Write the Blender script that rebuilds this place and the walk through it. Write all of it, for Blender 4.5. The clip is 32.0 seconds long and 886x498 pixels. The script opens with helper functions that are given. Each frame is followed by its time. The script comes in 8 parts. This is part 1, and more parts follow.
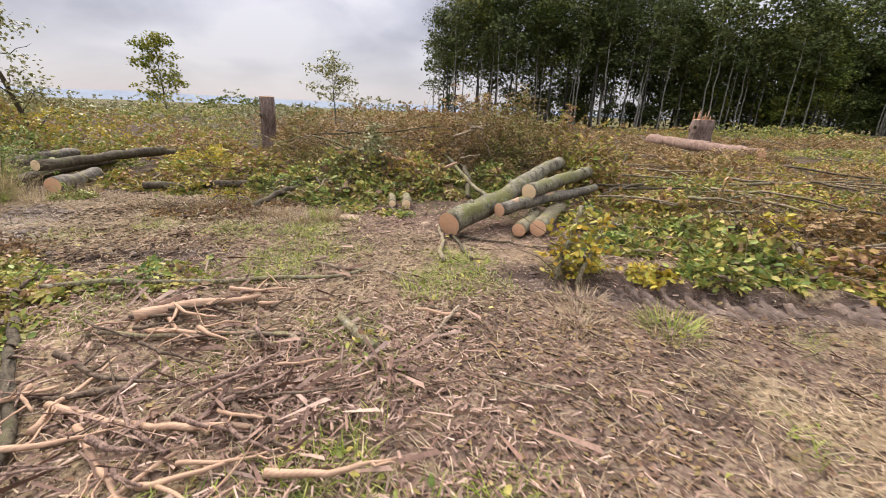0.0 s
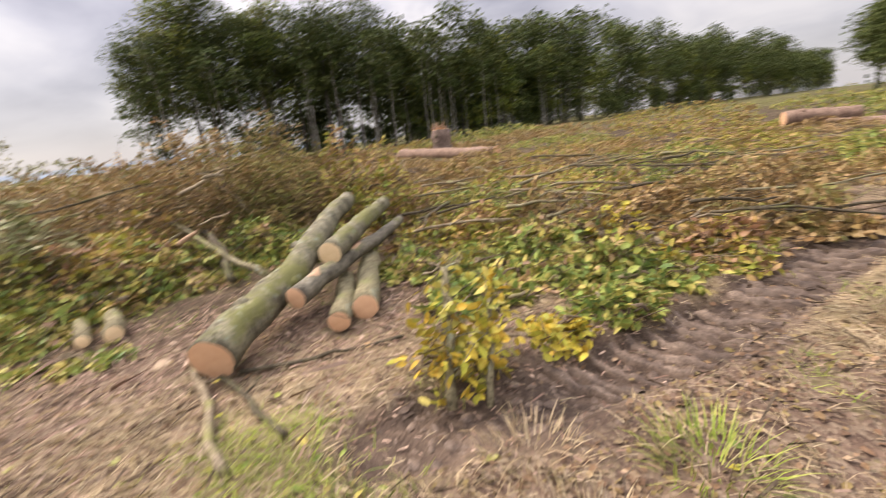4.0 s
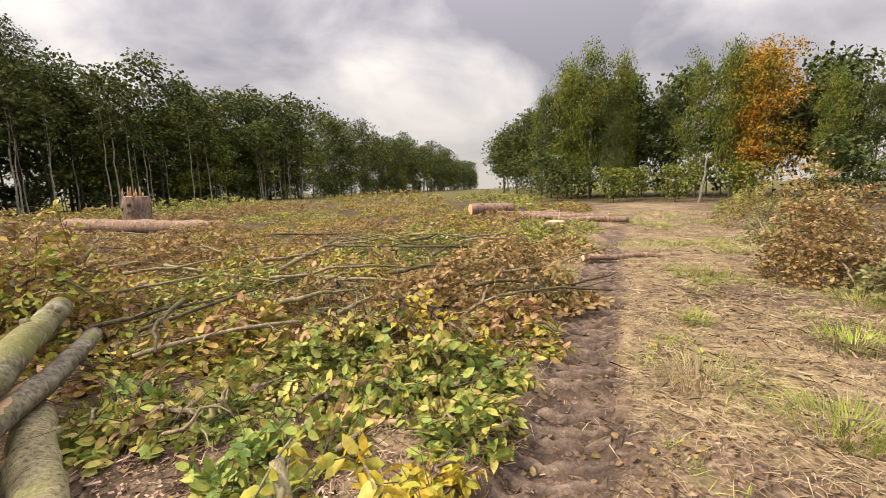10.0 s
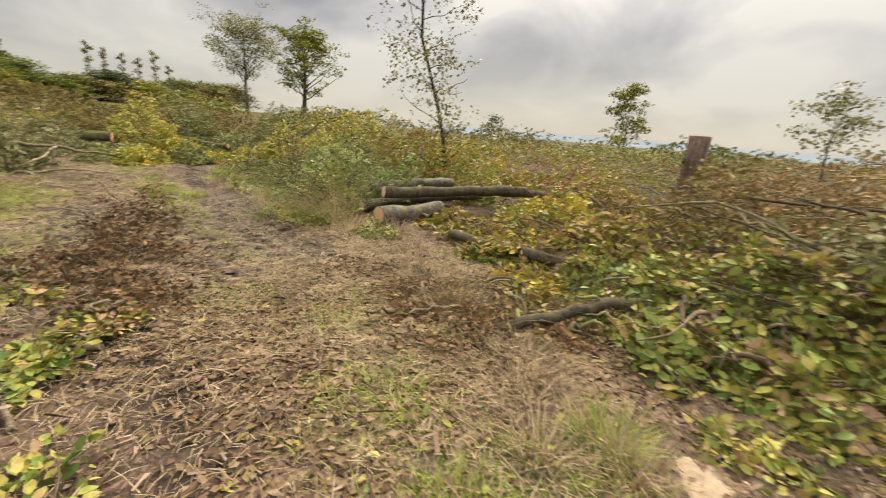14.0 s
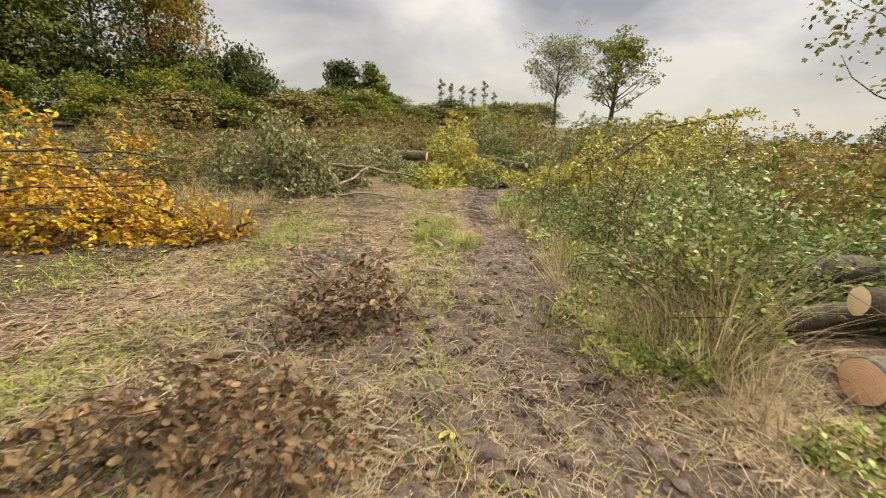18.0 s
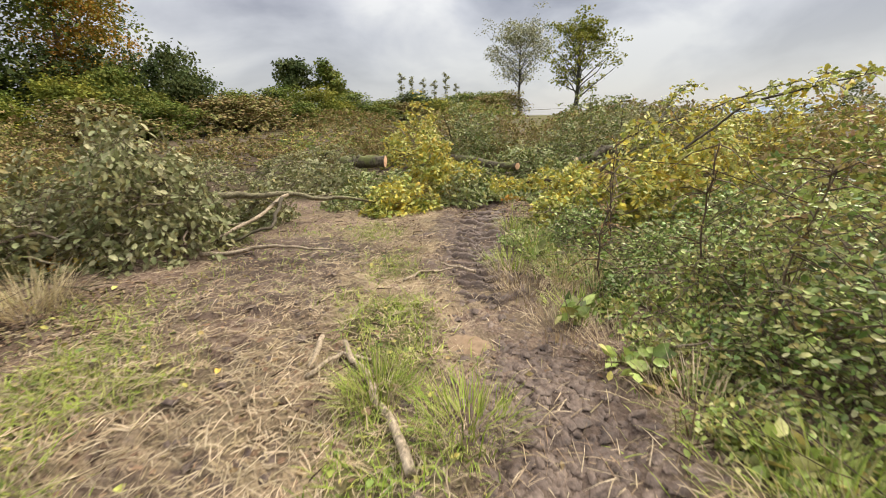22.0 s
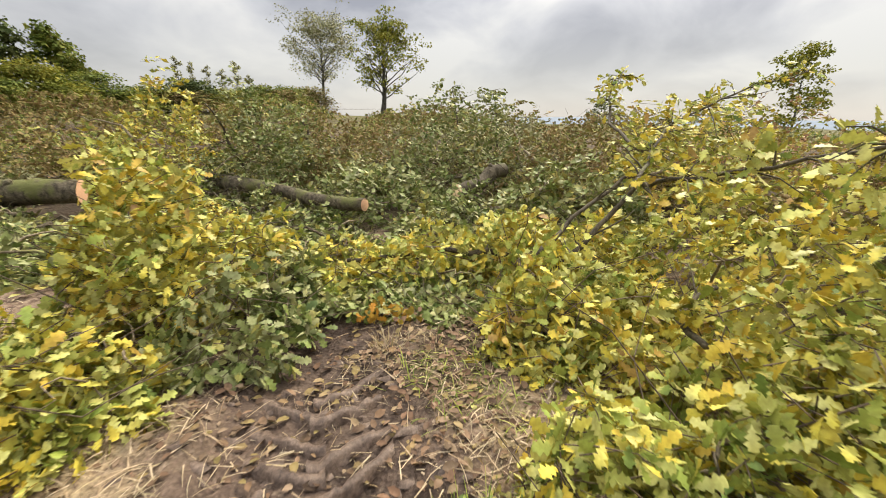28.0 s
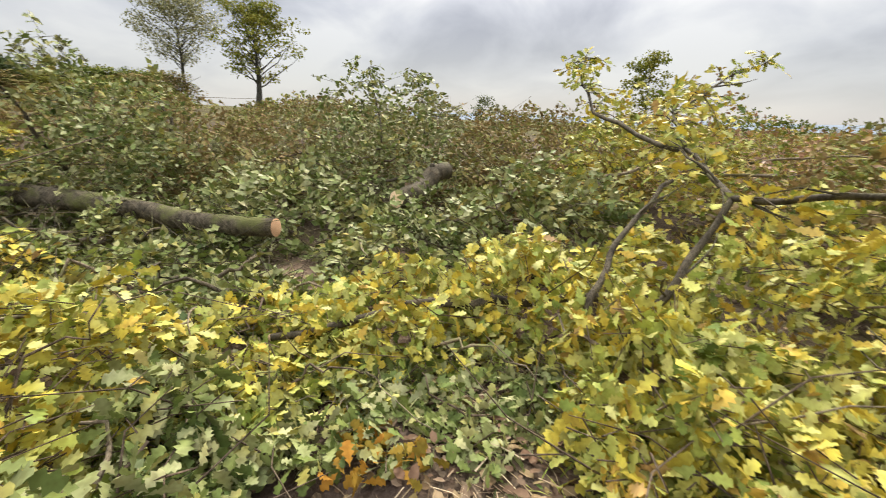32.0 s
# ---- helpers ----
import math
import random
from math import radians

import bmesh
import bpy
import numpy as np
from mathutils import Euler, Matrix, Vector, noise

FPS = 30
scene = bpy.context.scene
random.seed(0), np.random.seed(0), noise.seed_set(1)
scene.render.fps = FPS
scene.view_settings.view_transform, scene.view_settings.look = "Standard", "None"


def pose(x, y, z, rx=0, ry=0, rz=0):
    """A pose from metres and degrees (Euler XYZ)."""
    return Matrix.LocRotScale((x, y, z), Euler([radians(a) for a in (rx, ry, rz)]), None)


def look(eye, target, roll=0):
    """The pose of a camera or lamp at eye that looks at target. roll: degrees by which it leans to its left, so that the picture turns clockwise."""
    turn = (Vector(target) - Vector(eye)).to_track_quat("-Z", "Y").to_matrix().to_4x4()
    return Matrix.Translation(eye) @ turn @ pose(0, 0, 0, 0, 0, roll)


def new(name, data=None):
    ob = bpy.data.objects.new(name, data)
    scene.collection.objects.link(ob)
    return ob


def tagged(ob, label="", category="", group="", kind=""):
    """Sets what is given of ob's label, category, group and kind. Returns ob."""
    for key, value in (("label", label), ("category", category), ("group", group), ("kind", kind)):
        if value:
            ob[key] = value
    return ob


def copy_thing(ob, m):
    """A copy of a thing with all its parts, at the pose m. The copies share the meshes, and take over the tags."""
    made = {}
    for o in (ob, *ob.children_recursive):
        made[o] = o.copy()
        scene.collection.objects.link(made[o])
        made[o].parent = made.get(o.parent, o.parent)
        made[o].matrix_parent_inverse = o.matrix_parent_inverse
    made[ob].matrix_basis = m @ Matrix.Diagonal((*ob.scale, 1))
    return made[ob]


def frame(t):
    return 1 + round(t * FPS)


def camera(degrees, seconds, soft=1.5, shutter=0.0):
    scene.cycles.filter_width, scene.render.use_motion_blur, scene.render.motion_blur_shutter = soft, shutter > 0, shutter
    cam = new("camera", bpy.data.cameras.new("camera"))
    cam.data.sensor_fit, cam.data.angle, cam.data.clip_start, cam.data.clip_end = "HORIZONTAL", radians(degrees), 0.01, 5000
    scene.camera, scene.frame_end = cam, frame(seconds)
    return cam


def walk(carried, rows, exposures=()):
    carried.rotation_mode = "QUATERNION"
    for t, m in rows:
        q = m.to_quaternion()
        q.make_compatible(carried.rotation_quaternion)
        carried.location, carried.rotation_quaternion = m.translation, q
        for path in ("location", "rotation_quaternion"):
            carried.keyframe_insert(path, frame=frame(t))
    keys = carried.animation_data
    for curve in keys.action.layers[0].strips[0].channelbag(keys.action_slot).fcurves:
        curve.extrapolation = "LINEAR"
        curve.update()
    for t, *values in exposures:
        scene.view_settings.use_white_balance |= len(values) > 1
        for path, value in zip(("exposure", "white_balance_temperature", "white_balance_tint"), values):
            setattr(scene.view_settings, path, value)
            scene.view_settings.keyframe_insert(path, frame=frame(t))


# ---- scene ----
cam = camera(93.6, 32.0, soft=0.95, shutter=0.4)
PATH = [
    (0, (2.113, 1.931, 1.606), (0.372, 2.68, 0.967), 2.2),
    (0.5, (1.855, 1.885, 1.62), (0.098, 2.593, 0.978), 2.3),
    (1, (1.618, 2.029, 1.579), (-0.109, 2.737, 0.861), 1.4),
    (1.5, (1.27, 1.962, 1.568), (-0.501, 2.682, 0.981), 1.4),
    (2, (1.068, 1.944, 1.605), (-0.558, 2.938, 0.998), -0.3),
    (2.5, (0.871, 2.095, 1.548), (-0.718, 3.127, 0.908), -2.7),
    (3, (0.56, 2.351, 1.566), (-0.934, 3.529, 0.949), -2.9),
    (3.5, (0.183, 2.595, 1.522), (-1.14, 3.945, 0.869), -2.5),
    (4, (0.174, 2.94, 1.521), (-0.948, 4.502, 0.973), -6.5),
    (4.5, (-0.058, 3.305, 1.598), (-0.553, 5.2, 1.194), -1.6),
    (6.5, (-0.86, 3.825, 1.523), (-1.38, 5.73, 1.206), -2.7),
    (7, (-0.878, 3.821, 1.539), (-1.235, 5.766, 1.246), -3.8),
    (7.5, (-0.892, 3.799, 1.531), (-1.101, 5.766, 1.231), -3.8),
    (8, (-0.908, 3.788, 1.533), (-1.108, 5.753, 1.221), -3.3),
    (8.5, (-0.877, 3.766, 1.54), (-0.992, 5.738, 1.229), -2.4),
    (9, (-0.843, 3.727, 1.545), (-0.836, 5.705, 1.248), -1.8),
    (9.5, (-0.802, 3.7, 1.556), (-0.708, 5.677, 1.267), -1.5),
    (10, (-0.791, 3.692, 1.552), (-0.695, 5.669, 1.264), -1.5),
    (10.5, (-0.812, 3.74, 1.54), (-1.019, 5.707, 1.244), -1.8),
    (11, (-0.927, 3.696, 1.559), (-1.86, 5.439, 1.258), -1.4),
    (11.5, (-1.194, 3.605, 1.525), (-2.816, 4.733, 1.213), 1.2),
    (12, (-1.446, 3.389, 1.49), (-3.333, 3.978, 1.188), 2.4),
    (12.5, (-1.499, 3.265, 1.518), (-3.468, 3.347, 1.173), 3.1),
    (13, (-1.626, 3.161, 1.494), (-3.549, 2.799, 1.083), 3.9),
    (13.5, (-1.896, 3.034, 1.486), (-3.686, 2.292, 0.992), 4.4),
    (14, (-2.112, 2.788, 1.471), (-3.734, 1.756, 0.92), 4.4),
    (14.5, (-2.285, 2.414, 1.409), (-3.699, 1.133, 0.811), 3.6),
    (15, (-2.675, 2.043, 1.385), (-3.83, 0.527, 0.777), 3.1),
    (15.5, (-2.868, 1.8, 1.403), (-3.87, 0.197, 0.753), 3.5),
    (17.5, (-3.772, 0.211, 1.386), (-4.423, -1.613, 0.887), 0.9),
    (18, (-4.024, -0.257, 1.388), (-4.632, -2.078, 0.827), 1.9),
    (18.5, (-4.213, -0.659, 1.388), (-4.947, -2.42, 0.787), 2.4),
    (19, (-4.433, -1.081, 1.38), (-5.133, -2.882, 0.864), 3.9),
    (19.5, (-4.578, -1.522, 1.379), (-5.271, -3.317, 0.834), 1.2),
    (20, (-4.732, -1.933, 1.358), (-5.43, -3.73, 0.827), -1.0),
    (20.5, (-4.872, -2.354, 1.354), (-5.444, -4.163, 0.72), -2.0),
    (21, (-4.968, -2.751, 1.398), (-5.668, -4.501, 0.728), -2.5),
    (21.5, (-5.103, -3.11, 1.386), (-5.783, -4.882, 0.755), -2.4),
    (22, (-5.172, -3.476, 1.389), (-5.893, -5.247, 0.804), -1.9),
    (22.5, (-5.324, -3.857, 1.397), (-6.229, -5.535, 0.792), -3.8),
    (23, (-5.5, -4.263, 1.374), (-6.355, -5.963, 0.76), -0.6),
    (23.5, (-5.699, -4.658, 1.309), (-6.722, -6.278, 0.733), 0.6),
    (24, (-5.958, -5.078, 1.27), (-6.953, -6.724, 0.721), -0.7),
    (24.5, (-6.195, -5.456, 1.276), (-7.194, -7.097, 0.72), -0.0),
    (26.5, (-6.831, -6.755, 1.403), (-7.704, -8.459, 0.826), -2.3),
    (27, (-7.023, -7.067, 1.409), (-8.101, -8.647, 0.826), -0.1),
    (27.5, (-7.196, -7.389, 1.386), (-8.514, -8.771, 0.793), 0.1),
    (28, (-7.365, -7.683, 1.359), (-8.786, -8.959, 0.768), 0.7),
    (28.5, (-7.49, -7.978, 1.34), (-8.979, -9.16, 0.72), 3.4),
    (29, (-7.575, -8.243, 1.342), (-9.123, -9.325, 0.683), 2.8),
    (29.5, (-7.691, -8.424, 1.328), (-9.287, -9.437, 0.674), 2.3),
    (30, (-7.797, -8.594, 1.317), (-9.459, -9.485, 0.65), 2.7),
    (30.5, (-7.849, -8.729, 1.31), (-9.604, -9.414, 0.636), 2.2),
    (31, (-7.888, -8.825, 1.309), (-9.677, -9.425, 0.648), 1.9),
    (31.5, (-8.019, -8.929, 1.286), (-9.787, -9.616, 0.652), 1.7),
    (32, (-8.08, -9.005, 1.279), (-9.786, -9.856, 0.673), 1.7),
]
walk(cam, [(t, look(eye, target, roll)) for t, eye, target, roll in PATH], [(0, 1.91, 6600, 18), (4, 2.05, 7000, 18), (7, 2.05, 6950, 16), (9.2, 2.03, 6750, 15), (10, 2.03, 7650, 15), (11, 2.05, 7650, 14), (12.5, 1.89, 7550, 12), (14, 1.83, 7800, 9), (20, 1.93, 7400, 10), (22, 1.93, 6850, 10), (24.0, 1.99, 6900, 10), (28.0, 1.99, 7150, 10), (32.0, 1.99, 6850, 10)])

# ---- light: overcast autumn sky ----
SUN_ELEV, SUN_AZ = radians(47), radians(258)
sun_data = bpy.data.lights.new("sun", "SUN")
sun_data.energy, sun_data.angle, sun_data.color = 1.5, radians(16), (1.0, 0.94, 0.84)
sun = new("sun", sun_data)
sun.matrix_world = look((0, 0, 40), (0 - 10 * math.sin(SUN_AZ), 0 - 10 * math.cos(SUN_AZ), 40 - 10 * math.tan(SUN_ELEV)))


def link(nt, a, b):
    nt.links.new(a, b)


def make_world():
    w = bpy.data.worlds.new("overcast_sky")
    w.use_nodes = True
    nt = w.node_tree
    nt.nodes.clear()
    N = nt.nodes.new
    out, bg = N("ShaderNodeOutputWorld"), N("ShaderNodeBackground")
    sky = N("ShaderNodeTexSky")
    sky.sky_type, sky.sun_disc = "NISHITA", False
    sky.sun_elevation, sky.sun_rotation = SUN_ELEV, SUN_AZ
    tc, sep = N("ShaderNodeTexCoord"), N("ShaderNodeSeparateXYZ")
    link(nt, tc.outputs["Generated"], sep.inputs[0])
    zz = N("ShaderNodeMath")
    zz.operation, zz.inputs[1].default_value = "MAXIMUM", 0.0
    link(nt, sep.outputs["Z"], zz.inputs[0])
    za = N("ShaderNodeMath")
    za.operation, za.inputs[1].default_value = "ADD", 0.42
    link(nt, zz.outputs[0], za.inputs[0])
    comb = N("ShaderNodeCombineXYZ")
    for i, ax in enumerate("XY"):
        d = N("ShaderNodeMath")
        d.operation = "DIVIDE"
        link(nt, sep.outputs[ax], d.inputs[0])
        link(nt, za.outputs[0], d.inputs[1])
        link(nt, d.outputs[0], comb.inputs[i])
    n1 = N("ShaderNodeTexNoise")
    n1.inputs["Scale"].default_value, n1.inputs["Detail"].default_value, n1.inputs["Roughness"].default_value = 1.9, 8, 0.5
    n1.inputs["Distortion"].default_value = 0.35
    cm = N("ShaderNodeMapping")
    cm.inputs["Location"].default_value = (3.1, 1.7, 0.4)
    link(nt, comb.outputs[0], cm.inputs["Vector"])
    link(nt, cm.outputs[0], n1.inputs["Vector"])
    ramp = N("ShaderNodeValToRGB")
    e = ramp.color_ramp.elements
    e[0].position, e[0].color = 0.34, (0.31, 0.325, 0.40, 1)
    e[1].position, e[1].color = 0.62, (0.86, 0.88, 0.91, 1)
    m = ramp.color_ramp.elements.new(0.5)
    m.color = (0.60, 0.625, 0.70, 1)
    north = N("ShaderNodeMath")
    north.operation, north.inputs[1].default_value = "MULTIPLY_ADD", -0.03
    link(nt, sep.outputs["Y"], north.inputs[0])
    link(nt, n1.outputs["Fac"], north.inputs[2])
    link(nt, north.outputs[0], ramp.inputs[0])
    hor = N("ShaderNodeMapRange")
    hor.inputs["From Min"].default_value, hor.inputs["From Max"].default_value = 0.0, 0.24
    hor.inputs["To Min"].default_value, hor.inputs["To Max"].default_value = 0.8, 0.0
    link(nt, zz.outputs[0], hor.inputs["Value"])
    mixh = N("ShaderNodeMix")
    mixh.data_type = "RGBA"
    link(nt, hor.outputs[0], mixh.inputs[0])
    link(nt, ramp.outputs[0], mixh.inputs[6])
    mixh.inputs[7].default_value = (0.82, 0.845, 0.88, 1)
    # zenith of an overcast sky is brighter than its horizon
    zsq = N("ShaderNodeMath")
    zsq.operation, zsq.inputs[1].default_value = "POWER", 2.0
    link(nt, zz.outputs[0], zsq.inputs[0])
    zb = N("ShaderNodeMath")
    zb.operation, zb.inputs[1].default_value, zb.inputs[2].default_value = "MULTIPLY_ADD", 4.4, 0.75
    link(nt, zsq.outputs[0], zb.inputs[0])
    sc = N("ShaderNodeVectorMath")
    sc.operation = "SCALE"
    link(nt, mixh.outputs[2], sc.inputs[0])
    link(nt, zb.outputs[0], sc.inputs["Scale"])
    skys = N("ShaderNodeVectorMath")
    skys.operation = "SCALE"
    skys.inputs["Scale"].default_value = 0.02
    link(nt, sky.outputs[0], skys.inputs[0])
    add = N("ShaderNodeVectorMath")
    add.operation = "ADD"
    link(nt, sc.outputs[0], add.inputs[0])
    link(nt, skys.outputs[0], add.inputs[1])
    link(nt, add.outputs[0], bg.inputs["Color"])
    bg.inputs["Strength"].default_value = 0.245
    link(nt, bg.outputs[0], out.inputs[0])
    scene.world = w


make_world()


# ---- materials ----
def mat_base(name):
    m = bpy.data.materials.new(name)
    m.use_nodes = True
    nt = m.node_tree
    b = nt.nodes["Principled BSDF"]
    b.inputs["Specular IOR Level"].default_value = 0.18
    return m, nt, b


def node(nt, kind, **kw):
    n = nt.nodes.new(kind)
    for k, v in kw.items():
        if k in n.inputs:
            n.inputs[k].default_value = v
        else:
            raise KeyError(k)
    return n


def ramp_node(nt, stops):
    r = nt.nodes.new("ShaderNodeValToRGB")
    els = r.color_ramp.elements
    while len(els) < len(stops):
        els.new(0.5)
    for el, (p, c) in zip(els, stops):
        el.position, el.color = p, (*c, 1)
    return r


def mix_rgb(nt, fac, a, b, mode="MIX"):
    m = nt.nodes.new("ShaderNodeMix")
    m.data_type, m.blend_type = "RGBA", mode
    for sock, v in ((m.inputs[0], fac), (m.inputs[6], a), (m.inputs[7], b)):
        if isinstance(v, (int, float)):
            sock.default_value = v
        elif isinstance(v, tuple):
            sock.default_value = (*v, 1)
        else:
            link(nt, v, sock)
    return m.outputs[2]


def leaf_mat(name, cols, transl=0.28, rough=0.5, gloss=0.16, patch=1.7, own=0.5):
    """Leaves: neighbours on a branch share a tint, each leaf strays from it; light shines through a little."""
    cols = [tuple(0.74 * x for x in c) for c in cols]
    m, nt, b = mat_base(name)
    geo = nt.nodes.new("ShaderNodeNewGeometry")
    tc = nt.nodes.new("ShaderNodeTexCoord")
    info = nt.nodes.new("ShaderNodeObjectInfo")
    shift = nt.nodes.new("ShaderNodeVectorMath")
    shift.operation, shift.inputs["Scale"].default_value = "SCALE", 40.0
    comb = nt.nodes.new("ShaderNodeCombineXYZ")
    for k in range(3):
        link(nt, info.outputs["Random"], comb.inputs[k])
    link(nt, comb.outputs[0], shift.inputs[0])
    place = nt.nodes.new("ShaderNodeVectorMath")
    link(nt, tc.outputs["Object"], place.inputs[0])
    link(nt, shift.outputs[0], place.inputs[1])
    nz = node(nt, "ShaderNodeTexNoise", Scale=patch, Detail=2.0)
    link(nt, place.outputs[0], nz.inputs["Vector"])
    wide = nt.nodes.new("ShaderNodeMapRange")
    wide.inputs["From Min"].default_value, wide.inputs["From Max"].default_value = 0.28, 0.72
    link(nt, nz.outputs["Fac"], wide.inputs["Value"])
    tint = nt.nodes.new("ShaderNodeMix")
    tint.inputs[0].default_value = own
    link(nt, wide.outputs[0], tint.inputs[2])
    link(nt, geo.outputs["Random Per Island"], tint.inputs[3])
    stops = [((i + 0.5) / len(cols), c) for i, c in enumerate(cols)]
    r = ramp_node(nt, stops)
    link(nt, tint.outputs[0], r.inputs[0])
    nd = node(nt, "ShaderNodeTexNoise", Scale=patch * 2.3, Detail=2.0)
    link(nt, place.outputs[0], nd.inputs["Vector"])
    nf = node(nt, "ShaderNodeTexNoise", Scale=45.0, Detail=2.0)
    link(nt, tc.outputs["Object"], nf.inputs["Vector"])
    v = ramp_node(nt, [(0.32, (0.62, 0.64, 0.6)), (0.68, (1.22, 1.2, 1.15))])
    link(nt, nd.outputs["Fac"], v.inputs[0])
    c1 = mix_rgb(nt, 1.0, r.outputs[0], v.outputs[0], "MULTIPLY")
    v2 = ramp_node(nt, [(0.35, (0.75, 0.7, 0.62)), (0.62, (1.12, 1.12, 1.1))])
    link(nt, nf.outputs["Fac"], v2.inputs[0])
    c2 = mix_rgb(nt, 0.7, c1, mix_rgb(nt, 1.0, c1, v2.outputs[0], "MULTIPLY"))
    link(nt, c2, b.inputs["Base Color"])
    b.inputs["Roughness"].default_value = rough
    b.inputs["Specular IOR Level"].default_value = gloss
    tr = nt.nodes.new("ShaderNodeBsdfTranslucent")
    link(nt, c2, tr.inputs["Color"])
    ms = nt.nodes.new("ShaderNodeMixShader")
    ms.inputs[0].default_value = transl
    link(nt, b.outputs[0], ms.inputs[1])
    link(nt, tr.outputs[0], ms.inputs[2])
    link(nt, ms.outputs[0], nt.nodes["Material Output"].inputs[0])
    return m


def bark_mat(name, c1, c2, moss=None, moss_amount=0.5, scale=9.0, stretch=0.25, bump=0.4, lichen=False):
    m, nt, b = mat_base(name)
    tc = nt.nodes.new("ShaderNodeTexCoord")
    mp = nt.nodes.new("ShaderNodeMapping")
    mp.inputs["Scale"].default_value = (1, 1, stretch)
    link(nt, tc.outputs["Object"], mp.inputs["Vector"])
    n1 = node(nt, "ShaderNodeTexNoise", Scale=scale, Detail=6.0, Roughness=0.65)
    link(nt, mp.outputs[0], n1.inputs["Vector"])
    n2 = node(nt, "ShaderNodeTexNoise", Scale=scale * 6, Detail=4.0, Roughness=0.6)
    link(nt, mp.outputs[0], n2.inputs["Vector"])
    r = ramp_node(nt, [(0.34, tuple(0.8 * x for x in c1)), (0.64, tuple(0.86 * x for x in c2))])
    link(nt, n1.outputs["Fac"], r.inputs[0])
    v = ramp_node(nt, [(0.34, (0.42, 0.42, 0.42)), (0.48, (0.9, 0.9, 0.9)), (0.68, (1.3, 1.3, 1.3))])
    link(nt, n2.outputs["Fac"], v.inputs[0])
    col = mix_rgb(nt, 1.0, r.outputs[0], v.outputs[0], "MULTIPLY")
    if moss:
        n3 = node(nt, "ShaderNodeTexNoise", Scale=2.6, Detail=5.0, Roughness=0.62)
        link(nt, tc.outputs["Object"], n3.inputs["Vector"])
        r3 = ramp_node(nt, [(0.62 - 0.3 * moss_amount, (0, 0, 0)), (0.74 - 0.3 * moss_amount, (1, 1, 1))])
        geo = nt.nodes.new("ShaderNodeNewGeometry")
        upz = nt.nodes.new("ShaderNodeSeparateXYZ")
        link(nt, geo.outputs["Normal"], upz.inputs[0])
        lie = nt.nodes.new("ShaderNodeMath")
        lie.operation, lie.inputs[1].default_value = "MULTIPLY_ADD", 0.045
        link(nt, upz.outputs["Z"], lie.inputs[0])
        link(nt, n3.outputs["Fac"], lie.inputs[2])
        link(nt, lie.outputs[0], r3.inputs[0])
        mc = mix_rgb(nt, n2.outputs["Fac"], tuple(0.6 * x for x in moss), tuple(1.35 * x for x in moss))
        col = mix_rgb(nt, r3.outputs[0], col, mc)
    if lichen:
        n4 = node(nt, "ShaderNodeTexNoise", Scale=11.0, Detail=4.0)
        link(nt, tc.outputs["Object"], n4.inputs["Vector"])
        r4 = ramp_node(nt, [(0.60, (0, 0, 0)), (0.70, (0.6, 0.6, 0.6))])
        link(nt, n4.outputs["Fac"], r4.inputs[0])
        col = mix_rgb(nt, r4.outputs[0], col, (0.27, 0.30, 0.23))
    link(nt, col, b.inputs["Base Color"])
    b.inputs["Roughness"].default_value = 0.85
    bp = node(nt, "ShaderNodeBump", Strength=bump, Distance=0.014)
    hs = nt.nodes.new("ShaderNodeMath")
    hs.operation, hs.inputs[1].default_value = "MULTIPLY_ADD", 1.5
    link(nt, n1.outputs["Fac"], hs.inputs[0])
    link(nt, n2.outputs["Fac"], hs.inputs[2])
    link(nt, hs.outputs[0], bp.inputs["Height"])
    link(nt, bp.outputs[0], b.inputs["Normal"])
    return m


def wood_mat(name, c1, c2, rings=True):
    """Fresh cut wood with growth rings round the local z axis."""
    m, nt, b = mat_base(name)
    tc = nt.nodes.new("ShaderNodeTexCoord")
    w = node(nt, "ShaderNodeTexWave", Scale=22.0, Distortion=2.2, Detail=2.0)
    w.wave_type, w.rings_direction = "RINGS", "Z"
    if not rings:
        w.wave_type = "BANDS"
    link(nt, tc.outputs["Object"], w.inputs["Vector"])
    n = node(nt, "ShaderNodeTexNoise", Scale=14.0, Detail=5.0, Roughness=0.7)
    link(nt, tc.outputs["Object"], n.inputs["Vector"])
    r = ramp_node(nt, [(0.0, c1), (1.0, c2)])
    mm = nt.nodes.new("ShaderNodeMath")
    mm.operation, mm.inputs[1].default_value = "MULTIPLY_ADD", 0.35
    link(nt, w.outputs["Fac"], mm.inputs[0])
    link(nt, n.outputs["Fac"], mm.inputs[2])
    link(nt, mm.outputs[0], r.inputs[0])
    link(nt, r.outputs[0], b.inputs["Base Color"])
    b.inputs["Roughness"].default_value = 0.75
    bp = node(nt, "ShaderNodeBump", Strength=0.25, Distance=0.004)
    link(nt, n.outputs["Fac"], bp.inputs["Height"])
    link(nt, bp.outputs[0], b.inputs["Normal"])
    return m


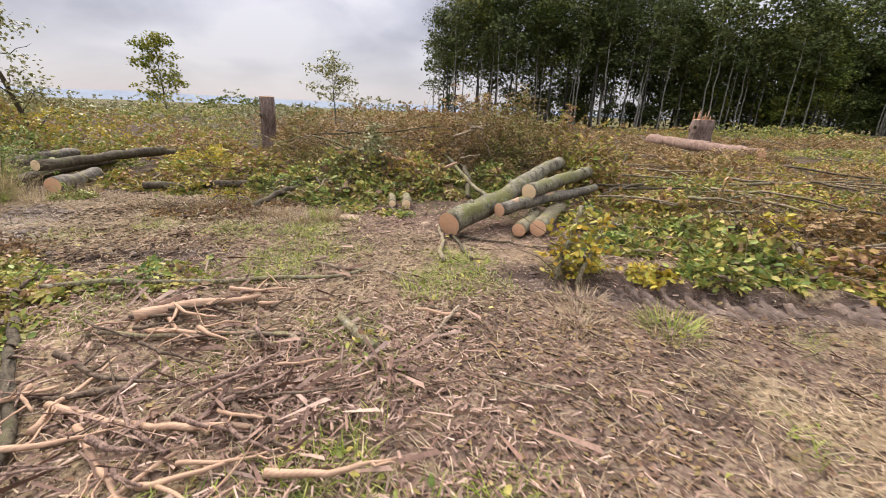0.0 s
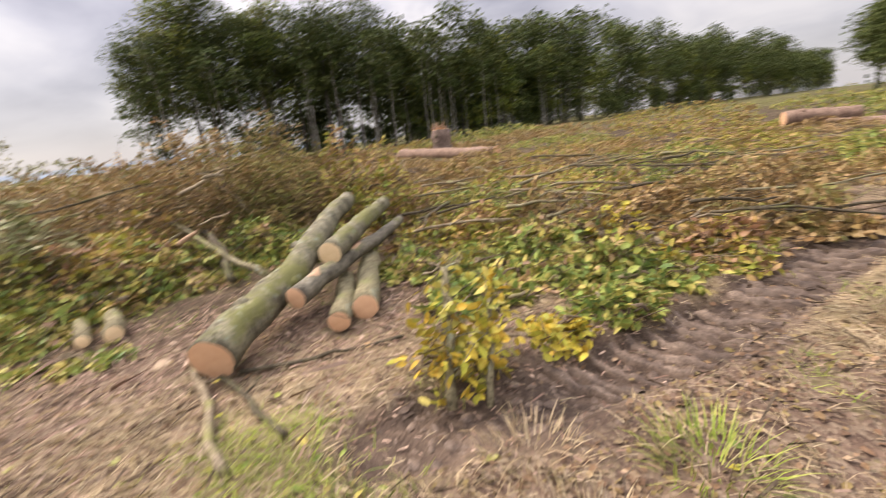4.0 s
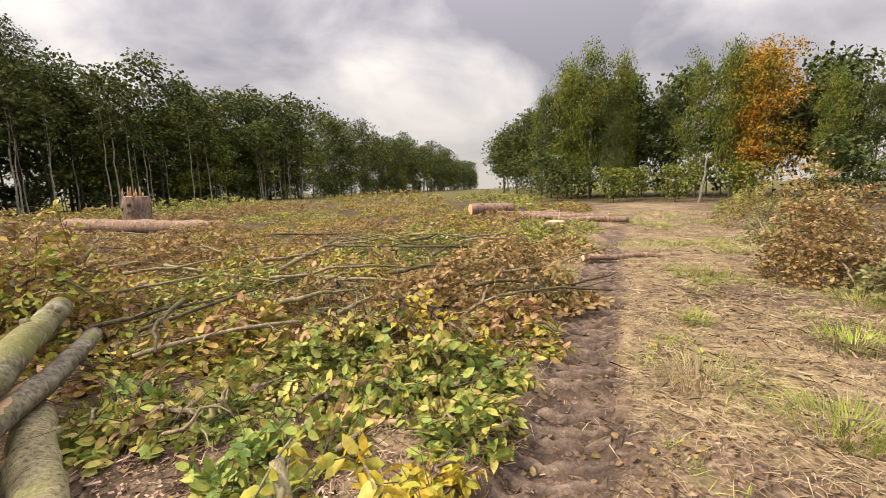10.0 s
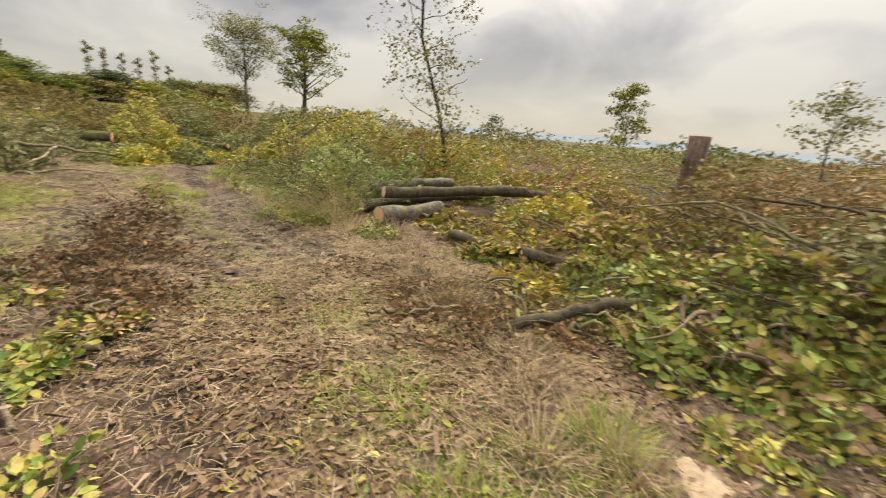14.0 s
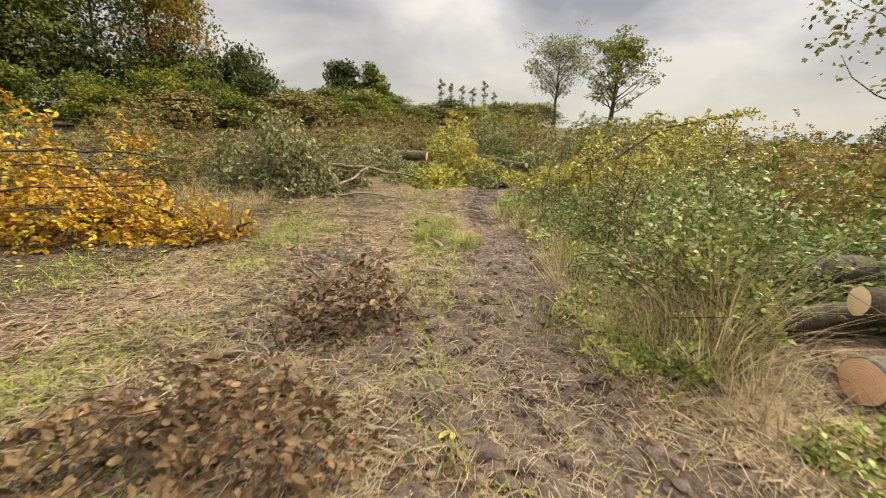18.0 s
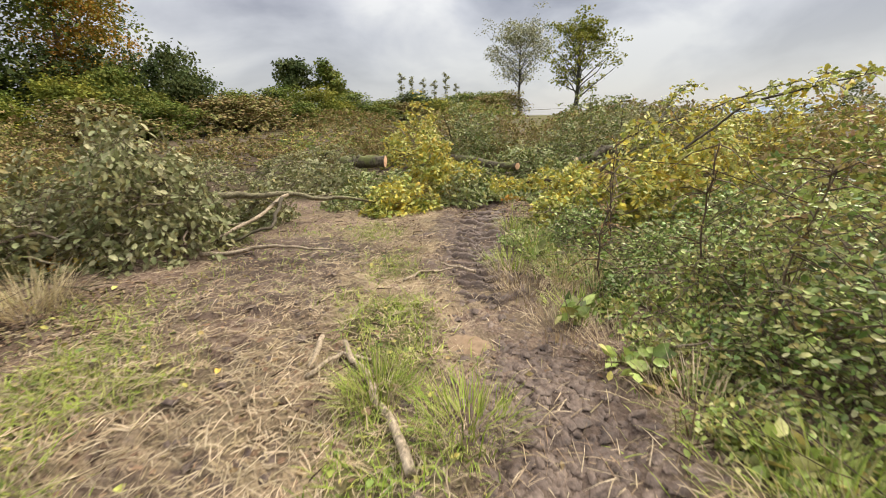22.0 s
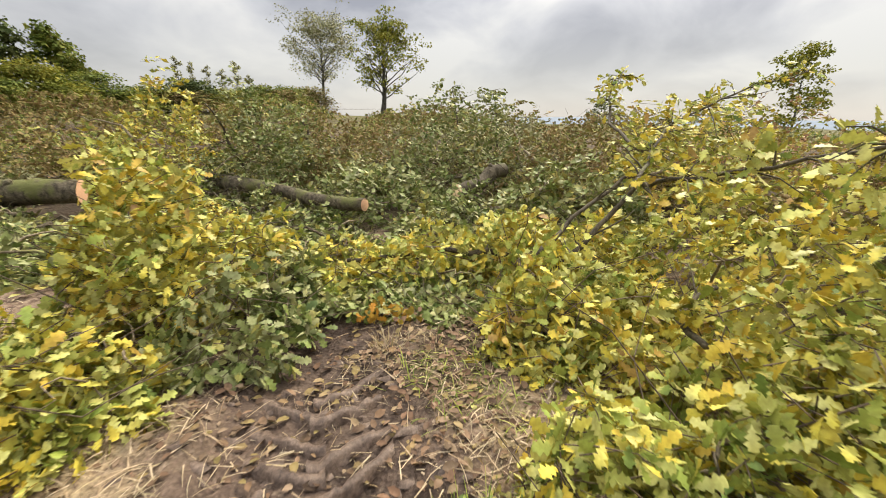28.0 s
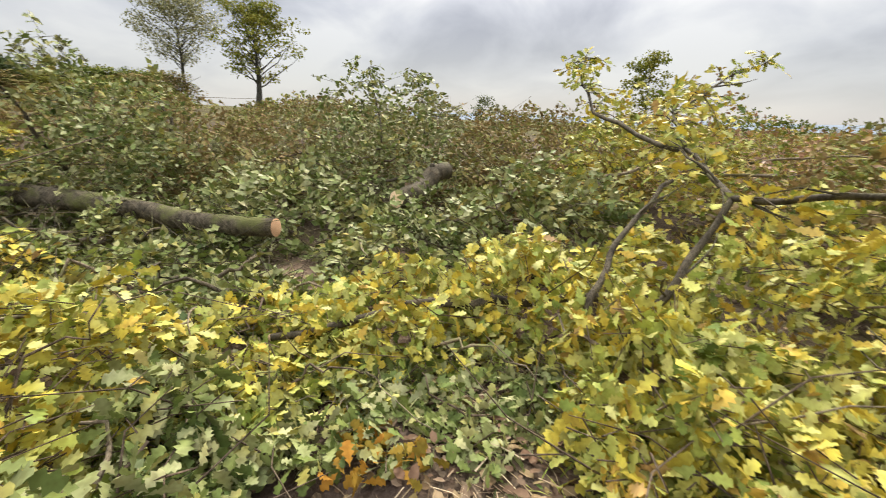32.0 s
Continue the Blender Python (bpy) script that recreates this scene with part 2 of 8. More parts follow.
def plain_mat(name, cols, scale=6.0, rough=0.9, island=False):
    m, nt, b = mat_base(name)
    tc = nt.nodes.new("ShaderNodeTexCoord")
    r = ramp_node(nt, [((i + 0.5) / len(cols), c) for i, c in enumerate(cols)])
    n = node(nt, "ShaderNodeTexNoise", Scale=scale, Detail=5.0, Roughness=0.65)
    link(nt, tc.outputs["Object"], n.inputs["Vector"])
    if island:
        g = nt.nodes.new("ShaderNodeNewGeometry")
        link(nt, g.outputs["Random Per Island"], r.inputs[0])
        v = ramp_node(nt, [(0.3, (0.7, 0.7, 0.7)), (0.7, (1.2, 1.2, 1.2))])
        link(nt, n.outputs["Fac"], v.inputs[0])
        link(nt, mix_rgb(nt, 1.0, r.outputs[0], v.outputs[0], "MULTIPLY"), b.inputs["Base Color"])
    else:
        link(nt, n.outputs["Fac"], r.inputs[0])
        link(nt, r.outputs[0], b.inputs["Base Color"])
    b.inputs["Roughness"].default_value = rough
    return m


def mud_mat(name, cols):
    m, nt, b = mat_base(name)
    geo = nt.nodes.new("ShaderNodeNewGeometry")
    n1 = node(nt, "ShaderNodeTexNoise", Scale=6.0, Detail=6.0, Roughness=0.7)
    n2 = node(nt, "ShaderNodeTexNoise", Scale=55.0, Detail=5.0, Roughness=0.7)
    for n in (n1, n2):
        link(nt, geo.outputs["Position"], n.inputs["Vector"])
    r = ramp_node(nt, [(0.28 + 0.44 * i / (len(cols) - 1), c) for i, c in enumerate(cols)])
    link(nt, n1.outputs["Fac"], r.inputs[0])
    v = ramp_node(nt, [(0.32, (0.5, 0.48, 0.46)), (0.66, (1.25, 1.25, 1.25))])
    link(nt, n2.outputs["Fac"], v.inputs[0])
    link(nt, mix_rgb(nt, 1.0, r.outputs[0], v.outputs[0], "MULTIPLY"), b.inputs["Base Color"])
    b.inputs["Roughness"].default_value = 0.52
    b.inputs["Specular IOR Level"].default_value = 0.22
    bp = node(nt, "ShaderNodeBump", Strength=0.6, Distance=0.008)
    link(nt, n2.outputs["Fac"], bp.inputs["Height"])
    link(nt, bp.outputs[0], b.inputs["Normal"])
    return m


def ground_mat():
    """Forest soil: masks (mud, straw, grass) are painted on the sheet, noise breaks them up."""
    m, nt, b = mat_base("forest_ground")
    tc = nt.nodes.new("ShaderNodeTexCoord")
    at = nt.nodes.new("ShaderNodeAttribute")
    at.attribute_name = "cover"
    sep = nt.nodes.new("ShaderNodeSeparateColor")
    link(nt, at.outputs["Color"], sep.inputs[0])

    def noise_tex(scale, detail=6.0, rough=0.62):
        n = node(nt, "ShaderNodeTexNoise", Scale=scale, Detail=detail, Roughness=rough)
        link(nt, tc.outputs["Object"], n.inputs["Vector"])
        return n.outputs["Fac"]

    big, mid, fine = noise_tex(0.9), noise_tex(5.5), noise_tex(38.0)
    vor = node(nt, "ShaderNodeTexVoronoi", Scale=42.0, Randomness=1.0)
    link(nt, tc.outputs["Object"], vor.inputs["Vector"])
    litter = ramp_node(nt, [(0.0, (0.09, 0.055, 0.043)), (0.4, (0.22, 0.145, 0.11)), (0.7, (0.35, 0.270, 0.200)), (1.0, (0.46, 0.37, 0.28))])
    vs = nt.nodes.new("ShaderNodeSeparateColor")
    link(nt, vor.outputs["Color"], vs.inputs[0])
    link(nt, vs.outputs[0], litter.inputs[0])
    soil = ramp_node(nt, [(0.3, (0.100, 0.074, 0.061)), (0.7, (0.29, 0.22, 0.175))])
    link(nt, mid, soil.inputs[0])
    base = mix_rgb(nt, 0.55, soil.outputs[0], litter.outputs[0])
    mudc = ramp_node(nt, [(0.3, (0.045, 0.031, 0.024)), (0.5, (0.105, 0.074, 0.057)), (0.72, (0.215, 0.160, 0.124))])
    link(nt, mid, mudc.inputs[0])
    strawc = ramp_node(nt, [(0.25, (0.20, 0.142, 0.090)), (0.5, (0.42, 0.335, 0.212)), (0.8, (0.61, 0.51, 0.34))])
    link(nt, fine, strawc.inputs[0])
    grassc = ramp_node(nt, [(0.3, (0.075, 0.085, 0.028)), (0.7, (0.22, 0.215, 0.08))])
    link(nt, fine, grassc.inputs[0])

    def mask(sock, n, lo=0.25, hi=0.85):
        a = nt.nodes.new("ShaderNodeMath")
        a.operation, a.inputs[1].default_value = "MULTIPLY_ADD", 2.4
        link(nt, n, a.inputs[0])
        link(nt, sock, a.inputs[2])
        a2 = nt.nodes.new("ShaderNodeMath")
        a2.operation, a2.inputs[1].default_value = "MULTIPLY_ADD", 1.6
        link(nt, fine, a2.inputs[0])
        link(nt, a.outputs[0], a2.inputs[2])
        r = nt.nodes.new("ShaderNodeMapRange")
        r.inputs["From Min"].default_value, r.inputs["From Max"].default_value = lo + 2.0, hi + 2.0
        link(nt, a2.outputs[0], r.inputs["Value"])
        return r.outputs[0]

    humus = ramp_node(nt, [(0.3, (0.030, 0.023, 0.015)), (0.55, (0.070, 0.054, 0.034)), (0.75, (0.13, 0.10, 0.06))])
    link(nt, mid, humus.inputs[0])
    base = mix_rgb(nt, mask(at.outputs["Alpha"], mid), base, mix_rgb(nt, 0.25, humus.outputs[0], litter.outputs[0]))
    c = mix_rgb(nt, mask(sep.outputs[1], mid), base, strawc.outputs[0])
    c = mix_rgb(nt, mask(sep.outputs[2], mid), c, grassc.outputs[0])
    c = mix_rgb(nt, mask(sep.outputs[0], mid), c, mudc.outputs[0])
    v = ramp_node(nt, [(0.34, (0.36, 0.335, 0.31)), (0.66, (0.84, 0.80, 0.74))])
    link(nt, big, v.inputs[0])
    c = mix_rgb(nt, 1.0, c, v.outputs[0], "MULTIPLY")
    link(nt, c, b.inputs["Base Color"])
    rr = nt.nodes.new("ShaderNodeMapRange")
    rr.inputs["To Min"].default_value, rr.inputs["To Max"].default_value = 0.95, 0.72
    link(nt, sep.outputs[0], rr.inputs["Value"])
    link(nt, rr.outputs[0], b.inputs["Roughness"])
    wet = nt.nodes.new("ShaderNodeMapRange")
    wet.inputs["To Min"].default_value, wet.inputs["To Max"].default_value = 0.12, 0.2
    link(nt, sep.outputs[0], wet.inputs["Value"])
    link(nt, wet.outputs[0], b.inputs["Specular IOR Level"])
    bp = node(nt, "ShaderNodeBump", Strength=0.8, Distance=0.012)
    bsum = nt.nodes.new("ShaderNodeMath")
    bsum.operation = "ADD"
    link(nt, fine, bsum.inputs[0])
    link(nt, vor.outputs["Distance"], bsum.inputs[1])
    link(nt, bsum.outputs[0], bp.inputs["Height"])
    link(nt, bp.outputs[0], b.inputs["Normal"])
    return m


M = {
    "ground": ground_mat(),
    "green": leaf_mat("leaf_green", [(0.112, 0.182, 0.061), (0.167, 0.259, 0.075), (0.245, 0.342, 0.088), (0.335, 0.397, 0.095), (0.469, 0.442, 0.122), (0.58, 0.486, 0.146), (0.513, 0.331, 0.215), (0.369, 0.237, 0.173)], transl=0.2),
    "mixed": leaf_mat("leaf_turning", [(0.134, 0.211, 0.045), (0.233, 0.308, 0.062), (0.352, 0.378, 0.073), (0.486, 0.432, 0.085), (0.496, 0.335, 0.111), (0.476, 0.292, 0.184), (0.372, 0.205, 0.125), (0.269, 0.151, 0.092)], transl=0.2),
    "dead": leaf_mat("leaf_dead", [(0.18, 0.123, 0.068), (0.285, 0.174, 0.095), (0.375, 0.239, 0.135), (0.225, 0.138, 0.074), (0.135, 0.084, 0.049), (0.45, 0.312, 0.149)], transl=0.1),
    "brown": leaf_mat("leaf_withered", [(0.2, 0.217, 0.065), (0.305, 0.283, 0.093), (0.352, 0.259, 0.1), (0.446, 0.307, 0.14), (0.528, 0.372, 0.198), (0.387, 0.229, 0.1), (0.27, 0.169, 0.076), (0.176, 0.114, 0.056)], transl=0.2),
    "yellow": leaf_mat("leaf_yellow", [(0.600, 0.500, 0.065), (0.720, 0.570, 0.091), (0.420, 0.430, 0.065), (0.680, 0.440, 0.065), (0.500, 0.520, 0.117), (0.740, 0.620, 0.195)], transl=0.22),
    "oak": leaf_mat("leaf_oak_yellow", [(0.170, 0.250, 0.055), (0.310, 0.390, 0.078), (0.450, 0.500, 0.105), (0.580, 0.590, 0.160), (0.680, 0.660, 0.240), (0.720, 0.640, 0.110), (0.740, 0.570, 0.080), (0.680, 0.460, 0.095), (0.560, 0.360, 0.190)], transl=0.14, gloss=0.18, patch=2.4, own=0.6),
    "oakgreen": leaf_mat("leaf_oak_green", [(0.104, 0.158, 0.049), (0.167, 0.228, 0.063), (0.25, 0.307, 0.088), (0.355, 0.396, 0.165), (0.459, 0.465, 0.252), (0.418, 0.396, 0.107), (0.438, 0.337, 0.116)], transl=0.12, patch=2.0, own=0.6),
    "dull": leaf_mat("leaf_dull_green", [(0.130, 0.160, 0.055), (0.230, 0.260, 0.105), (0.360, 0.380, 0.190), (0.480, 0.450, 0.260), (0.200, 0.220, 0.080), (0.340, 0.280, 0.115), (0.290, 0.320, 0.140)], transl=0.18),
    "bramble": leaf_mat("leaf_bramble", [(0.082, 0.147, 0.036), (0.185, 0.293, 0.076), (0.32, 0.479, 0.127), (0.545, 0.648, 0.242), (0.692, 0.648, 0.363), (0.13, 0.211, 0.06), (0.409, 0.573, 0.152), (0.3, 0.229, 0.066)], transl=0.16, gloss=0.3, own=0.75),
    "nettle": leaf_mat("leaf_weed", [(0.19, 0.277, 0.067), (0.366, 0.49, 0.116), (0.543, 0.643, 0.183), (0.116, 0.174, 0.048), (0.543, 0.438, 0.134), (0.652, 0.653, 0.279), (0.285, 0.386, 0.091)], transl=0.16, gloss=0.3, own=0.75),
    "scrub": leaf_mat("leaf_scrub", [(0.146, 0.185, 0.05), (0.213, 0.241, 0.067), (0.291, 0.286, 0.09), (0.336, 0.269, 0.112), (0.291, 0.202, 0.09), (0.381, 0.269, 0.134), (0.202, 0.146, 0.067)], transl=0.15, rough=0.7, gloss=0.1),
    "orange": leaf_mat("leaf_orange", [(0.560, 0.500, 0.080), (0.760, 0.600, 0.080), (0.780, 0.520, 0.065), (0.760, 0.420, 0.055), (0.640, 0.300, 0.045), (0.460, 0.220, 0.060)], transl=0.2),
    "forest": leaf_mat("leaf_forest", [(0.058, 0.085, 0.033), (0.077, 0.112, 0.037), (0.103, 0.135, 0.045), (0.14, 0.157, 0.053), (0.064, 0.097, 0.035)], transl=0.2, rough=0.7, gloss=0.08, patch=0.45, own=0.35),
    "edge": leaf_mat("leaf_forest_edge", [(0.077, 0.116, 0.027), (0.127, 0.185, 0.039), (0.188, 0.232, 0.05), (0.255, 0.248, 0.054), (0.11, 0.155, 0.045)], transl=0.2, rough=0.7, gloss=0.08, patch=0.45, own=0.35),
    "lightedge": leaf_mat("leaf_edge_light", [(0.119, 0.148, 0.032), (0.185, 0.222, 0.04), (0.264, 0.283, 0.048), (0.343, 0.308, 0.056), (0.158, 0.185, 0.04)], transl=0.25, rough=0.7, gloss=0.08, patch=0.45, own=0.35),
    "rust": leaf_mat("leaf_rust", [(0.150, 0.170, 0.035), (0.240, 0.220, 0.042), (0.360, 0.260, 0.046), (0.470, 0.270, 0.048), (0.520, 0.240, 0.042), (0.400, 0.170, 0.036)], transl=0.2, rough=0.7, gloss=0.08, patch=0.4, own=0.35),
    "litter": leaf_mat("leaf_litter", [(0.190, 0.118, 0.076), (0.290, 0.190, 0.125), (0.095, 0.060, 0.042), (0.380, 0.275, 0.190), (0.280, 0.215, 0.090), (0.210, 0.125, 0.082), (0.130, 0.080, 0.053)], transl=0.05, rough=0.8, own=0.8),
    "straw": leaf_mat("dry_grass", [(0.250, 0.170, 0.110), (0.360, 0.260, 0.170), (0.480, 0.370, 0.250), (0.600, 0.490, 0.350), (0.420, 0.340, 0.200), (0.300, 0.220, 0.140)], transl=0.1, rough=0.7, own=0.7),
    "tallstraw": leaf_mat("tall_dry_grass", [(0.50, 0.40, 0.22), (0.68, 0.56, 0.34), (0.46, 0.36, 0.19), (0.74, 0.63, 0.42), (0.50, 0.48, 0.20)], transl=0.35, rough=0.7),
    "grass": leaf_mat("green_grass", [(0.17, 0.26, 0.035), (0.28, 0.40, 0.05), (0.40, 0.49, 0.09), (0.50, 0.50, 0.16), (0.13, 0.20, 0.04), (0.34, 0.45, 0.07)], transl=0.2, rough=0.5),
    "chips": plain_mat("wood_chips", [(0.20, 0.12, 0.085), (0.33, 0.22, 0.165), (0.47, 0.34, 0.26), (0.12, 0.07, 0.052), (0.26, 0.17, 0.125), (0.16, 0.10, 0.075)], 30.0, 0.85, island=True),
    "bark_moss": bark_mat("bark_mossy", (0.085, 0.075, 0.050), (0.29, 0.262, 0.18), (0.140, 0.138, 0.052), 0.40, 6.0, 0.6, 1.0, lichen=True),
    "bark_smooth": bark_mat("bark_smooth", (0.13, 0.11, 0.065), (0.30, 0.26, 0.155), (0.19, 0.19, 0.075), 0.25, 8.0, 0.6, 0.8, lichen=True),
    "bark_bare": bark_mat("bark_grey_brown", (0.095, 0.083, 0.064), (0.25, 0.222, 0.17), (0.16, 0.155, 0.07), 0.15, 5.0, 0.8, 0.6),
    "bark_dark": bark_mat("bark_dark", (0.055, 0.045, 0.030), (0.14, 0.115, 0.075), (0.10, 0.10, 0.04), 0.15, 16.0, 0.3, 0.6),
    "bark_oak": bark_mat("bark_oak", (0.045, 0.036, 0.024), (0.20, 0.165, 0.11), (0.13, 0.135, 0.045), 0.35, 22.0, 0.7, 1.0),
    "bark_forest": bark_mat("bark_forest", (0.055, 0.052, 0.042), (0.135, 0.13, 0.11), None, 0, 5.0, 0.3, 0.2),
    "bark_red": bark_mat("bark_reddish", (0.15, 0.092, 0.070), (0.37, 0.255, 0.19), None, 0, 11.0, 0.25, 1.0),
    "bark_grey_red": bark_mat("bark_weathered", (0.085, 0.058, 0.046), (0.25, 0.18, 0.145), None, 0, 9.0, 0.25, 1.0),
    "stick": bark_mat("stick_bark", (0.15, 0.115, 0.075), (0.33, 0.265, 0.18), (0.19, 0.19, 0.06), 0.2, 14.0, 0.3, 0.4),
    "stick_pale": bark_mat("stick_bare", (0.24, 0.185, 0.12), (0.44, 0.35, 0.24), None, 0, 10.0, 0.3, 0.4),
    "twig": bark_mat("twig_bark", (0.075, 0.052, 0.035), (0.19, 0.14, 0.095), None, 0, 14.0, 0.3, 0.3),
    "bark_pale": bark_mat("bark_pale", (0.17, 0.16, 0.13), (0.34, 0.32, 0.27), None, 0, 4.0, 0.4, 0.2),
    "cut": wood_mat("cut_wood", (0.50, 0.33, 0.16), (0.78, 0.60, 0.38)),
    "cut_orange": wood_mat("cut_wood_orange", (0.48, 0.25, 0.13), (0.70, 0.44, 0.27)),
    "torn": wood_mat("torn_wood", (0.22, 0.125, 0.075), (0.46, 0.31, 0.20), rings=False),
    "dust": plain_mat("trodden_wood_dust", [(0.14, 0.095, 0.06), (0.21, 0.145, 0.09), (0.27, 0.19, 0.12)], 30.0, 0.95),
    "sawdust": plain_mat("fresh_sawdust", [(0.24, 0.17, 0.115), (0.34, 0.26, 0.18), (0.44, 0.35, 0.25)], 60.0, 0.95),
    "mud": mud_mat("mud_clods", [(0.042, 0.029, 0.022), (0.088, 0.061, 0.046), (0.142, 0.102, 0.076), (0.215, 0.158, 0.120)]),
    # aerial haze is painted into the hills as a flat blue-grey
    "hills": plain_mat("haze_tinted_hills", [(0.15, 0.185, 0.225), (0.19, 0.225, 0.265)], 0.01, 1.0),
    "field": plain_mat("distant_field", [(0.13, 0.13, 0.09), (0.22, 0.20, 0.13)], 0.02, 1.0),
}


# ---- mesh helpers ----
def fill_mesh(name, verts, faces, mat, smooth=False):
    """A mesh from arrays: verts (n, 3), faces a list of index arrays of one width each."""
    me = bpy.data.meshes.new(name)
    verts = np.asarray(verts, dtype=np.float32)
    faces = [np.asarray(f, dtype=np.int32) for f in faces if len(f)]
    me.vertices.add(len(verts))
    me.vertices.foreach_set("co", verts.ravel())
    loops = np.concatenate([f.ravel() for f in faces])
    counts = np.concatenate([np.full(len(f), f.shape[1], dtype=np.int32) for f in faces])
    starts = np.concatenate([[0], np.cumsum(counts)[:-1]]).astype(np.int32)
    me.loops.add(len(loops))
    me.loops.foreach_set("vertex_index", loops)
    me.polygons.add(len(counts))
    me.polygons.foreach_set("loop_start", starts)
    me.polygons.foreach_set("loop_total", counts)
    if smooth:
        me.polygons.foreach_set("use_smooth", np.ones(len(counts), dtype=bool))
    me.update(calc_edges=True)
    me.materials.append(M[mat])
    return me


def part(name, me, parent=None, label="", kind="", at=None):
    ob = new(name, me)
    if parent is not None:
        ob.parent = parent
    if at is not None:
        ob.location = at
    if label or kind:
        tagged(ob, label, kind=kind)
    return ob


def thing(name, at, label, category, group="", kind="", rz=0.0):
    ob = new(name)
    ob.empty_display_size = 0.1
    ob.location = at
    ob.rotation_euler = (0, 0, rz)
    return tagged(ob, label, category, group, kind)


class Bag:
    """Collects pieces of geometry that become one mesh."""

    def __init__(self):
        self.v, self.f, self.n = [], {}, 0

    def add(self, verts, faces):
        verts = np.asarray(verts, dtype=np.float32)
        for f in faces:
            f = np.asarray(f)
            if len(f):
                self.f.setdefault(f.shape[1], []).append(f + self.n)
        self.v.append(verts)
        self.n += len(verts)
        return self

    def mesh(self, name, mat, smooth=False):
        return fill_mesh(name, np.concatenate(self.v), [np.concatenate(x) for x in self.f.values()], mat, smooth)


def unit(a):
    return a / np.maximum(np.linalg.norm(a, axis=-1, keepdims=True), 1e-9)


def tube(points, radii, sides=8, cap=True, wobble=0.0, rs=None):
    """A tapering, slightly uneven tube along points."""
    p, r = np.asarray(points, float), np.asarray(radii, float)
    d = unit(np.gradient(p, axis=0))
    ref = np.where(np.abs(d[:, 2:3]) > 0.9, (1.0, 0, 0), (0, 0, 1.0))
    x = unit(np.cross(d, ref))
    y = np.cross(d, x)
    a = np.linspace(0, 2 * np.pi, sides, endpoint=False)
    k = np.ones((len(p), sides))
    if wobble and rs is not None:
        k = 1 + wobble * rs.normal(size=(len(p), sides))
    v = p[:, None] + (r[:, None] * k)[..., None] * (np.cos(a)[None, :, None] * x[:, None] + np.sin(a)[None, :, None] * y[:, None])
    n = len(p)
    i, j = np.meshgrid(np.arange(n - 1), np.arange(sides), indexing="ij")
    q = np.stack([i * sides + j, i * sides + (j + 1) % sides, (i + 1) * sides + (j + 1) % sides, (i + 1) * sides + j], -1).reshape(-1, 4)
    v = v.reshape(-1, 3)
    faces = [q]
    if cap:
        v = np.concatenate([v, p[:1], p[-1:]])
        j = np.arange(sides)
        faces.append(np.concatenate([np.stack([np.full(sides, n * sides), (j + 1) % sides, j], -1),
                                     np.stack([np.full(sides, n * sides + 1), (n - 1) * sides + j, (n - 1) * sides + (j + 1) % sides], -1)]))
    return v, faces


def bent(a, b, n, sag, rs, jitter):
    """Points from a to b that wander a little."""
    a, b = np.asarray(a, float), np.asarray(b, float)
    s = np.linspace(0, 1, n)[:, None]
    p = a + (b - a) * s
    w = np.cumsum(rs.normal(size=(n, 3)) * jitter, axis=0)
    w -= w[:1] + (w[-1:] - w[:1]) * s
    p += w
    p[:, 2] += sag * 4 * (s[:, 0] * (1 - s[:, 0]))
    return p


def vnoise(x, y, seed=0):
    xi, yi = np.floor(x).astype(np.int64), np.floor(y).astype(np.int64)
    fx, fy = x - xi, y - yi
    fx, fy = fx * fx * (3 - 2 * fx), fy * fy * (3 - 2 * fy)

    def h(a, b):
        n = (a * 374761393 + b * 668265263 + seed * 974711) & 0x7FFFFFFF
        n = ((n ^ (n >> 13)) * 1274126177) & 0x7FFFFFFF
        return ((n ^ (n >> 16)) & 0xFFFF) / 65535.0

    return (h(xi, yi) * (1 - fx) + h(xi + 1, yi) * fx) * (1 - fy) + (h(xi, yi + 1) * (1 - fx) + h(xi + 1, yi + 1) * fx) * fy


def fbm(x, y, seed=0, octaves=3):
    return sum(vnoise(x * 2**o, y * 2**o, seed + o) * 0.5**o for o in range(octaves)) / sum(0.5**o for o in range(octaves))


def sstep(a, b, x):
    t = np.clip((x - a) / (b - a), 0, 1)
    return t * t * (3 - 2 * t)


# leaf outlines: across, along, lift
OVATE = (np.array([(0, 0, 0), (-0.26, 0.24, 0.06), (-0.25, 0.66, 0.03), (0, 1, -0.10), (0.25, 0.66, 0.03), (0.26, 0.24, 0.06)]), [np.array([(0, 3, 2, 1), (0, 5, 4, 3)])])
RHOMB = (np.array([(0, 0, 0), (-0.3, 0.45, 0.08), (0, 1, -0.05), (0.3, 0.45, 0.08)]), [np.array([(0, 2, 1), (0, 3, 2)])])


def oak_outline():
    """A lobed leaf, as one strip that bends over its length: rounded lobes, deep bays, broadest past the middle."""
    ys = [0.0, 0.15, 0.26, 0.34, 0.47, 0.57, 0.71, 0.81, 0.92, 1.0]
    ws = [0.012, 0.04, 0.16, 0.08, 0.26, 0.12, 0.31, 0.15, 0.18, 0.05]
    v, f = [], []
    for i, (y, w) in enumerate(zip(ys, ws)):
        lift = 0.22 * w - 0.20 * y * y + 0.05 * y
        out = 0.04 * (w > 0.1)
        v += [(-w, y + out, lift), (w, y + out, lift * 0.5)]
        if i:
            f.append((2 * i - 2, 2 * i - 1, 2 * i + 1, 2 * i))
    return np.array(v, float), [np.array(f)]


